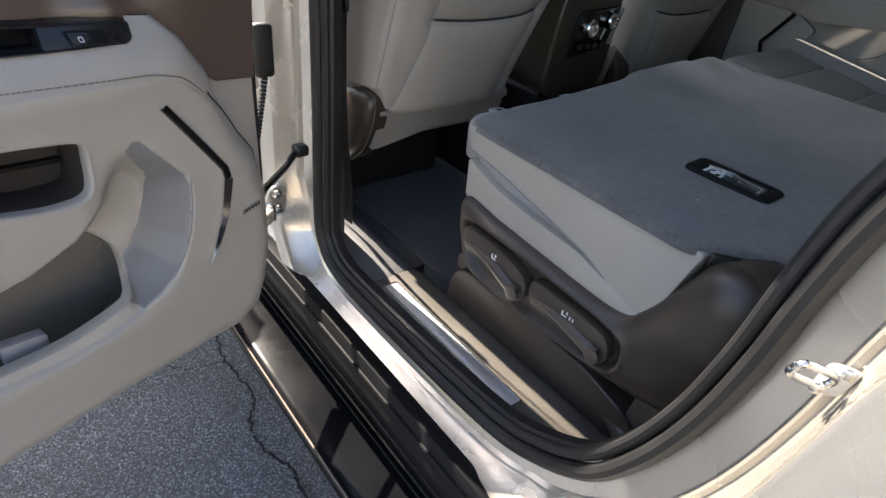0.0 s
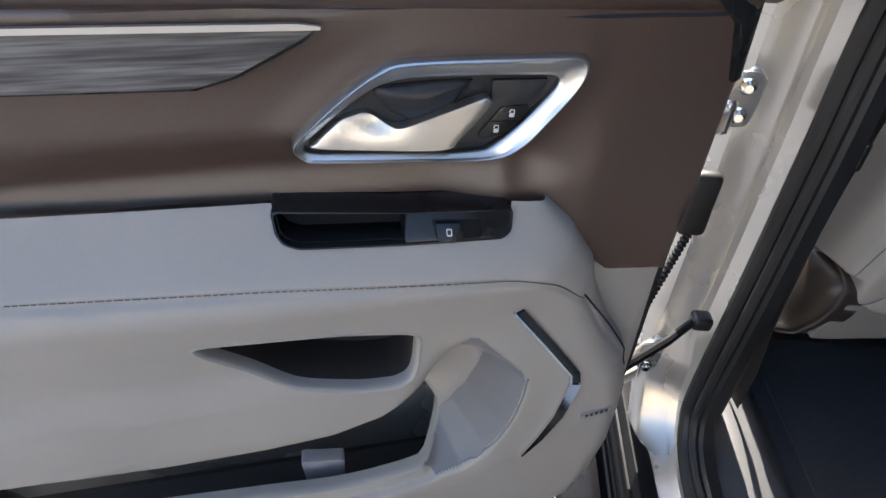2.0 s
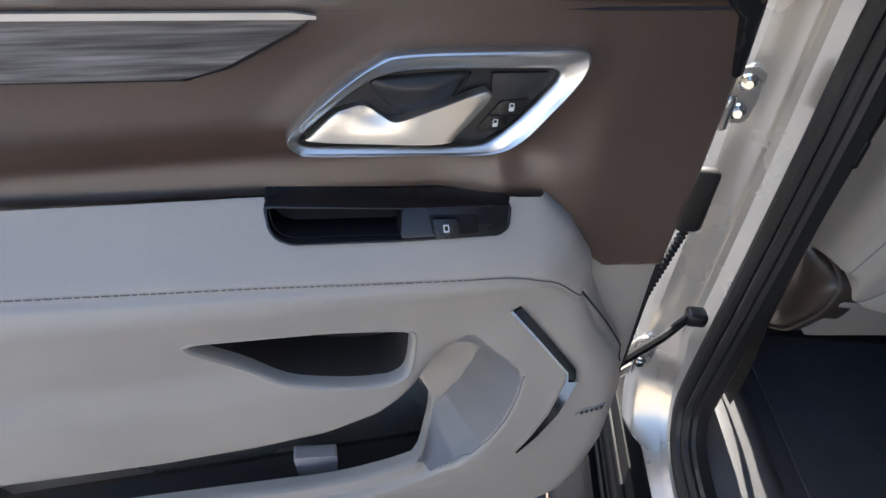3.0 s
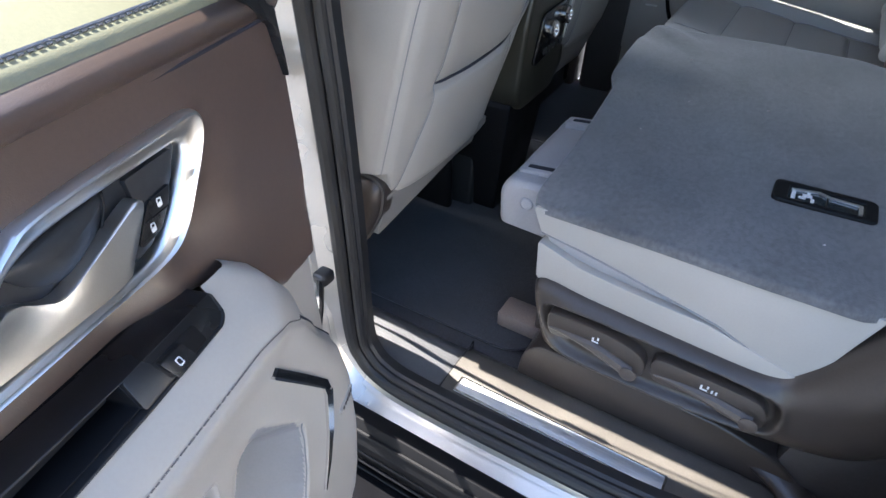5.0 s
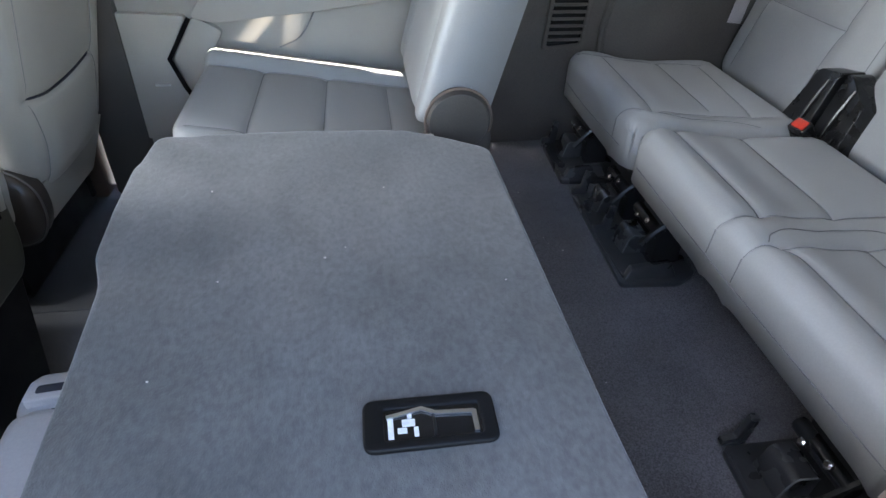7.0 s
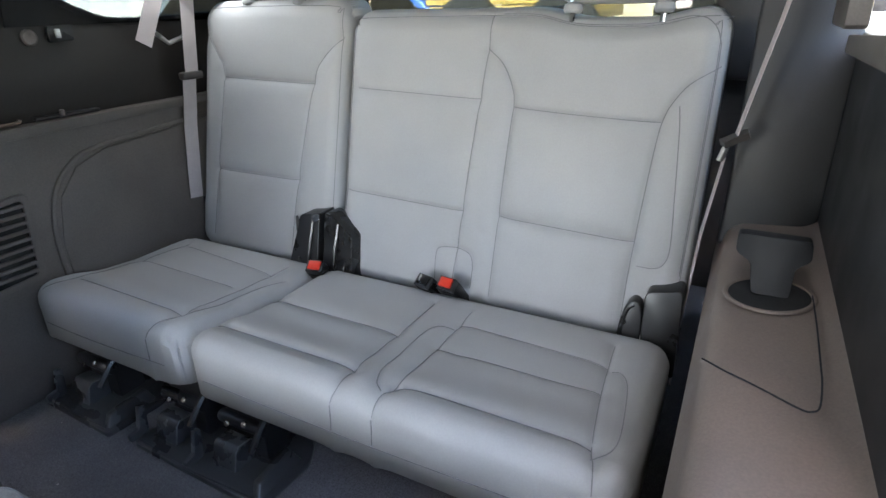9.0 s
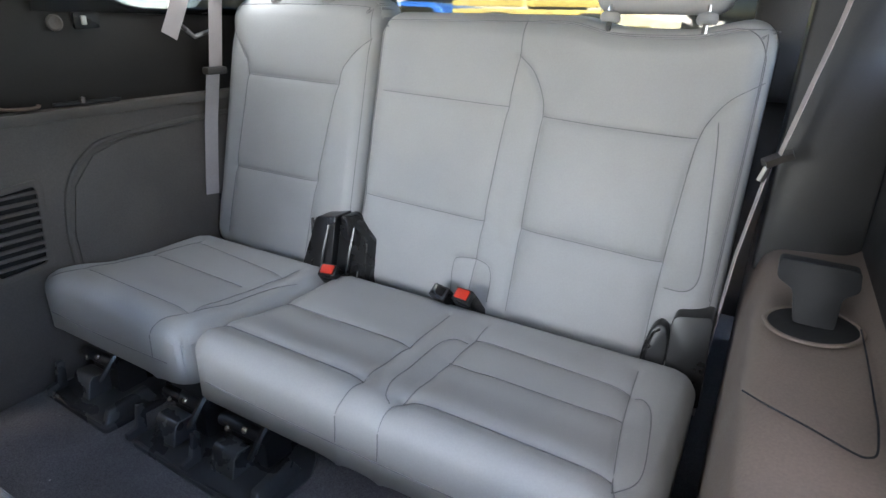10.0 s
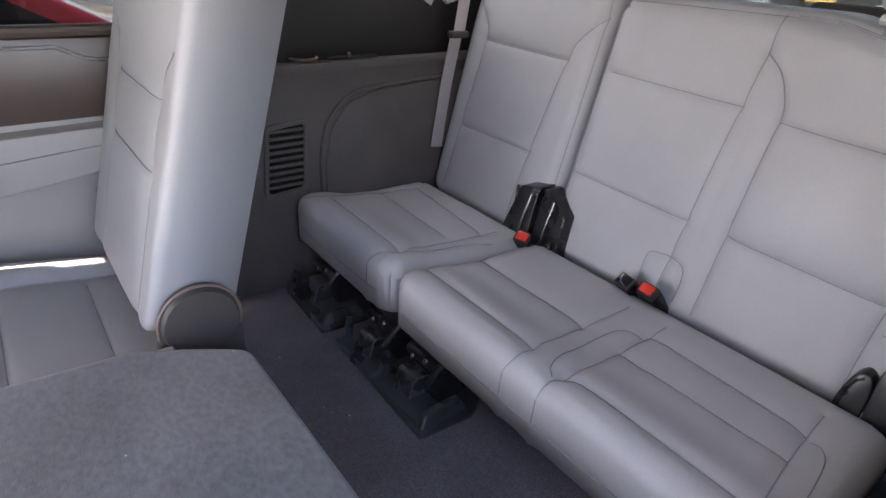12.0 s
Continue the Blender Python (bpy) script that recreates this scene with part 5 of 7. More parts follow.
def console():
    t = thing("centre_console", (0.0, 0.83, 0.62), "dark brown centre console with rear climate knobs", "console")
    face = [(0.735, 0.93), (0.93, 0.93), (0.953, 0.98), (0.95, 1.15), (0.925, 1.26), (0.735, 1.26), (0.71, 1.15), (0.707, 0.98)]
    part("console_body", prism(rounded(face, 0.03, 4), -0.52, 0.085, lambda a, b, h: Vector((h + 0.07 * (b - 1.12), a, b)), 0.012, 3), console_mat, t)
    part("lid", prism(rounded([(0.72, 1.26), (0.94, 1.26), (0.93, 1.31), (0.73, 1.31)], 0.02), -0.50, -0.12, lambda a, b, h: Vector((h, a, b)), 0.012), leather_warm, t, "grey padded console lid")
    tray = part("cup_surround", prism(rounded([(-0.12, 0.735), (0.085, 0.735), (0.085, 0.925), (-0.12, 0.925)], 0.03), 1.258, 1.270, xy(), 0.005), satin, t, "satin silver cup holder surround")
    # flat black discs stand for the shaded depth of the two cups
    for y in (0.785, 0.877):
        part("cup_well", lathe([(0.040, 0.0), (0.040, 0.0012), (0.036, 0.0014), (0.001, 0.0008)], (-0.005, y, 1.2698), (0, 0, 1), 28), matte_black, tray)
    panel = part("control_panel", prism(rounded([(0.755, 1.04), (0.90, 1.06), (0.925, 1.165), (0.775, 1.155)], 0.014), 0.0, 0.008, lambda a, b, h: Vector((0.086 + h + 0.07 * (b - 1.12), a, b)), 0.003), gloss_black, t, "gloss black rear control panel")
    part("bright_edge", strip([(0.098, 0.905, 1.07), (0.103, 0.926, 1.16)], 0.012, 0.004, (0, 1, 0)), satin, panel)
    for y, z in ((0.815, 1.115), (0.895, 1.128)):
        part("knob", lathe([(0.021, 0.0), (0.021, 0.014), (0.018, 0.018), (0.012, 0.018), (0.011, 0.014), (0.001, 0.014)], (0.093, y, z), (1, 0, 0.07), 24), chrome, panel, "chrome rotary knob")
    for i in range(4):
        part("button", box(0.094, 0.099, 0.785 + 0.03 * i, 0.805 + 0.03 * i, 1.062, 1.076, 0.002), black_plastic, panel)
    part("console_foot", prism(rounded([(0.725, 0.62), (0.90, 0.62), (0.945, 0.95), (0.715, 0.95)], 0.02), -0.6, 0.055, lambda a, b, h: Vector((h + 0.10 * (b - 0.95) * (h > 0), a, b)), 0.014, 3), matte_black, t, "black lower end of the console")
    part("console_rim", tube([(0.088, 0.735, 1.259), (0.092, 0.83, 1.263), (0.088, 0.925, 1.259)], 0.0045, 8), satin, t)
    part("tunnel_skirt", prism(rounded([(0.66, 0.62), (1.12, 0.62), (1.09, 0.90), (0.68, 0.90)], 0.03), -0.80, -0.13, lambda a, b, h: Vector((h, a, b)), 0.02, 3), rubber, t, "black carpeted tunnel side ahead of the seats")
    part("tunnel", prism(rounded([(0.70, 0.62), (0.97, 0.62), (0.93, 0.93), (0.74, 0.93)], 0.03), -0.75, -0.04, lambda a, b, h: Vector((h, a, b)), 0.02, 3), rubber, t, "black carpeted tunnel under the console")


console()


# ---- the open rear door ----
DU, DW = Vector((0.285, -0.958, 0)).normalized(), Vector((0.958, 0.285, 0)).normalized()


def dd(u, z, w):
    """From the door's own measures: u out from the hinge, z up, w towards the cabin face."""
    return DU * u + DW * w + Vector((0, 0, z))


def dgrid(U, Z, W):
    return U * DU.x + W * DW.x, U * DU.y + W * DW.y, Z + 0 * U


BEZEL = [(0.5262, 1.3085), (0.520, 1.2970), (0.506, 1.2930), (0.43, 1.288), (0.362, 1.284), (0.334, 1.2945), (0.312, 1.319), (0.293, 1.3435), (0.2875, 1.360), (0.296, 1.3695), (0.33, 1.371), (0.431, 1.3725), (0.457, 1.3655), (0.487, 1.3455), (0.512, 1.324)]
ARM = [(1.02, 1.272), (0.754, 1.26), (0.557, 1.249), (0.40, 1.2485), (0.347, 1.25), (0.309, 1.238), (0.273, 1.205), (0.243, 1.159), (0.236, 1.128), (0.205, 1.06), (0.179, 1.022), (0.163, 0.954), (0.163, 0.85), (0.178, 0.775), (0.20, 0.725), (0.25, 0.697), (0.42, 0.70), (0.645, 0.696), (1.02, 0.70)]
SWITCH_HOLE = [(float(a), float(b)) for a, b in rounded([(0.553, 1.27), (0.551, 1.230), (0.545, 1.2225), (0.533, 1.2185), (0.441, 1.2140), (0.353, 1.2120), (0.344, 1.2165), (0.340, 1.2325), (0.340, 1.27)], 0.004, 4)]
CUP_POINTS = [(0.645, 1.136), (0.598, 1.134), (0.508, 1.129), (0.44, 1.118), (0.43, 1.108), (0.437, 1.045), (0.487, 1.044), (0.558, 1.06), (0.605, 1.096)]
CUP = [(float(a), float(b)) for a, b in spline(rounded(CUP_POINTS, 0.02, 2), 3, True)]
# the map pocket: a bowl that rises to a proud lower lip, under the edge of the pull panel
BOWL_EDGE = [(0.405, 1.112), (0.37, 1.098), (0.316, 1.030), (0.311, 1.012), (0.316, 0.97), (0.327, 0.93), (0.348, 0.890), (0.38, 0.862), (0.421, 0.845), (0.47, 0.836), (0.525, 0.832), (0.601, 0.838), (1.02, 0.86)]
PULL_EDGE = [(1.02, 0.972), (0.92, 0.966), (0.80, 0.958), (0.70, 0.953), (0.60, 0.960), (0.53, 0.974), (0.475, 0.998), (0.44, 1.032), (0.42, 1.072), (0.412, 1.105)]
BOWL = BOWL_EDGE + PULL_EDGE
# the mouth of the pocket between the lip and the pull panel
LINER = [(float(a), float(b)) for a, b in spline([(0.99, 0.968), (0.80, 0.955), (0.70, 0.951), (0.60, 0.956), (0.53, 0.966), (0.475, 0.966), (0.425, 0.948), (0.398, 0.915), (0.402, 0.884), (0.43, 0.864), (0.48, 0.851), (0.535, 0.846), (0.62, 0.851), (0.80, 0.862), (0.99, 0.872)], 4, True)]
# the smooth chevron-shaped wall of the bowl
BOWL_WALL = [(0.378, 1.099), (0.37, 1.0975), (0.316, 1.030), (0.311, 1.012), (0.316, 0.97), (0.327, 0.93), (0.348, 0.890), (0.38, 0.862), (0.412, 0.848), (0.428, 0.868), (0.41, 0.888), (0.384, 0.915), (0.364, 0.95), (0.352, 0.985), (0.346, 1.016), (0.352, 1.034), (0.366, 1.054), (0.388, 1.086)]


def door_lower_surface(U, Z):
    d = -inside(U, Z, ARM)
    edge = np.clip(d, 0, 0.045)
    w = 0.150 + 0.050 * np.sqrt(np.maximum(0, 1 - (1 - edge / 0.045) ** 2))
    # the arm rest slopes up and inwards to the brown panel
    top = np.interp(U, [0.24, 0.36, 0.557, 0.754, 1.02], [1.252, 1.2525, 1.2505, 1.2605, 1.272])
    slope = 0.149 + 0.76 * np.maximum(0, top - Z)
    k = 0.018
    h = np.clip(0.5 + 0.5 * (w - slope) / k, 0, 1)
    w = np.where(Z > 1.10, w + (slope - w) * h - k * h * (1 - h), w)
    w = w + 0.008 * np.exp(-((Z - 1.175) / 0.03) ** 2) * smooth01((U - 0.27) / 0.05)
    w = w - 0.006 * smooth01((1.13 - Z) / 0.05) * smooth01((U - 0.34) / 0.06) * smooth01((Z - 0.82) / 0.03)
    # the pull panel bulges a little below the cup and rolls in at its end
    w = w + 0.010 * smooth01((1.10 - Z) / 0.06) * smooth01((Z - 0.94) / 0.05) * smooth01((U - 0.41) / 0.05)
    r = -inside(U, Z, BOWL)
    low, high = line_dist(U, Z, BOWL_EDGE), line_dist(U, Z, PULL_EDGE)
    deep = 0.006 * smooth01(low / 0.004) + 0.058 * np.clip(low / 0.040, 0, 1) + 0.030 * smooth01((low - 0.045) / 0.06) * smooth01((1.0 - Z) / 0.06)
    deep = deep * (1 - 0.92 * smooth01((U - 0.40) / 0.03) * smooth01((0.905 - Z) / 0.02) * smooth01((0.034 - low) / 0.012))
    crisp = 0.010 + 0.05 * smooth01((0.50 - U) / 0.08)
    fade = smooth01((1.115 - Z) / 0.09)
    w = w - np.where(r > 0, deep * fade * smooth01(high / crisp), 0.0)
    # lower lip of the pocket, proud of the panel
    w = w + np.where(r > 0, 0.0, 0.006 * np.exp(-(low / 0.03) ** 2) * smooth01((0.90 - Z) / 0.05))
    if min(U.shape) > 8:
        w = blurred(w, 2)
    g = line_dist(U, Z, STITCH)
    w = w - 0.0022 * np.exp(-(g / 0.003) ** 2)
    g = line_dist(U, Z, BOWL_EDGE[1:])
    w = w - 0.0028 * np.exp(-(g / 0.0022) ** 2) * fade
    g = line_dist(U, Z, [(0.262, 1.136), (0.23, 1.075), (0.19, 1.02), (0.175, 0.99)])
    w = w - 0.003 * np.exp(-(g / 0.003) ** 2)
    return np.where(d > 0, w, 0.149 + 1.5 * np.maximum(d, -0.02))


STITCH = [(1.02, 1.216), (0.762, 1.200), (0.55, 1.187), (0.40, 1.178), (0.347, 1.175), (0.318, 1.169), (0.298, 1.160), (0.262, 1.128)]


def open_door():
    t = thing("open_rear_door", (0.03, -0.02, 0.62), "open rear door with grey and dark brown trim", "car door")
    # painted shell with a deeper rim at the hinge side and below
    shell = rounded([(0.13, 1.40), (0.135, 0.9), (0.15, 0.72), (0.19, 0.665), (0.30, 0.655), (1.05, 0.655), (1.05, 1.41)], 0.03)
    part("door_shell", prism(shell, 0.0, 0.06, dd, 0.012, 3), paint, t, "champagne painted door shell")
    part("shell_rim", prism([(float(p), float(q)) for p, q in spline([(0.13, 1.40), (0.133, 1.1), (0.135, 0.9), (0.15, 0.74), (0.19, 0.672), (0.30, 0.657), (0.65, 0.656), (1.04, 0.656)], 4)] + [(1.04, 0.70), (0.30, 0.70), (0.215, 0.715), (0.178, 0.77), (0.166, 0.90), (0.166, 1.40)], 0.05, 0.125, dd, 0.006), paint, t)
    part("door_edge_seal", tube([dd(u, z, 0.131) for u, z in [(0.14, 1.42), (0.143, 0.95), (0.155, 0.75), (0.19, 0.682), (0.28, 0.672), (1.04, 0.674)]], 0.007, 8), rubber, t)
    part("lower_edge", tube([dd(u, z, 0.152) for u, z in [(0.178, 0.735), (0.20, 0.708), (0.25, 0.688), (0.45, 0.686), (1.02, 0.686)]], 0.0035, 8), paint, t, "thin painted lower edge")
    part("trim_plate", prism([(0.150, 1.25), (0.152, 1.10), (0.150, 0.95), (0.155, 0.80), (0.185, 0.72), (0.25, 0.692), (1.03, 0.692), (1.03, 0.71), (0.26, 0.71), (0.21, 0.735), (0.185, 0.80), (0.18, 0.95), (0.205, 1.03), (0.245, 1.11), (0.26, 1.20)], 0.10, 0.147, dd, 0.003), leather_warm, t)
    # soft lower panel with arm rest and pockets
    U, Z = np.meshgrid(np.arange(0.150, 0.98, 0.0021), np.arange(0.685, 1.285, 0.0019), indexing="ij")
    U, Z = snapped(U, Z, LINER, 0.0013)
    U, Z = snapped(U, Z, SWITCH_HOLE, 0.0012)
    U, Z = snapped(U, Z, BOWL_WALL, 0.0012)
    foot = np.interp(U, [0.24, 0.275, 0.30, 0.337, 0.438, 0.556, 0.754, 1.02], [1.30, 1.245, 1.233, 1.2362, 1.2402, 1.2488, 1.257, 1.27])
    over = Z > foot + 0.0019
    Z = np.minimum(Z, foot)
    W = door_lower_surface(U, Z)
    sd = inside(U, Z, ARM)
    sc = inside(U, Z, CUP)
    ss = inside(U, Z, SWITCH_HOLE)
    m, n = U.shape
    i = np.arange(m * n).reshape(m, n)
    keep = np.ones((m - 1, n - 1), bool)
    for a, b in ((slice(None, -1), slice(None, -1)), (slice(1, None), slice(1, None)), (slice(1, None), slice(None, -1)), (slice(None, -1), slice(1, None))):
        keep &= (sd[a, b] < 0.010) & (sc[a, b] > -0.0005) & ~over[a, b] & (ss[a, b] > -0.0004)
    faces = np.stack([i[:-1, :-1], i[1:, :-1], i[1:, 1:], i[:-1, 1:]], -1)[keep].reshape(-1, 4)
    X, Y, Z3 = dgrid(U, Z, W)
    co = np.stack([X, Y, Z3], -1).reshape(-1, 3).tolist()
    uc, zc = U.reshape(-1)[faces].mean(1), Z.reshape(-1)[faces].mean(1)
    deep = inside(uc, zc, LINER) < 0.0

    def piece(which):
        me = bpy.data.meshes.new("trim")
        me.from_pydata(co, [], faces[which].tolist())
        bm = bmesh.new()
        bm.from_mesh(me)
        bmesh.ops.delete(bm, geom=[v for v in bm.verts if not v.link_faces], context="VERTS")
        return bm
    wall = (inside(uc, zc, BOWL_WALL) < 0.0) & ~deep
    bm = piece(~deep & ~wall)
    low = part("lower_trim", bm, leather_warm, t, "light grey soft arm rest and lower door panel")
    # the wall's darker grey carries the shade of the bowl
    part("bowl_wall", piece(wall), bowl_wall_mat, low, "smooth satin chevron wall of the pocket bowl, shade put into its grey")

    def surf(u, z, lift=0.0):
        return dd(u, z, float(door_lower_surface(np.array([[u]]), np.array([[z]]))[0, 0]) + lift)

    def turned_in(outline, rows):
        """Rings that follow an opening's edge: (distance outwards, depth) rows."""
        cc = np.array(outline)
        k = len(cc)
        nrm = np.roll(cc, -1, 0) - np.roll(cc, 1, 0)
        nrm = np.stack([nrm[:, 1], -nrm[:, 0]], -1) / np.linalg.norm(nrm, axis=1)[:, None]
        if inside(np.array([cc[0, 0] + nrm[0, 0] * 0.002]), np.array([cc[0, 1] + nrm[0, 1] * 0.002]), outline)[0] < 0:
            nrm = -nrm
        base = np.array([float(door_lower_surface(np.array([[p[0]]]), np.array([[p[1]]]))[0, 0]) for p in cc])
        bm = bmesh.new()
        vs = []
        for off, down in rows:
            q = cc + nrm * off
            vs.append([bm.verts.new(dd(q[j, 0], q[j, 1], base[j] - down)) for j in range(k)])
        for p, q in zip(vs, vs[1:]):
            for j in range(k):
                bm.faces.new((p[j], p[(j + 1) % k], q[(j + 1) % k], q[j]))
        return bm, vs
    # pull cup: a soft rim that turns in, a grey upper wall that rolls away, and a dark slot at its foot
    bm, vs = turned_in(CUP, [(0.0042, 0.0012), (0.0028, -0.0006), (0.001, -0.0009), (-0.0008, 0.0002), (-0.0022, 0.003), (-0.003, 0.008), (-0.0032, 0.016)])
    part("cup_rim", bm, leather_warm, low)
    bm, vs = turned_in(CUP, [(-0.0026, 0.012), (-0.0036, 0.016), (-0.004, 0.05), (-0.004, 0.068)])
    bm.faces.new(vs[-1])
    part("pull_cup", bm, cup_mat, t, "dark lining of the pull cup")
    part("cup_slot", prism([(0.585, 1.092), (0.44, 1.078), (0.44, 1.072), (0.585, 1.086)], 0.128, 0.142, dd, 0.001), pocket_mat, t)
    # map pocket: the lip turns in, and a tub stands behind it
    bm, vs = turned_in(LINER, [(0.0035, 0.0010), (0.0015, -0.0006), (-0.0005, 0.0002), (-0.002, 0.003), (-0.0028, 0.009), (-0.003, 0.018)])
    part("pocket_rim", bm, leather_warm, low)
    tub = bmesh.new()
    shape = [(0.055, 0.975), (0.055, 0.75), (0.062, 0.722), (0.085, 0.712), (0.175, 0.712)]
    rows = [[tub.verts.new(dd(u, z, w)) for w, z in shape] for u in (0.372, 0.6, 1.0)]
    for p, q in zip(rows, rows[1:]):
        for j in range(len(shape) - 1):
            tub.faces.new((p[j], p[j + 1], q[j + 1], q[j]))
    for r in (rows[0], rows[-1]):
        u = r[0].co.dot(DU)
        tub.faces.new(r[:-1] + [tub.verts.new(dd(u, 0.712, 0.118)), tub.verts.new(dd(u, 0.975, 0.108))])
    part("pocket_tub", tub, tub_mat, t, "dark tub of the door pocket")
    # stitches along the arm rest
    line = [(float(a), float(b)) for a, b in spline(STITCH[1:], 16)]
    last = line[0]
    for k in range(1, len(line)):
        a, b = line[k - 1], line[k]
        ln = math.hypot(b[0] - a[0], b[1] - a[1])
        s = 0.0
        while s < ln:
            p, q = s / ln, min(1.0, (s + 0.0035) / ln)
            part("stitch", tube([surf(a[0] + (b[0] - a[0]) * f, a[1] + (b[1] - a[1]) * f + 0.003, 0.0008) for f in (p, q)], 0.0007, 4), thread_mat, low)
            s += 0.0055
    # brown upper panel: full above, drawn in towards the arm rest, raised round the handle
    up = [(0.143, 1.405), (0.146, 1.24), (0.153, 1.124), (0.222, 1.132), (0.255, 1.16), (0.285, 1.20), (0.33, 1.222), (0.56, 1.235), (1.03, 1.25), (1.03, 1.425)]
    U2, Z2 = np.meshgrid(np.arange(0.140, 1.03, 0.005), np.arange(1.115, 1.43, 0.004), indexing="ij")
    U2, Z2, held = trimmed(U2, Z2, up, 0.0075)
    s2 = inside(U2, Z2, up)
    k2 = smooth01((U2 - 0.25) / 0.08)
    k3 = smooth01((U2 - 0.34) / 0.07)
    W2 = 0.1575 - 0.0085 * k2 + 0.010 * k2 * np.exp(-((Z2 - 1.405) / 0.04) ** 2) - (0.012 * k2 + 0.015 * k3) * smooth01((1.322 - Z2) / 0.055) + (0.012 * k2 - 0.003 * k3) * smooth01((1.274 - Z2) / 0.04) - 0.004 * smooth01((0.004 - np.abs(s2)) / 0.004)
    W2 = W2 + 0.005 * np.exp(-(np.maximum(inside(U2, Z2, BEZEL), 0) / 0.016) ** 2)
    mid = [(0.405 + (u - 0.405) * 0.87, 1.328 + (z - 1.328) * 0.76) for u, z in BEZEL]
    W2 = np.where(inside(U2, Z2, mid) < 0, 0.142, W2)
    i2 = np.arange(U2.size).reshape(U2.shape)
    kp = held
    f2 = np.stack([i2[:-1, :-1], i2[1:, :-1], i2[1:, 1:], i2[:-1, 1:]], -1)[kp].reshape(-1, 4)
    me = bpy.data.meshes.new("upper_trim")
    me.from_pydata(np.stack(dgrid(U2, Z2, W2), -1).reshape(-1, 3).tolist(), [], f2.tolist())
    bm = bmesh.new()
    bm.from_mesh(me)
    bmesh.ops.delete(bm, geom=[v for v in bm.verts if not v.link_faces], context="VERTS")
    part("upper_trim", bm, brown, t, "dark brown soft upper door panel")
    part("upper_backing", prism(rounded([(0.145, 1.40), (0.154, 1.127), (0.23, 1.135), (0.30, 1.23), (1.02, 1.26), (1.02, 1.42)], 0.004), 0.08, 0.117, dd, 0.002), brown, t)
    rise = lambda a, b, h: dd(h, b + 0.035 * (h - 0.15), a)
    part("belt_roll", prism(rounded([(0.12, 1.385), (0.158, 1.396), (0.164, 1.404), (0.162, 1.412), (0.15, 1.418), (0.12, 1.415)], 0.004), 0.15, 1.03, rise, 0.003), brown, t, "brown belt-line roll")
    part("belt_top", prism(rounded([(0.05, 1.40), (0.148, 1.405), (0.152, 1.414), (0.146, 1.424), (0.09, 1.441), (0.055, 1.445)], 0.005), 0.155, 1.03, rise, 0.003), belt_tan, t, "olive tan stitched belt-line top")
    for k in range(130):
        u = 0.17 + k * 0.0065
        part("belt_stitch", tube([rise(0.139, 1.4275, u), rise(0.139, 1.4275, u + 0.004)], 0.001, 4), thread_mat, t)
    part("belt_groove", tube([rise(0.1355, 1.4285, 0.16), rise(0.1355, 1.4285, 1.02)], 0.0012, 5), seam_mat, t)
    part("glass_wiper", prism([(0.03, 1.40), (0.056, 1.40), (0.056, 1.452), (0.03, 1.452)], 0.14, 1.03, rise, 0.003), rubber, t)
    part("panel_crease", tube([dd(0.494, 1.4005, 0.1573), dd(0.30, 1.397, 0.1573), dd(0.20, 1.395, 0.1578), dd(0.15, 1.394, 0.1578)], 0.0016, 6), seam_dark, t)
    # wood inlay with its bright edge
    wd = rounded([(0.497, 1.398), (0.51, 1.390), (0.558, 1.367), (0.587, 1.3595), (0.71, 1.3625), (1.02, 1.375), (1.02, 1.408), (0.70, 1.4015)], 0.004)
    part("wood_inlay", prism(wd, 0.148, 0.1658, dd, 0.002), wood, t, "grey open-pore wood inlay")
    part("inlay_gap", prism([(0.494, 1.3975), (0.507, 1.3875), (0.556, 1.3643), (0.586, 1.3568), (0.71, 1.3598), (1.02, 1.3722), (1.02, 1.408), (0.70, 1.4008)], 0.146, 0.1628, dd, 0.001), black_plastic, t)
    part("inlay_edge", strip([dd(u, z, 0.1668) for u, z in [(0.494, 1.399), (0.51, 1.4005), (0.70, 1.4045), (1.02, 1.412)]], [0.0022, 0.0046, 0.0042, 0.004], 0.005, (0, 0, 1)), satin, t, "bright strip above the inlay")
    # handle
    outer = BEZEL
    inner = [(0.5165, 1.3065), (0.5095, 1.3005), (0.488, 1.2985), (0.425, 1.2940), (0.378, 1.2912), (0.3615, 1.2955), (0.3415, 1.3115), (0.3235, 1.330), (0.3115, 1.3460), (0.3160, 1.3525), (0.335, 1.3540), (0.4135, 1.3568), (0.4466, 1.3545), (0.4670, 1.3460), (0.4960, 1.3250)]
    so, si = ([(float(a), float(b)) for a, b in spline(pp, 4, True)] for pp in (outer, inner))
    hh = lambda u, z, w: dd(u, z, w)

    def rolled_frame(o, i):
        """The surround: a round outer lip, then a face that slopes in to the bowl."""
        bm = bmesh.new()
        rows = [[bm.verts.new(hh(a + (c - a) * k, b + (d - b) * k, h)) for (a, b), (c, d) in zip(o, i)] for k, h in ((0.0, 0.142), (0.0, 0.1600), (0.03, 0.1640), (0.09, 0.1672), (0.17, 0.1682), (0.26, 0.1672), (0.34, 0.1655), (0.75, 0.1635), (0.90, 0.1622), (0.98, 0.1600), (1.0, 0.1570), (1.0, 0.148))]
        for p, q in zip(rows, rows[1:]):
            for j in range(len(o)):
                bm.faces.new((p[j], p[(j + 1) % len(o)], q[(j + 1) % len(o)], q[j]))
        return bm
    bz = part("handle_bezel", rolled_frame(so, si), satin, t, "satin chrome handle surround")
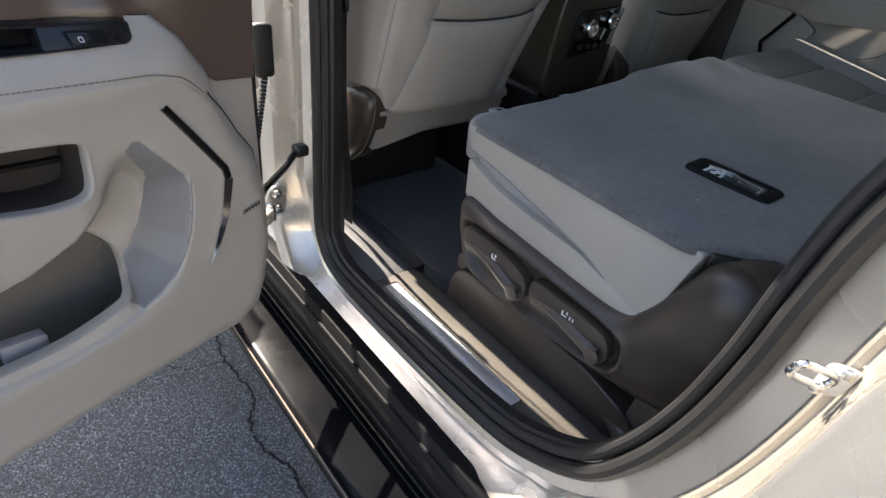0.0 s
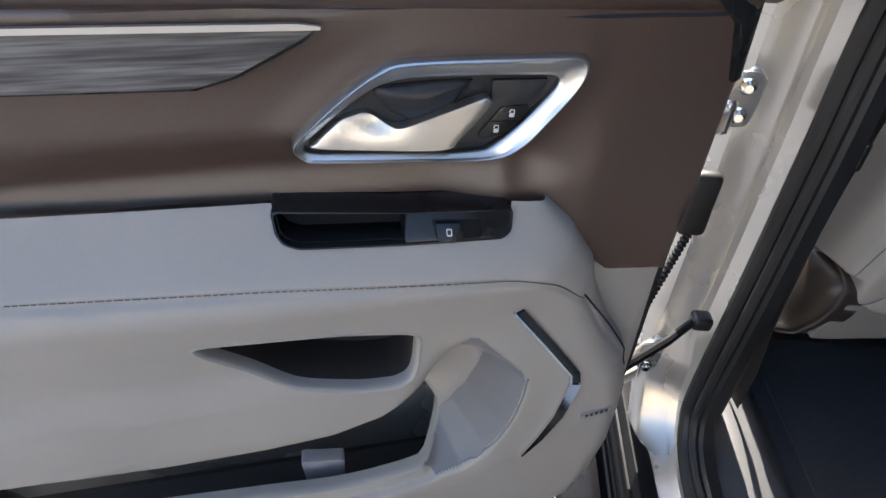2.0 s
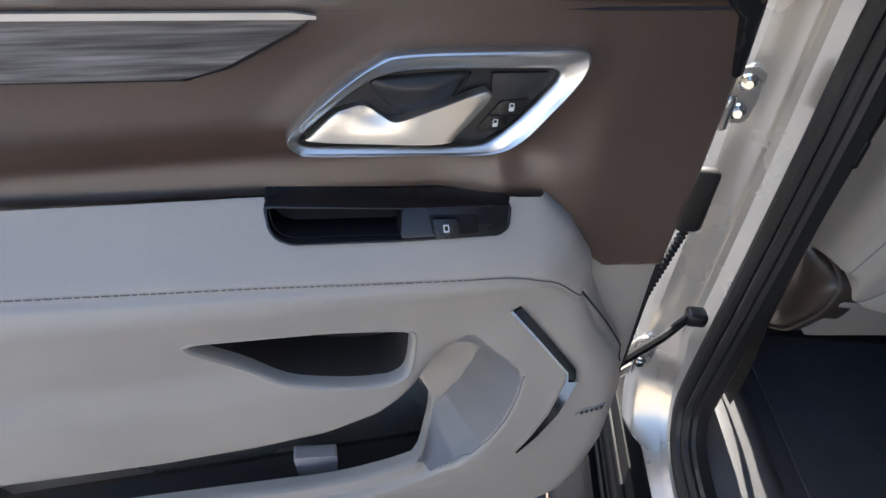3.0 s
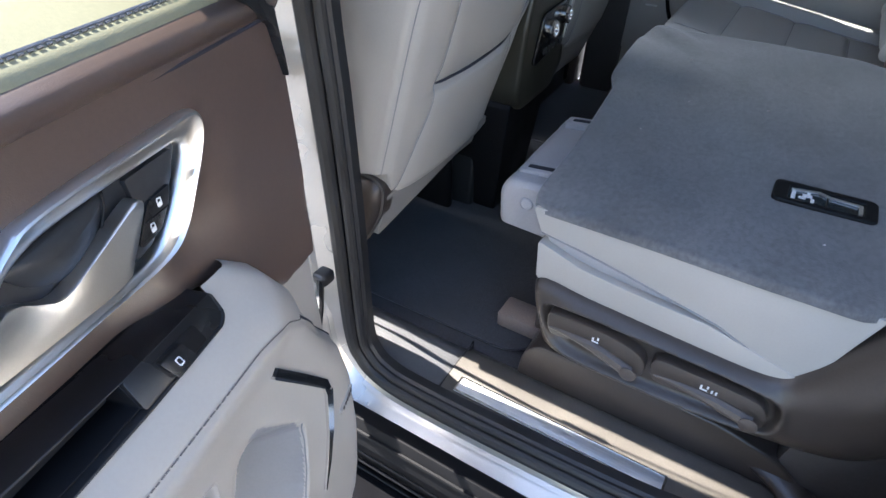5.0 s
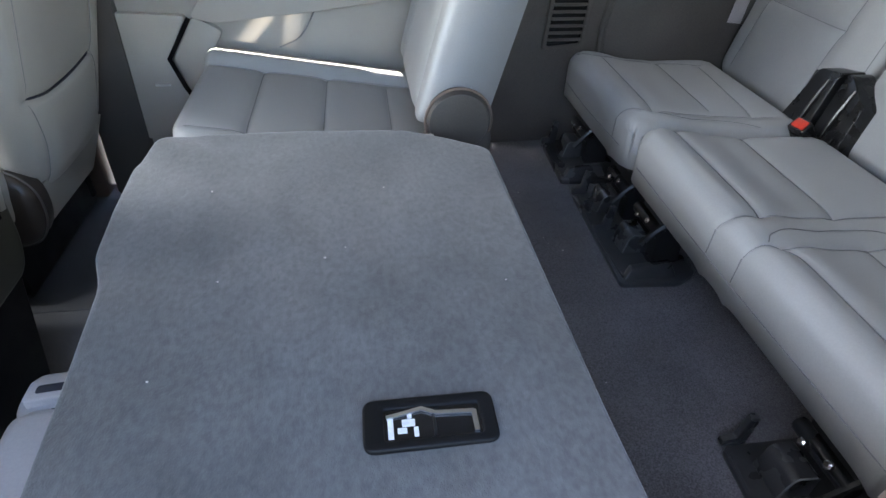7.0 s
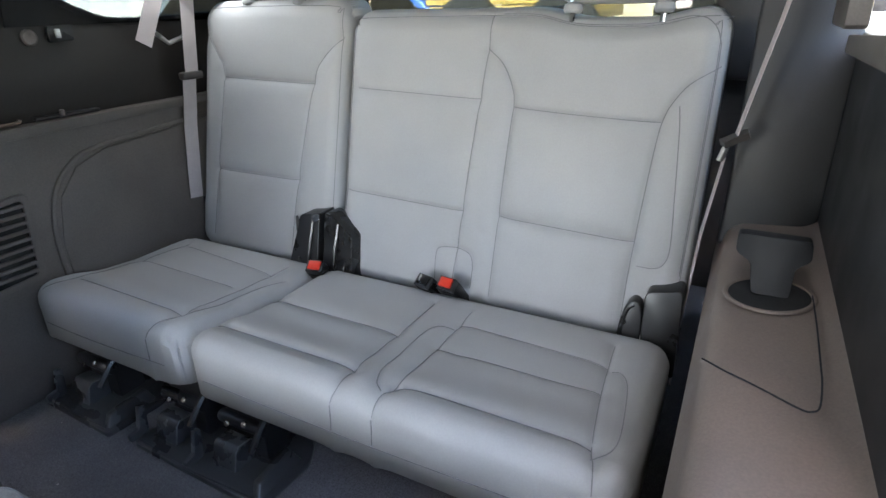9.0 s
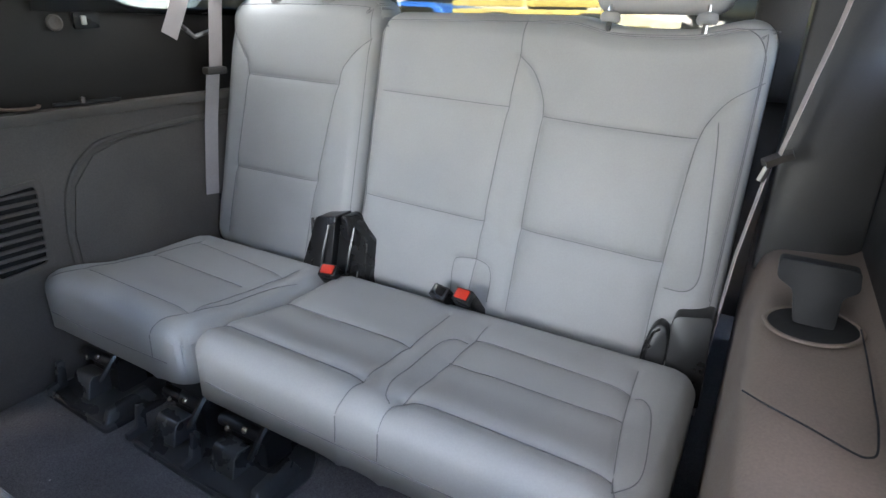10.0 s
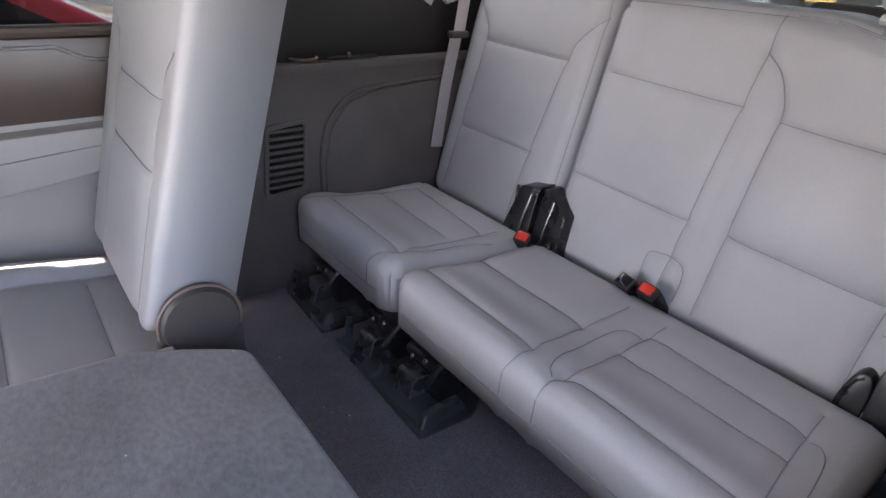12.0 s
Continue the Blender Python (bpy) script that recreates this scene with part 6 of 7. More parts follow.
    part("handle_bowl", prism(si, 0.1505, 0.1532, hh, 0.0), bowl_mat, bz, "dark blue-black handle bowl")
    # the bowl's back plate bulges; the lever is scooped at its root and rises to a point
    bp = [(float(a), float(b)) for a, b in spline([(0.459, 1.3475), (0.4412, 1.351), (0.384, 1.352), (0.3862, 1.344), (0.3989, 1.328), (0.4231, 1.319), (0.4444, 1.3265), (0.4544, 1.337)], 4, True)]
    part("bowl_panel", dome(bp, ((1.0, 0.1530), (0.97, 0.155), (0.8, 0.1575), (0.5, 0.160), (0.2, 0.161)), hh), bowl_mat, bz)
    part("bowl_line", tube([hh(u, z, 0.1575) for u, z in spline([(0.385, 1.3535), (0.387, 1.344), (0.3985, 1.3285)], 5)], 0.0009, 5), matte_black, bz)
    lv = [(0.5085, 1.3065), (0.5065, 1.3115), (0.4885, 1.3270), (0.4797, 1.3300), (0.4690, 1.3318), (0.4610, 1.3290), (0.4530, 1.3230), (0.4405, 1.3185), (0.4139, 1.3275), (0.3771, 1.3395), (0.3690, 1.3395), (0.3690, 1.3330), (0.3915, 1.3075), (0.4050, 1.2985), (0.4594, 1.3015)]
    lvs = [(float(a), float(b)) for a, b in spline(lv, 4, True)]
    # rising face: high along the foot and at the tip, hollow at the root
    def lever_face(u, z):
        scoop = 0.0075 * math.exp(-((u - 0.458) / 0.024) ** 2 - ((z - 1.329) / 0.014) ** 2)
        return 0.1655 + 0.05 * (1.335 - z) + 0.004 * (0.51 - u) / 0.14 - scoop
    bm = bmesh.new()
    cu2, cz2 = 0.4375, 1.3085
    lev = []
    for k, h in ((1.0, -0.012), (1.0, -0.0022), (0.985, -0.0006), (0.955, 0.0), (0.8, 0.0), (0.6, 0.0), (0.4, 0.0), (0.2, 0.0)):
        row = []
        for u, z in lvs:
            a, b = cu2 + (u - cu2) * k, cz2 + (z - cz2) * k
            row.append(bm.verts.new(hh(a, b, lever_face(a, b) + h)))
        lev.append(row)
    for p, q in zip(lev, lev[1:]):
        for j in range(len(lvs)):
            bm.faces.new((p[j], p[(j + 1) % len(lvs)], q[(j + 1) % len(lvs)], q[j]))
    bm.faces.new(lev[-1])
    part("lever", bm, satin, bz, "satin chrome door lever")
    part("lever_gap", tube([hh(u, z, 0.1545) for u, z in [(0.366, 1.337), (0.389, 1.3065), (0.402, 1.2965), (0.42, 1.2965)]], 0.0012, 5), matte_black, bz)
    part("button_plate", prism(rounded([(0.3655, 1.3505), (0.3175, 1.349), (0.326, 1.331), (0.3435, 1.3135), (0.3635, 1.2965), (0.393, 1.2968), (0.380, 1.310), (0.3645, 1.334)], 0.003), 0.152, 0.1575, hh, 0.0012), bowl_mat, bz)
    lk = part("lock_button_pad", prism(rounded([(0.3755, 1.3050), (0.3567, 1.3283), (0.3325, 1.3290), (0.3374, 1.3190), (0.3529, 1.3035), (0.3735, 1.3013)], 0.0025), 0.156, 0.1600, hh, 0.001), black_plastic, bz)
    for u, z in ((0.3475, 1.3215), (0.3600, 1.3085)):
        part("lock_icon", prism(rounded([(u - 0.0022, z - 0.0022), (u + 0.0022, z - 0.0022), (u + 0.0022, z + 0.0012), (u - 0.0022, z + 0.0012)], 0.0008), 0.1599, 0.1606, hh, 0.0001), white_ink, lk)
        part("lock_icon", tube([hh(u - 0.002, z + 0.001, 0.1603), hh(u - 0.0018, z + 0.004, 0.1603), hh(u + 0.0012, z + 0.0044, 0.1603), hh(u + 0.002, z + 0.002, 0.1603)], 0.0006, 4), white_ink, lk)
    part("button_split", tube([hh(0.3655, 1.3165, 0.1602), hh(0.3405, 1.3155, 0.1602)], 0.0007, 4), matte_black, lk)
    # window switch panel on the arm rest
    tilt = lambda u, z, h: dd(u, z - 0.004, 0.1525 + 0.74 * (1.2575 - z) + h)
    border = [(0.5535, 1.2505), (0.5515, 1.234), (0.5455, 1.2262), (0.533, 1.2220), (0.441, 1.2175), (0.353, 1.2155), (0.3435, 1.2202), (0.3395, 1.2365), (0.438, 1.2410)]
    well = [(0.5505, 1.2495), (0.5485, 1.2350), (0.5430, 1.2285), (0.532, 1.2245), (0.4415, 1.2200), (0.4395, 1.2205), (0.4370, 1.2390), (0.4380, 1.2400), (0.45, 1.2415)]
    deck = [(0.4415, 1.2195), (0.352, 1.2172), (0.3452, 1.2212), (0.341, 1.2362), (0.4375, 1.2400)]
    sp = part("switch_panel", prism(rounded(border, 0.004), -0.034, -0.030, tilt, 0.0), matte_black, t, "black window switch recess in the arm rest")
    part("recess_rim", ring(rounded(border, 0.004), rounded([(0.445 + (a - 0.445) * 0.978, 1.2325 + (b - 1.2325) * 0.90) for a, b in border], 0.004), -0.032, 0.0012, tilt, 0.0006), black_plastic, sp)
    part("tray", ring(rounded(well, 0.003), rounded([(0.494 + (a - 0.494) * 0.97, 1.232 + (b - 1.232) * 0.93) for a, b in well], 0.003), -0.031, -0.004, tilt, 0.0006), matte_black, sp)
    part("panel_end", prism(rounded(deck, 0.003), -0.031, 0.0005, tilt, 0.0014), black_plastic, sp)
    part("switch_well", prism(rounded([(0.4155, 1.2345), (0.371, 1.2315), (0.372, 1.2185), (0.413, 1.2200)], 0.002), 0.0, 0.0012, tilt, 0.0004), matte_black, sp)
    part("window_switch", prism(rounded([(0.413, 1.2335), (0.390, 1.2318), (0.389, 1.2190), (0.411, 1.2195)], 0.002), 0.0, 0.0055, tilt, 0.002, 3), black_plastic, sp, "black window switch with white mark")
    part("switch_mark", ring(rounded([(0.404, 1.2290), (0.399, 1.2288), (0.399, 1.2235), (0.404, 1.2237)], 0.001), rounded([(0.4032, 1.2282), (0.3998, 1.2280), (0.3998, 1.2243), (0.4032, 1.2245)], 0.001), 0.0050, 0.0058, tilt, 0.0), white_ink, sp)
    # bright V-shaped blade on the speaker side
    vv = [(0.333, 1.133), (0.293, 1.076), (0.256, 1.022), (0.2535, 1.006), (0.266, 0.948), (0.284, 0.907), (0.3035, 0.875)]
    part("v_blade", strip([surf(u, z, 0.0015) for u, z in vv[:4]], [0.010, 0.011, 0.011, 0.012], 0.004, DU), gloss_black, low, "gloss black blade")
    part("v_edge", strip([surf(u + 0.006, z + 0.001, 0.003) for u, z in vv[:4]], 0.0026, 0.004, DU), chrome, low, "chrome V-shaped accent")
    part("v_edge", strip([surf(u, z, 0.003) for u, z in vv[3:]], [0.015, 0.013, 0.009, 0.003], 0.004, DU), chrome, low, "chrome V-shaped accent")
    part("panel_joint", tube([surf(u, z, 0.0006) for u, z in spline([(0.261, 1.134), (0.225, 1.084), (0.187, 1.026), (0.177, 1.004), (0.174, 0.985)], 5)], 0.0013, 5), seam_dark, low)
    part("bowl_joint", tube([surf(float(u), float(z), 0.0004) for u, z in spline([(0.3105, 1.022), (0.313, 0.985), (0.325, 0.935), (0.347, 0.893), (0.378, 0.864)], 6)], 0.0009, 5), seam_mat, low)
    # small plate on the speaker area, lettering shown as bars
    bd = part("speaker_badge", prism([(0.234, 0.9415), (0.197, 0.948), (0.197, 0.9405), (0.234, 0.934)], 0.0, 0.003, lambda a, b, h: surf(a, b, h), 0.0), satin, low, "small metal badge with dark bars")
    for k in range(5):
        u = 0.229 - 0.0062 * k
        part("badge_bar", prism([(u, 0.9392 - (u - 0.234) * 0.176), (u - 0.0035, 0.9398 - (u - 0.234) * 0.176), (u - 0.0035, 0.936 - (u - 0.234) * 0.176), (u, 0.9355 - (u - 0.234) * 0.176)], 0.0, 0.0038, lambda a, b, h: surf(a, b, h), 0.0), dark_plastic, bd)
    part("pocket_divider", prism(rounded([(0.572, 0.715), (0.534, 0.715), (0.524, 0.852), (0.578, 0.862)], 0.005), 0.138, 0.156, dd, 0.004), leather_dark, t, "grey divider in the door pocket")
    # window frame and glass
    fr = [(0.13, 1.42), (0.135, 1.60), (0.17, 1.76), (0.30, 1.82), (0.70, 1.83), (0.93, 1.78), (1.03, 1.60), (1.04, 1.43)]
    part("window_frame", tube([dd(u, z, 0.085 - tumble(z)) for u, z in spline(fr, 5)], 0.024, 10), black_plastic, t, "black door window frame")
    bm = bmesh.new()
    loop = [bm.verts.new(dd(u, z, 0.08 - tumble(z))) for u, z in fr]
    bm.faces.new(loop)
    part("window_glass", bm, door_privacy, t, "deep tinted door glass")
    part("frame_foot", prism([(0.142, 1.338), (0.154, 1.338), (0.167, 1.388), (0.191, 1.407), (0.222, 1.44), (0.225, 1.58), (0.145, 1.59), (0.142, 1.42)], 0.105, 0.157, lambda u, z, w: dd(u, z, w + (min(0.010, 0.6 * max(0.0, u - 0.142)) if w > 0.12 else 0.0) - 0.6 * tumble(z)), 0.002), black_plastic, t, "black foot of the window frame")
    part("corner_cover", prism(rounded([(0.128, 1.42), (0.20, 1.425), (0.175, 1.52), (0.135, 1.56)], 0.01), 0.09, 0.125, dd, 0.006), black_plastic, t)
    return t


rear_door = open_door()


def hinge(z, door):
    leaf = part("hinge", prism(rounded([(-0.012, z - 0.03), (0.012, z - 0.03), (0.016, z + 0.02), (0.0, z + 0.034), (-0.014, z + 0.02)], 0.008), 0.004, 0.016, yz(), 0.005, 3), paint, door, "painted door hinge with bright bolts")
    part("hinge_plate", prism(rounded([(-0.034, z - 0.040), (0.006, z - 0.040), (0.012, z - 0.005), (0.008, z + 0.030), (-0.022, z + 0.030), (-0.036, z + 0.002)], 0.010), 0.016, 0.024, yz(), 0.003, 3), paint, leaf, "painted hinge plate")
    part("knuckle", lathe([(0.007, -0.022), (0.010, -0.019), (0.010, 0.019), (0.007, 0.022)], (0.03, -0.026, z - 0.022), (0, 0, 1), 16), chrome, leaf)
    part("arm", prism(rounded([(0.02, -0.045), (0.045, -0.025), (0.11, -0.115), (0.09, -0.13)], 0.008), z - 0.036, z - 0.008, xy(), 0.006), paint, leaf)
    for dz in (0.014, -0.022):
        part("bolt", lathe([(0.0105, 0.0), (0.0105, 0.004), (0.0075, 0.005), (0.0075, 0.011), (0.005, 0.013)], (0.024, -0.010, z + dz), (1, -0.2, 0), 12), chrome, leaf)


for z in (1.256, 0.80):
    hinge(z, rear_door)


def check_strap():
    t = thing("door_check_strap", (0.056, 0.043, 0.90), "black door check strap between pillar and door", "check strap")
    part("arm", tube([(0.05, 0.028, 0.916), (0.09, -0.02, 0.905), (0.135, -0.085, 0.893)], 0.0065, 8, flat=1.3), black_plastic, t)
    part("bracket", box(0.040, 0.068, 0.018, 0.048, 0.906, 0.930, 0.007, 3), black_plastic, t)
    c = thing("wiring_boot", (0.05, -0.02, 1.02), "black ribbed wiring boot between pillar and door", "wiring boot")
    part("plug", box(0.034, 0.056, -0.045, -0.008, 1.07, 1.165, 0.009, 3), rubber, c)
    for k in range(21):
        z = 1.068 - 0.006 * k
        part("rib", lathe([(0.005, -0.003), (0.0068, 0.0), (0.005, 0.003)], (0.048 + 0.0024 * k, -0.028 - 0.0024 * k, z), (0.2, -0.3, -1), 12), rubber, c)


check_strap()


def striker():
    t = thing("door_striker", (0.99, 0.03, 1.11), "bright steel door striker loop on the painted jamb", "striker")
    part("base_plate", prism(rounded([(0.984, 1.086), (1.006, 1.094), (1.012, 1.128), (0.988, 1.122)], 0.008), 0.0, 0.004, xz(0.05, -1), 0.002), steel, t)
    c, d1, d2 = Vector((0.985, 0.028, 1.114)), Vector((-0.62, -0.70, 0.35)), Vector((0.38, 0.0, 0.92))
    ring_pts = rounded([(-0.019, -0.0095), (0.019, -0.0095), (0.019, 0.0095), (-0.019, 0.0095)], 0.009, 4)
    part("loop", tube([tuple(c + d1 * a + d2 * b) for a, b in ring_pts], 0.0036, 10, True), chrome, t)
    for x, z in ((0.990, 1.094), (1.004, 1.121)):
        part("screw", lathe([(0.005, 0.0), (0.005, 0.003), (0.003, 0.004)], (x, 0.045, z), (0, -1, 0), 12), chrome, t)


striker()


# ---- the far side of the cabin ----
def far_wall():
    y = 1.72
    d = thing("far_rear_door", (0.5, 1.74, 0.62), "closed far rear door with grey lower and dark brown upper trim", "car door")
    part("door_panel", prism(rounded([(0.0, 0.62), (0.02, 1.15), (0.02, 1.30), (1.02, 1.32), (0.98, 1.1), (0.93, 0.9), (0.85, 0.68), (0.80, 0.62)], 0.02), 0.0, 0.03, xz(y), 0.006), leather_warm, d, "light grey door panel")
    part("upper_trim", prism(rounded([(0.02, 1.285), (1.0, 1.30), (1.04, 1.46), (0.02, 1.46)], 0.01), -0.005, 0.03, xz(y), 0.006), brown, d, "dark brown upper trim")
    part("belt_roll", tube([(0.02, y + 0.005, 1.465), (1.04, y + 0.005, 1.475)], 0.014, 10), brown, d)
    part("arm_rest", prism(rounded([(0.23, 1.145), (0.30, 1.235), (0.36, 1.272), (0.62, 1.28), (0.98, 1.292), (0.97, 1.235), (0.80, 1.19), (0.55, 1.155), (0.29, 1.13)], 0.02, 4), -0.055, 0.01, xz(y), 0.018, 4), leather_warm, d, "light grey arm rest")
    part("arm_seam", tube([(0.30, y - 0.052, 1.20), (0.55, y - 0.056, 1.225), (0.95, y - 0.056, 1.26)], 0.0013, 5), seam_mat, d)
    part("bright_strip", tube([(0.55, y - 0.008, 1.441), (0.78, y - 0.008, 1.444), (0.83, y - 0.008, 1.42), (1.0, y - 0.008, 1.40)], 0.004, 8), satin, d, "bright trim strip")
    vpts = [(0.23, 1.14), (0.16, 1.03), (0.185, 0.94), (0.20, 0.90), (0.26, 0.86), (0.27, 0.92), (0.24, 1.0), (0.30, 1.10)]
    part("speaker_panel", prism(rounded([(0.03, 1.15), (0.215, 1.14), (0.145, 1.03), (0.195, 0.90), (0.14, 0.80), (0.03, 0.80)], 0.015), -0.022, 0.01, xz(y), 0.008), leather_warm, d)
    part("v_blade", strip([(0.222, y - 0.024, 1.135), (0.15, y - 0.024, 1.03), (0.175, y - 0.024, 0.95), (0.20, y - 0.024, 0.90)], 0.012, 0.006, (1, 0, 0)), gloss_black, d)
    part("pocket_panel", prism(rounded(vpts, 0.015), -0.02, 0.01, xz(y), 0.008), leather_warm, d)
    part("badge", box(0.095, 0.135, y - 0.026, y - 0.02, 0.957, 0.962, 0.0008, 1), satin, d)
    part("pull_seam", tube([tuple(p) for p in spline([(0.44, y - 0.004, 1.05), (0.50, y - 0.006, 1.08), (0.55, y - 0.01, 1.155)], 5)], 0.002, 5), seam_mat, d)
    bm = box(0.05, 1.05, y + 0.04, y + 0.045, 1.46, 1.83, 0)
    for v in bm.verts:
        v.co.y -= tumble(v.co.z)
    part("window_glass", bm, privacy, d, "deep tinted door glass")
    part("outer_skin", prism([(-0.02, 0.5), (-0.02, 1.42), (1.06, 1.42), (1.02, 0.75), (0.9, 0.5)], 0.28, 0.31, xz(y), 0.006), paint, d)


far_wall()


def far_quarter():
    y = 1.725
    t = thing("far_quarter_trim", (1.7, 1.74, 0.73), "dark grained plastic quarter trim with vent, arm ledge and bin", "quarter trim")
    part("lower_panel", prism(rounded([(1.0, 0.62), (1.04, 1.02), (1.09, 1.25), (1.12, 1.365), (2.6, 1.375), (2.6, 0.62)], 0.02), 0.0, 0.08, xz(y), 0.012, 3), quarter_dark, t)
    part("ledge", prism(rounded([(1.10, 1.352), (2.3, 1.372), (2.3, 1.388), (1.11, 1.378)], 0.006), -0.012, 0.10, xz(y), 0.006), quarter_dark, t)
    part("upper_panel", prism([(1.12, 1.37), (2.6, 1.37), (2.6, 1.62)] + [(float(a), float(b)) for a, b in spline([(2.1, 1.605), (1.892, 1.596), (1.674, 1.588), (1.578, 1.612), (1.495, 1.66), (1.43, 1.74), (1.40, 1.83)], 4)] + [(1.08, 1.83), (1.06, 1.6)], 0.03, 0.06, xz(y), 0.006), quarter_upper, t)
    part("window_gasket", tube([(float(a), y + 0.03, float(b)) for a, b in spline([(2.1, 1.607), (1.892, 1.598), (1.674, 1.590), (1.578, 1.614), (1.495, 1.662), (1.43, 1.742), (1.40, 1.83)], 5)], 0.008, 8), rubber, t)
    # framed recess below the ledge
    rec = [(1.365, 0.95), (1.362, 1.10), (1.385, 1.21), (1.44, 1.275), (1.52, 1.302), (1.80, 1.322), (2.0, 1.33)]
    part("recess_rim", tube([(float(a), y - 0.001, float(b)) for a, b in spline(rec, 6)], 0.007, 8), quarter_dark, t)
    part("recess_panel", prism([(1.376, 0.75)] + [(a + 0.012, b - 0.008) for a, b in rec] + [(2.0, 0.75)], -0.004, 0.004, xz(y), 0.002), quarter_dark, t)
    # vent
    v = part("vent_frame", ring(rounded([(1.185, 1.02), (1.315, 1.03), (1.328, 1.238), (1.20, 1.228)], 0.02), rounded([(1.198, 1.035), (1.30, 1.043), (1.312, 1.224), (1.212, 1.214)], 0.012), -0.008, 0.006, xz(y), 0.004), quarter_dark, t)
    part("vent_back", prism([(1.19, 1.03), (1.31, 1.04), (1.32, 1.23), (1.205, 1.22)], -0.001, 0.001, xz(y), 0.0), gloss_black, v)
    for k in range(9):
        z = 1.05 + k * 0.0195
        part("slat", box(1.20 + 0.0011 * k, 1.303 + 0.0011 * k, y - 0.008, y + 0.006, z, z + 0.008, 0.0025), quarter_dark, v)
    # cup holder and tray in the ledge
    c = part("cup_rim", lathe([(0.038, 0.0), (0.041, 0.005), (0.036, 0.007), (0.034, 0.002), (0.001, 0.0)], (1.335, y + 0.03, 1.386), (0, 0, 1), 24), tan_plastic, t, "tan cup holder rim")
    part("ledge_tray", prism(rounded([(1.40, y + 0.01), (1.56, y + 0.01), (1.55, y + 0.06), (1.41, y + 0.06)], 0.012), 1.383, 1.391, xy(), 0.003), black_plastic, t)
    part("ledge_screw", lathe([(0.006, 0), (0.006, 0.012), (0.003, 0.014)], (1.462, y + 0.01, 1.388), (0, 0, 1), 10), quarter_dark, t)
    # switch, coat hook, socket
    s = part("switch_plate", prism(rounded([(1.485, 1.548), (1.545, 1.552), (1.545, 1.588), (1.485, 1.584)], 0.006), 0.020, 0.032, xz(y), 0.003), black_plastic, t)
    part("switch", box(1.50, 1.512, y + 0.016, y + 0.022, 1.558, 1.578, 0.002), satin, s)
    part("socket", lathe([(0.018, 0.0), (0.018, -0.006), (0.014, -0.008), (0.001, -0.004)], (1.445, y + 0.031, 1.562), (0, 1, 0), 20), quarter_dark, t)
    part("hook", tube([(1.765, y + 0.02, 1.555), (1.76, y - 0.005, 1.545), (1.78, y - 0.005, 1.53), (1.85, y - 0.002, 1.548)], 0.006, 8), satin, t)
    bm = box(1.40, 2.3, y + 0.05, y + 0.055, 1.585, 1.83, 0)
    for w in bm.verts:
        w.co.y -= tumble(w.co.z) * 0.5
    part("quarter_glass", bm, privacy, t, "tinted quarter window")
    part("outer_skin", prism([(1.0, 0.5), (1.06, 1.42), (2.75, 1.42), (2.75, 0.5)], 0.27, 0.31, xz(y), 0.006), paint, t)


far_quarter()


def belt(name, pts, across, label, wide=0.047):
    t = thing(name, tuple(pts[-1]), label, "seat belt", "seat belts")
    part("webbing", strip([tuple(p) for p in spline(pts, 5)], wide, 0.0014, across), belt_mat, t)
    return t


b = belt("seat_belt", [(1.80, 1.715, 1.73), (1.762, 1.713, 1.655), (1.728, 1.712, 1.59), (1.698, 1.712, 1.533)], (1, 0, 0.45), "grey seat belt hanging down the far quarter trim")
b = belt("seat_belt", [(1.868, 1.705, 1.73), (1.854, 1.705, 1.656), (1.838, 1.705, 1.55), (1.823, 1.705, 1.442)], (1, 0.1, 0.15), "grey seat belt beside the far third-row backrest")
part("guide", box(1.785, 1.852, 1.69, 1.716, 1.432, 1.452, 0.005), dark_plastic, b)
part("lower_webbing", strip([(1.815, 1.708, 1.435), (1.792, 1.712, 1.30), (1.774, 1.715, 1.15), (1.768, 1.715, 1.095)], 0.044, 0.0016, (1, 0, 0.2)), belt_mat, b)
part("tongue", tube([(1.80, 1.715, 1.09), (1.79, 1.71, 1.0)], 0.008, 8), black_plastic, b)


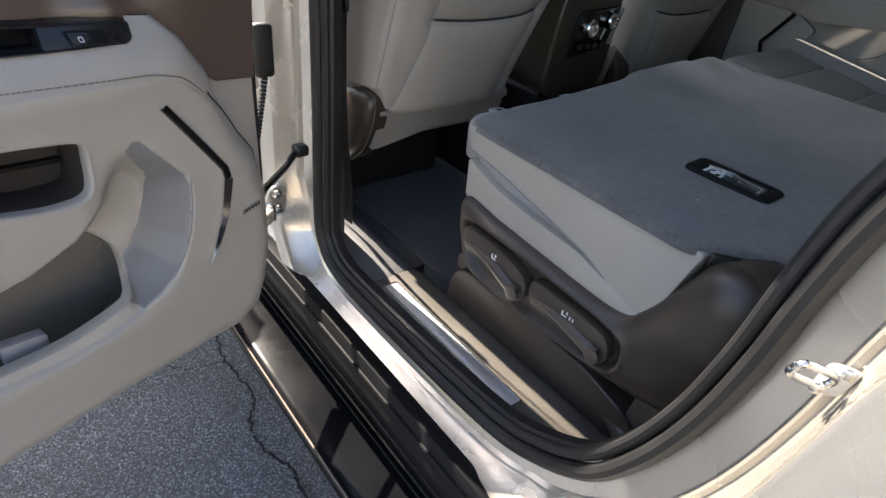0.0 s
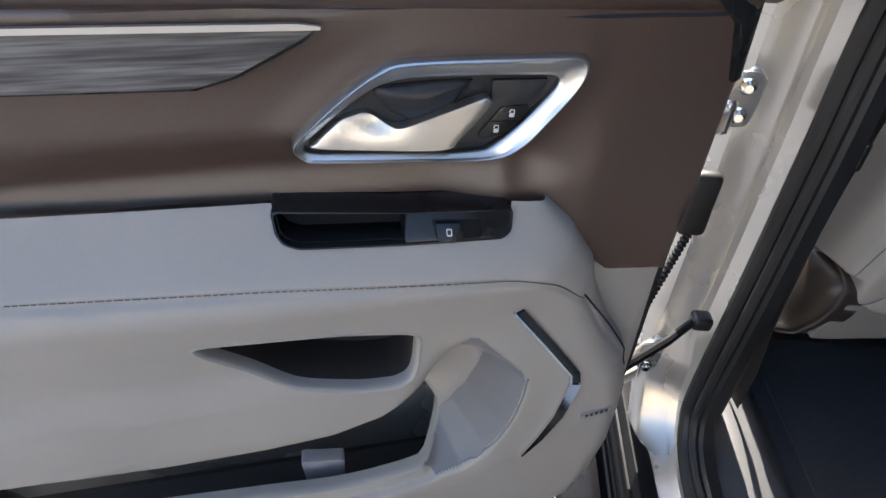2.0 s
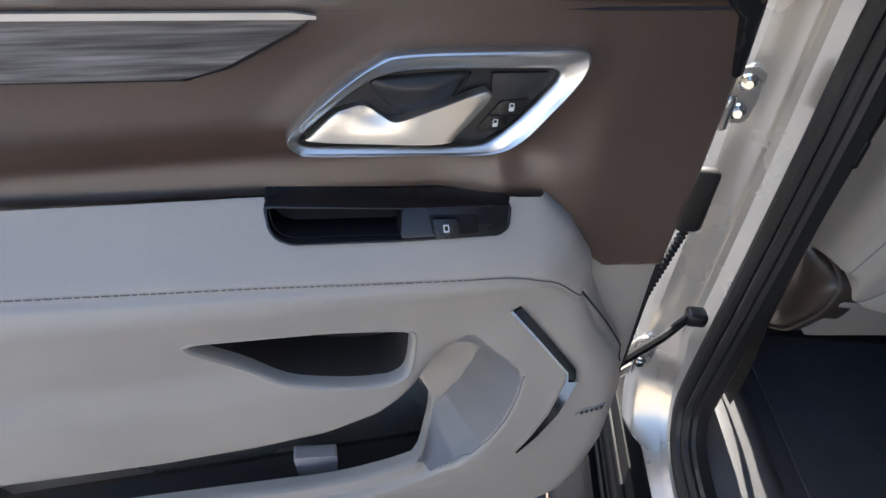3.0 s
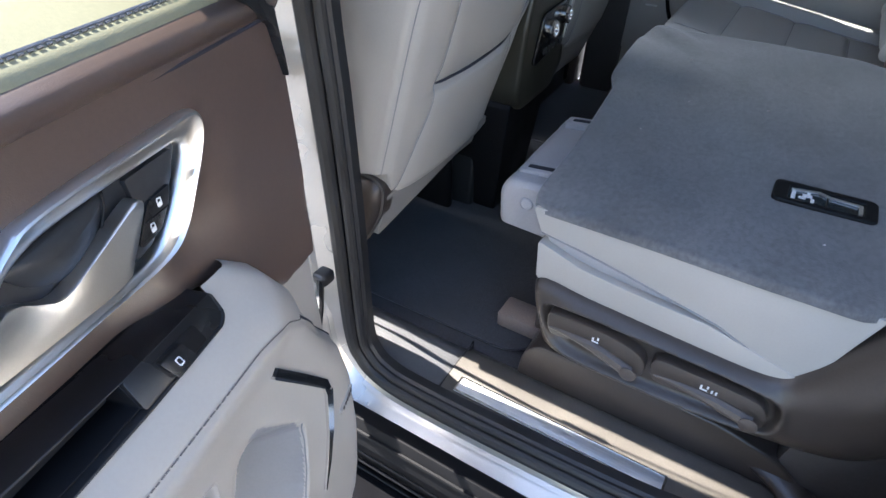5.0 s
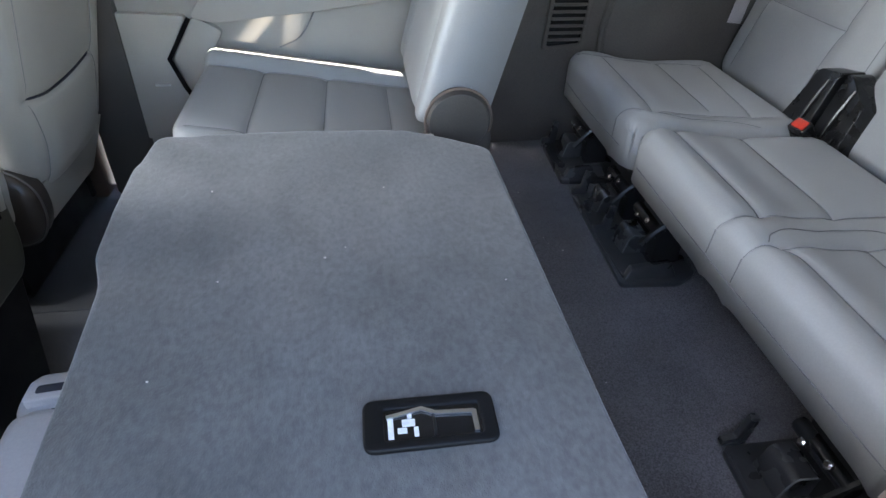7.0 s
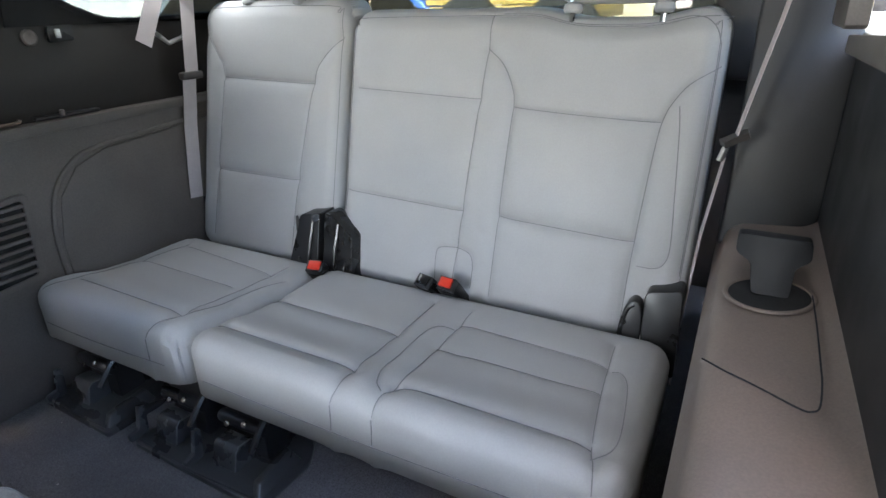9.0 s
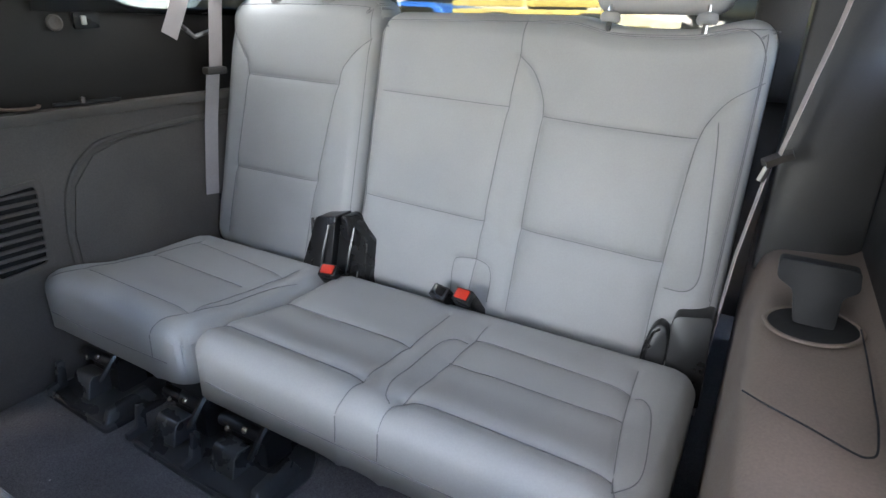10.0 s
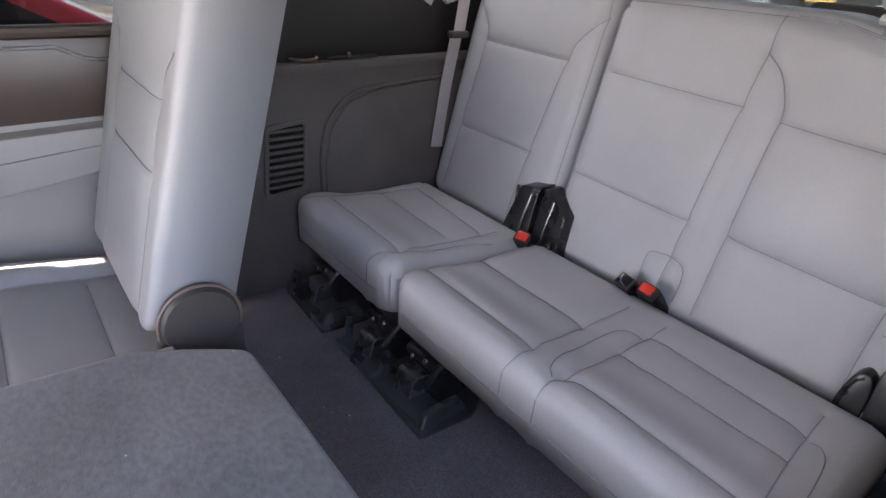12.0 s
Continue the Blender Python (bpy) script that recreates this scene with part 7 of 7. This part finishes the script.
# ---- near quarter trim ----
def near_quarter():
    t = thing("near_quarter_trim", (1.6, 0.25, 0.73), "dark brown plastic quarter trim with cup holder", "quarter trim")
    block = [(0.305, 0.70), (0.308, 1.10), (0.292, 1.185), (0.27, 1.203), (0.16, 1.212), (0.10, 1.26), (0.07, 1.26), (0.07, 0.70)]
    part("lower_block", prism(rounded(block, 0.015), 1.10, 2.4, lambda a, b, h: Vector((h, a, b)), 0.008, 3), quarter_brown, t)
    part("upper_panel", prism(rounded([(1.10, 1.20), (2.5, 1.20), (2.5, 1.56), (1.62, 1.555), (1.48, 1.565), (1.36, 1.60), (1.27, 1.66), (1.23, 1.80), (1.08, 1.80), (1.06, 1.6), (1.09, 1.4)], 0.02), 0.0, 0.035, xz(0.108), 0.01, 3), slate, t)
    part("pillar_cover", prism(rounded([(1.70, 1.57), (1.88, 1.57), (1.90, 1.84), (1.74, 1.84)], 0.01), 0.0, 0.03, xz(0.165), 0.008), quarter_dark, t, "dark brown pillar cover behind the quarter window")
    part("window_ledge", prism(rounded([(1.25, 1.545), (1.76, 1.535), (1.76, 1.56), (1.27, 1.585)], 0.008), 0.0, 0.06, xz(0.12), 0.008), quarter_dark, t, "dark brown window ledge")
    part("rear_pillar", prism(rounded([(1.87, 1.15), (2.3, 1.15), (2.3, 1.83), (1.95, 1.83)], 0.02), 0.0, 0.165, xz(0.14), 0.03, 4), slate, t, "dark slate rear pillar trim")
    lid = [(0.294, 1.337), (0.262, 1.317), (0.232, 1.298), (0.195, 1.272), (0.183, 1.270), (0.175, 1.282), (0.170, 1.33), (0.169, 1.368), (0.167, 1.472), (0.167, 1.56)]
    part("panel_seam", tube([(x, y, 1.2078 + max(0, (0.27 - y)) * 0.085 if y > 0.16 else 1.2175 + (0.16 - y) * 0.8) for y, x in [(float(a), float(b)) for a, b in spline(lid, 6)]], 0.0011, 6), seam_dark, t)
    # no real hole: a flat black disc paints the shade inside the cup holder
    c = part("cup_holder", lathe([(0.056, 0.0), (0.056, 0.0012), (0.051, 0.0016), (0.001, 0.0016)], (1.55, 0.222, 1.2095), (0, 0.08, 1), 36), rubber, t, "flat dark disc for the shaded depth of the cup holder")
    part("cup_lip", lathe([(0.0535, 0.0), (0.0545, 0.0026), (0.057, 0.0036), (0.060, 0.0026), (0.0615, 0.0)], (1.55, 0.222, 1.2095), (0, 0.08, 1), 36), quarter_brown, c)
    part("holder_insert", prism(rounded([(0.197, 0.0), (0.247, 0.0), (0.252, 0.05), (0.275, 0.065), (0.275, 0.098), (0.172, 0.098), (0.172, 0.065), (0.192, 0.05)], 0.008), -0.018, 0.018, lambda a, b, h: Vector((1.555 + 0.9 * b + h * 0.7, a, 1.212 + b * 0.6)), 0.006, 3), slate, t, "dark holder insert")
    bm = box(1.25, 1.72, 0.125, 0.13, 1.56, 1.84, 0)
    part("quarter_glass", bm, privacy, t, "tinted quarter window")
    part("gap_trim", tube([(1.20, 0.308, 0.73), (1.20, 0.31, 1.08)], 0.006, 6), black_plastic, t)


near_quarter()
b = belt("seat_belt", [(1.80, 0.262, 1.72), (1.80, 0.262, 1.634), (1.80, 0.285, 1.50), (1.80, 0.306, 1.385)], (1, 0.36, 0), "grey seat belt running down beside the near backrest", 0.016)
part("guide", strip([(1.79, 0.325, 1.375), (1.80, 0.305, 1.385), (1.80, 0.285, 1.395)], 0.02, 0.012, (1, 0, 0.3)), dark_plastic, b)
part("clip", tube([(1.79, 0.318, 1.37), (1.79, 0.325, 1.345)], 0.006, 8), satin, b)
part("lower_webbing", strip([(1.80, 0.318, 1.35), (1.80, 0.335, 1.20), (1.80, 0.345, 1.0), (1.79, 0.345, 0.85)], 0.014, 0.002, (1, 0.3, 0)), belt_mat, b)
part("anchor", tube([(1.785, 0.352, 0.955), (1.785, 0.352, 0.90)], 0.006, 8), satin, b)
b = belt("seat_belt", [(1.50, 0.16, 1.75), (1.495, 0.155, 1.64), (1.485, 0.148, 1.55), (1.48, 0.146, 1.525)], (1, 0, 0), "grey seat belt on the near quarter trim", 0.03)


# ---- roof, front and rear closure ----
def closure():
    r = part("ceiling", prism(rounded([(-1.55, 0.24), (2.55, 0.26), (2.55, 1.58), (-1.55, 1.58)], 0.06), 1.85, 1.90, xy(), 0.01), headliner, None)
    tagged(r, "grey cloth headliner", "headliner", kind="structure")
    k = part("roof", prism(rounded([(-1.6, 0.30), (-0.06, 0.24), (-0.06, 0.20), (0.16, 0.20), (0.16, 0.06), (2.62, 0.08), (2.62, 1.76), (-0.06, 1.78), (-0.06, 1.60), (-1.6, 1.54)], 0.03), 1.925, 1.955, xy(), 0.012, 3), paint, None)
    tagged(k, "champagne painted roof panel", "roof", kind="structure")
    f = part("wall_front", prism([(0.1, 0.5), (1.76, 0.5), (1.76, 1.22), (0.1, 1.22)], -1.25, -1.2, yz(), 0.004), dark_plastic, None)
    tagged(f, "dark dashboard bulkhead", "dashboard", kind="structure")
    t = thing("tailgate", (2.6, 0.95, 0.73), "dark inner tailgate trim under the rear window", "tailgate")
    part("lower_trim", prism(rounded([(0.15, 0.70), (1.78, 0.70), (1.74, 1.50), (0.2, 1.50)], 0.03), 2.56, 2.62, yz(), 0.01), dark_plastic, t)
    g = part("rear_glass", box(2.55, 2.555, 0.25, 1.66, 1.5, 1.84, 0), privacy, t, "tinted rear window")
    g.visible_shadow = False
    for y0, y1 in ((0.16, 0.425), (1.61, 1.73)):
        part("side_trim", box(2.50, 2.60, y0, y1, 1.4, 1.86, 0.02, 3), dark_plastic, t)
    w = thing("wiper_motor_cover", (2.5, 0.95, 1.5), "dark rear wiper cover behind the headrests", "wiper cover")
    part("cover", box(2.49, 2.55, 0.80, 1.02, 1.50, 1.60, 0.02, 3), dark_plastic, w)
    for name, y, lab in (("roof_rail", 1.555, "far roof rail trim"), ("roof_rail", 0.255, "near roof rail trim")):
        k = thing(name, (1.0, y, 1.84), lab + " in grey cloth", "roof rail", kind="structure")
        part("rail_trim", prism(rounded([(y - 0.06, 1.835), (y + 0.06, 1.835), (y + 0.055, 1.92), (y - 0.055, 1.92)], 0.03), -1.55, 2.6, lambda a, b, h: Vector((h, a, b)), 0.01, 3), headliner, k)
    for name, y0, y1, lab in (("roof_rail", 1.595, 1.74, "far rear roof rail trim"), ("roof_rail", 0.09, 0.225, "near rear roof rail trim")):
        x0 = -0.05 if y0 > 1 else 0.16
        k = thing(name, (1.4, y0, 1.84), lab + " in grey cloth", "roof rail", kind="structure")
        part("rail_trim", prism(rounded([(y0, 1.84), (y1, 1.84), (y1 - 0.01, 1.92), (y0 + 0.01, 1.92)], 0.02), x0, 2.6, lambda a, b, h: Vector((h, a, b)), 0.008, 3), headliner, k)
    # far pillars
    p = thing("far_pillar", (0.0, 1.72, 0.62), "dark far centre pillar trim between the doors", "pillar trim")
    part("pillar_trim", prism(rounded([(-0.10, 0.62), (0.03, 0.62), (0.05, 1.30), (0.14, 1.84), (0.0, 1.84), (-0.08, 1.3)], 0.02), -0.03, 0.04, xz(1.72), 0.012, 3), dark_plastic, p)
    q = thing("near_pillar", (0.0, 0.13, 0.62), "dark near centre pillar trim inside the doorway", "pillar trim")
    part("pillar_trim", prism(rounded([(-0.10, 0.62), (0.03, 0.62), (0.031, 0.80), (0.032, 0.86), (0.033, 0.93), (0.035, 1.0), (0.04, 1.2), (0.045, 1.35), (0.065, 1.5), (0.08, 1.6), (0.16, 1.84), (0.0, 1.84), (-0.065, 1.5), (-0.08, 1.3), (-0.085, 1.2), (-0.09, 1.0), (-0.09, 0.93), (-0.095, 0.86), (-0.097, 0.80)], 0.012), 0.0, 0.05, lambda a, b, h: Vector((a, 0.08 + h / 0.05 * float(np.interp(b, [0.6, 0.80, 0.86, 0.93, 1.0, 1.3, 1.45, 1.6, 1.84], [0.07, 0.07, 0.066, 0.045, 0.042, 0.052, 0.066, 0.08, 0.11])), b)), 0.008, 3), dark_plastic, q)
    b = thing("seat_belt", (0.01, 0.155, 0.70), "black front seat belt along the near centre pillar", "seat belt", "seat belts")
    part("webbing", strip([tuple(k) for k in spline([(0.045, 0.174, 1.62), (0.02, 0.158, 1.40), (0.005, 0.150, 1.15), (0.0, 0.158, 0.92), (0.0, 0.172, 0.78), (0.0, 0.173, 0.68)], 6)], 0.046, 0.0016, (0.995, 0.09, 0)), belt_black, b)
    part("tongue", box(-0.02, 0.032, 0.147, 0.157, 1.17, 1.21, 0.004, 3), black_plastic, b)
    fd = thing("far_front_door", (-0.6, 1.74, 0.62), "far front door panel in shade", "car door")
    part("door_panel", prism(rounded([(-1.15, 0.62), (-0.12, 0.62), (-0.1, 1.40), (-1.15, 1.40)], 0.02), -0.05, 0.05, xz(1.73), 0.006), brown, fd)
    part("window_frame", box(-1.5, -0.07, 1.630, 1.755, 1.80, 1.90, 0.02, 3), black_plastic, fd, "black window frame")
    fp = thing("front_pillar", (-1.1, 1.62, 1.40), "grey far front pillar trim beside the windscreen", "pillar trim")
    part("pillar_trim", prism(rounded([(-1.45, 1.40), (-1.25, 1.40), (-0.72, 1.84), (-0.72, 1.90), (-1.0, 1.90)], 0.02), -0.03, 0.03, xz(1.64), 0.01, 3), headliner, fp)
    # the front door on the near side stands open as well
    nd = thing("open_front_door", (-1.0, -0.03, 0.6), "champagne front door standing open ahead of the rear door", "car door")
    fu, fw = Vector((0.26, -0.966, 0)), Vector((0.966, 0.26, 0))
    fd3 = lambda u, z, w: Vector((-1.0, -0.03, z)) + fu * u + fw * w
    part("door_shell", prism(rounded([(0.05, 0.46), (1.0, 0.46), (1.03, 1.0), (1.02, 1.42), (0.05, 1.40)], 0.03), 0.0, 0.09, fd3, 0.012), paint, nd)
    part("inner_trim", prism(rounded([(0.08, 0.66), (0.97, 0.66), (1.0, 1.0), (0.99, 1.40), (0.08, 1.38)], 0.03), 0.09, 0.14, fd3, 0.012), brown, nd)
    part("window_frame", tube([fd3(u, z, 0.05 - tumble(z)) for u, z in [(0.05, 1.42), (0.35, 1.70), (0.55, 1.83), (0.9, 1.83), (0.98, 1.6), (1.0, 1.42)]], 0.02, 8), black_plastic, nd)
    bm = bmesh.new()
    bm.faces.new([bm.verts.new(fd3(u, z, 0.05 - tumble(z))) for u, z in [(0.05, 1.42), (0.35, 1.70), (0.55, 1.83), (0.9, 1.83), (0.98, 1.6), (1.0, 1.42)]])
    part("window_glass", bm, glass, nd)


closure()


# ---- the lot outside ----
def parked_car(x, y, turn, colour, label, tall=1.0):
    m = mat("car paint " + label.split()[0], colour, 0.25, metal=0.2, coarse=(3, 0.05), fine=(500, 0.04), bump=(60, 0.0, 0.001), coat=1.0)
    t = thing("parked_car", (x, y, 0.0), label, "car", "parked cars")
    mm = Matrix.Translation((x, y, 0)) @ pose(0, 0, 0, 0, 0, turn)
    side = [(-2.3, 0.35), (-2.35, 0.75), (-2.2, 0.95 * tall), (-1.3, 1.02 * tall), (-0.6, 1.48 * tall), (0.9, 1.50 * tall), (1.75, 1.08 * tall), (2.25, 1.02 * tall), (2.35, 0.7), (2.3, 0.35)]
    f = lambda a, b, h: mm @ Vector((a, h, b))
    part("body", prism(rounded(side, 0.12, 3), -0.88, 0.88, f, 0.08, 3), m, t)
    for s in (-1, 1):
        part("side_glass", prism(rounded([(-1.05, 1.06 * tall), (-0.52, 1.42 * tall), (0.8, 1.43 * tall), (1.5, 1.08 * tall)], 0.05), 0.0, 0.012, lambda a, b, h, s=s: mm @ Vector((a, s * (0.875 + h), b)), 0.0), gloss_black, t)
        part("lamp", prism(rounded([(0.0, 0.72), (0.32, 0.72), (0.32, 0.86), (0.0, 0.88)], 0.04), 0.0, 0.05, lambda a, b, h, s=s: mm @ Vector((-2.33 - h, s * (0.45 + a), b)), 0.01), satin, t)
        for xx in (-1.4, 1.4):
            w = part("wheel", lathe([(0.30, -0.11), (0.34, -0.09), (0.34, 0.09), (0.30, 0.11), (0.22, 0.11)], mm @ Vector((xx, s * 0.82, 0.34)), mm.to_3x3() @ Vector((0, 1, 0)), 24), tyre_mat, t)
            part("rim", lathe([(0.215, -0.12), (0.2, -0.118), (0.05, -0.10), (0.05, 0.10), (0.2, 0.118), (0.215, 0.12)], mm @ Vector((xx, s * 0.82, 0.34)), mm.to_3x3() @ Vector((0, 1, 0)), 24), satin, w)
    return t


parked_car(4.5, 5.1, 0, (0.62, 0.62, 0.60), "white tall parked car beside the vehicle", 1.28)
parked_car(-0.35, 5.1, 0, (0.40, 0.02, 0.03), "red parked car beside the vehicle", 1.05)
parked_car(10.6, 6.3, 90, (0.02, 0.12, 0.50), "blue tall parked car behind the vehicle", 1.25)
parked_car(11.5, -1.9, 80, (0.05, 0.055, 0.065), "dark tall parked car behind the vehicle", 1.3)
parked_car(-5.5, 5.2, 0, (0.6, 0.6, 0.6), "pale parked car across the lot")


def flatbed():
    t = thing("flatbed_truck", (11.0, 4.2, 0.0), "yellow flatbed truck with big black wheels", "truck")
    yellow = mat("yellow truck paint", (0.62, 0.42, 0.12), 0.5, coarse=(3, 0.15), fine=(60, 0.1), bump=(90, 0.1, 0.002))
    part("bed", box(9.8, 12.2, 2.6, 5.4, 1.35, 1.55, 0.02), yellow, t)
    for k in range(3):
        part("side_board", box(9.8, 9.86, 2.6, 5.4, 1.58 + 0.22 * k, 1.76 + 0.22 * k, 0.01), yellow, t)
    for y in (3.0, 4.55):
        w = part("wheel", lathe([(0.56, -0.14), (0.62, -0.1), (0.62, 0.1), (0.56, 0.14), (0.3, 0.14)], (9.7, y, 1.1), (1, 0, 0), 28), tyre_mat, t)
        part("rim", lathe([(0.3, -0.15), (0.08, -0.12), (0.08, 0.12), (0.3, 0.15)], (9.7, y, 1.1), (1, 0, 0), 24), satin, w)
    part("axle", box(9.75, 10.1, 2.9, 4.7, 0.0, 1.36, 0.03), black_plastic, t)


flatbed()


def facade():
    """A long pale building behind the lot, with its windows and door openings."""
    t = thing("building", (26.0, 0.0, 0.0), "long pale stucco building behind the lot", "building")
    stucco = mat("cream stucco", (0.58, 0.50, 0.38), 0.9, coarse=(0.8, 0.12), fine=(20, 0.1), bump=(40, 0.4, 0.004))
    part("wall", box(26.0, 34.0, -28, 34, 0.0, 6.0, 0.05), stucco, t)
    part("parapet", box(25.85, 34.0, -28.2, 34.2, 6.0, 6.4, 0.04), concrete, t)
    for k in range(9):
        y = -24 + 6.4 * k
        w = part("window", box(25.93, 26.02, y, y + 2.6, 1.0, 3.0, 0.02), gloss_black, t)
        part("sill", box(25.85, 26.0, y - 0.1, y + 2.7, 0.9, 1.0, 0.01), concrete, w)


facade()
pv = part("pavement", box(16, 40, -30, 36, -0.05, 0.06, 0.02), concrete, None)
tagged(pv, "pale concrete apron behind the lot", "pavement", kind="structure")


def lint():
    """Pale specks of lint on the carpets."""
    rnd = random.Random(11)
    bm = bmesh.new()
    spots = [(rnd.uniform(0.35, 0.88), rnd.uniform(0.3, 1.1), 1.0595) for _ in range(9)] + [(rnd.uniform(0.98, 1.19), rnd.uniform(0.4, 1.6), 0.732) for _ in range(10)]
    for x, y, z in spots:
        r = bmesh.ops.create_icosphere(bm, subdivisions=1, radius=rnd.uniform(0.0008, 0.0018), matrix=Matrix.Translation((x, y, z)))
        for v in r["verts"]:
            v.co.x += (v.co.x - x) * rnd.uniform(0.0, 0.8)
    ob = part("lint", bm, belt_mat, None)
    tagged(ob, "pale lint specks scattered on the carpet", "lint", kind="stuff")


lint()
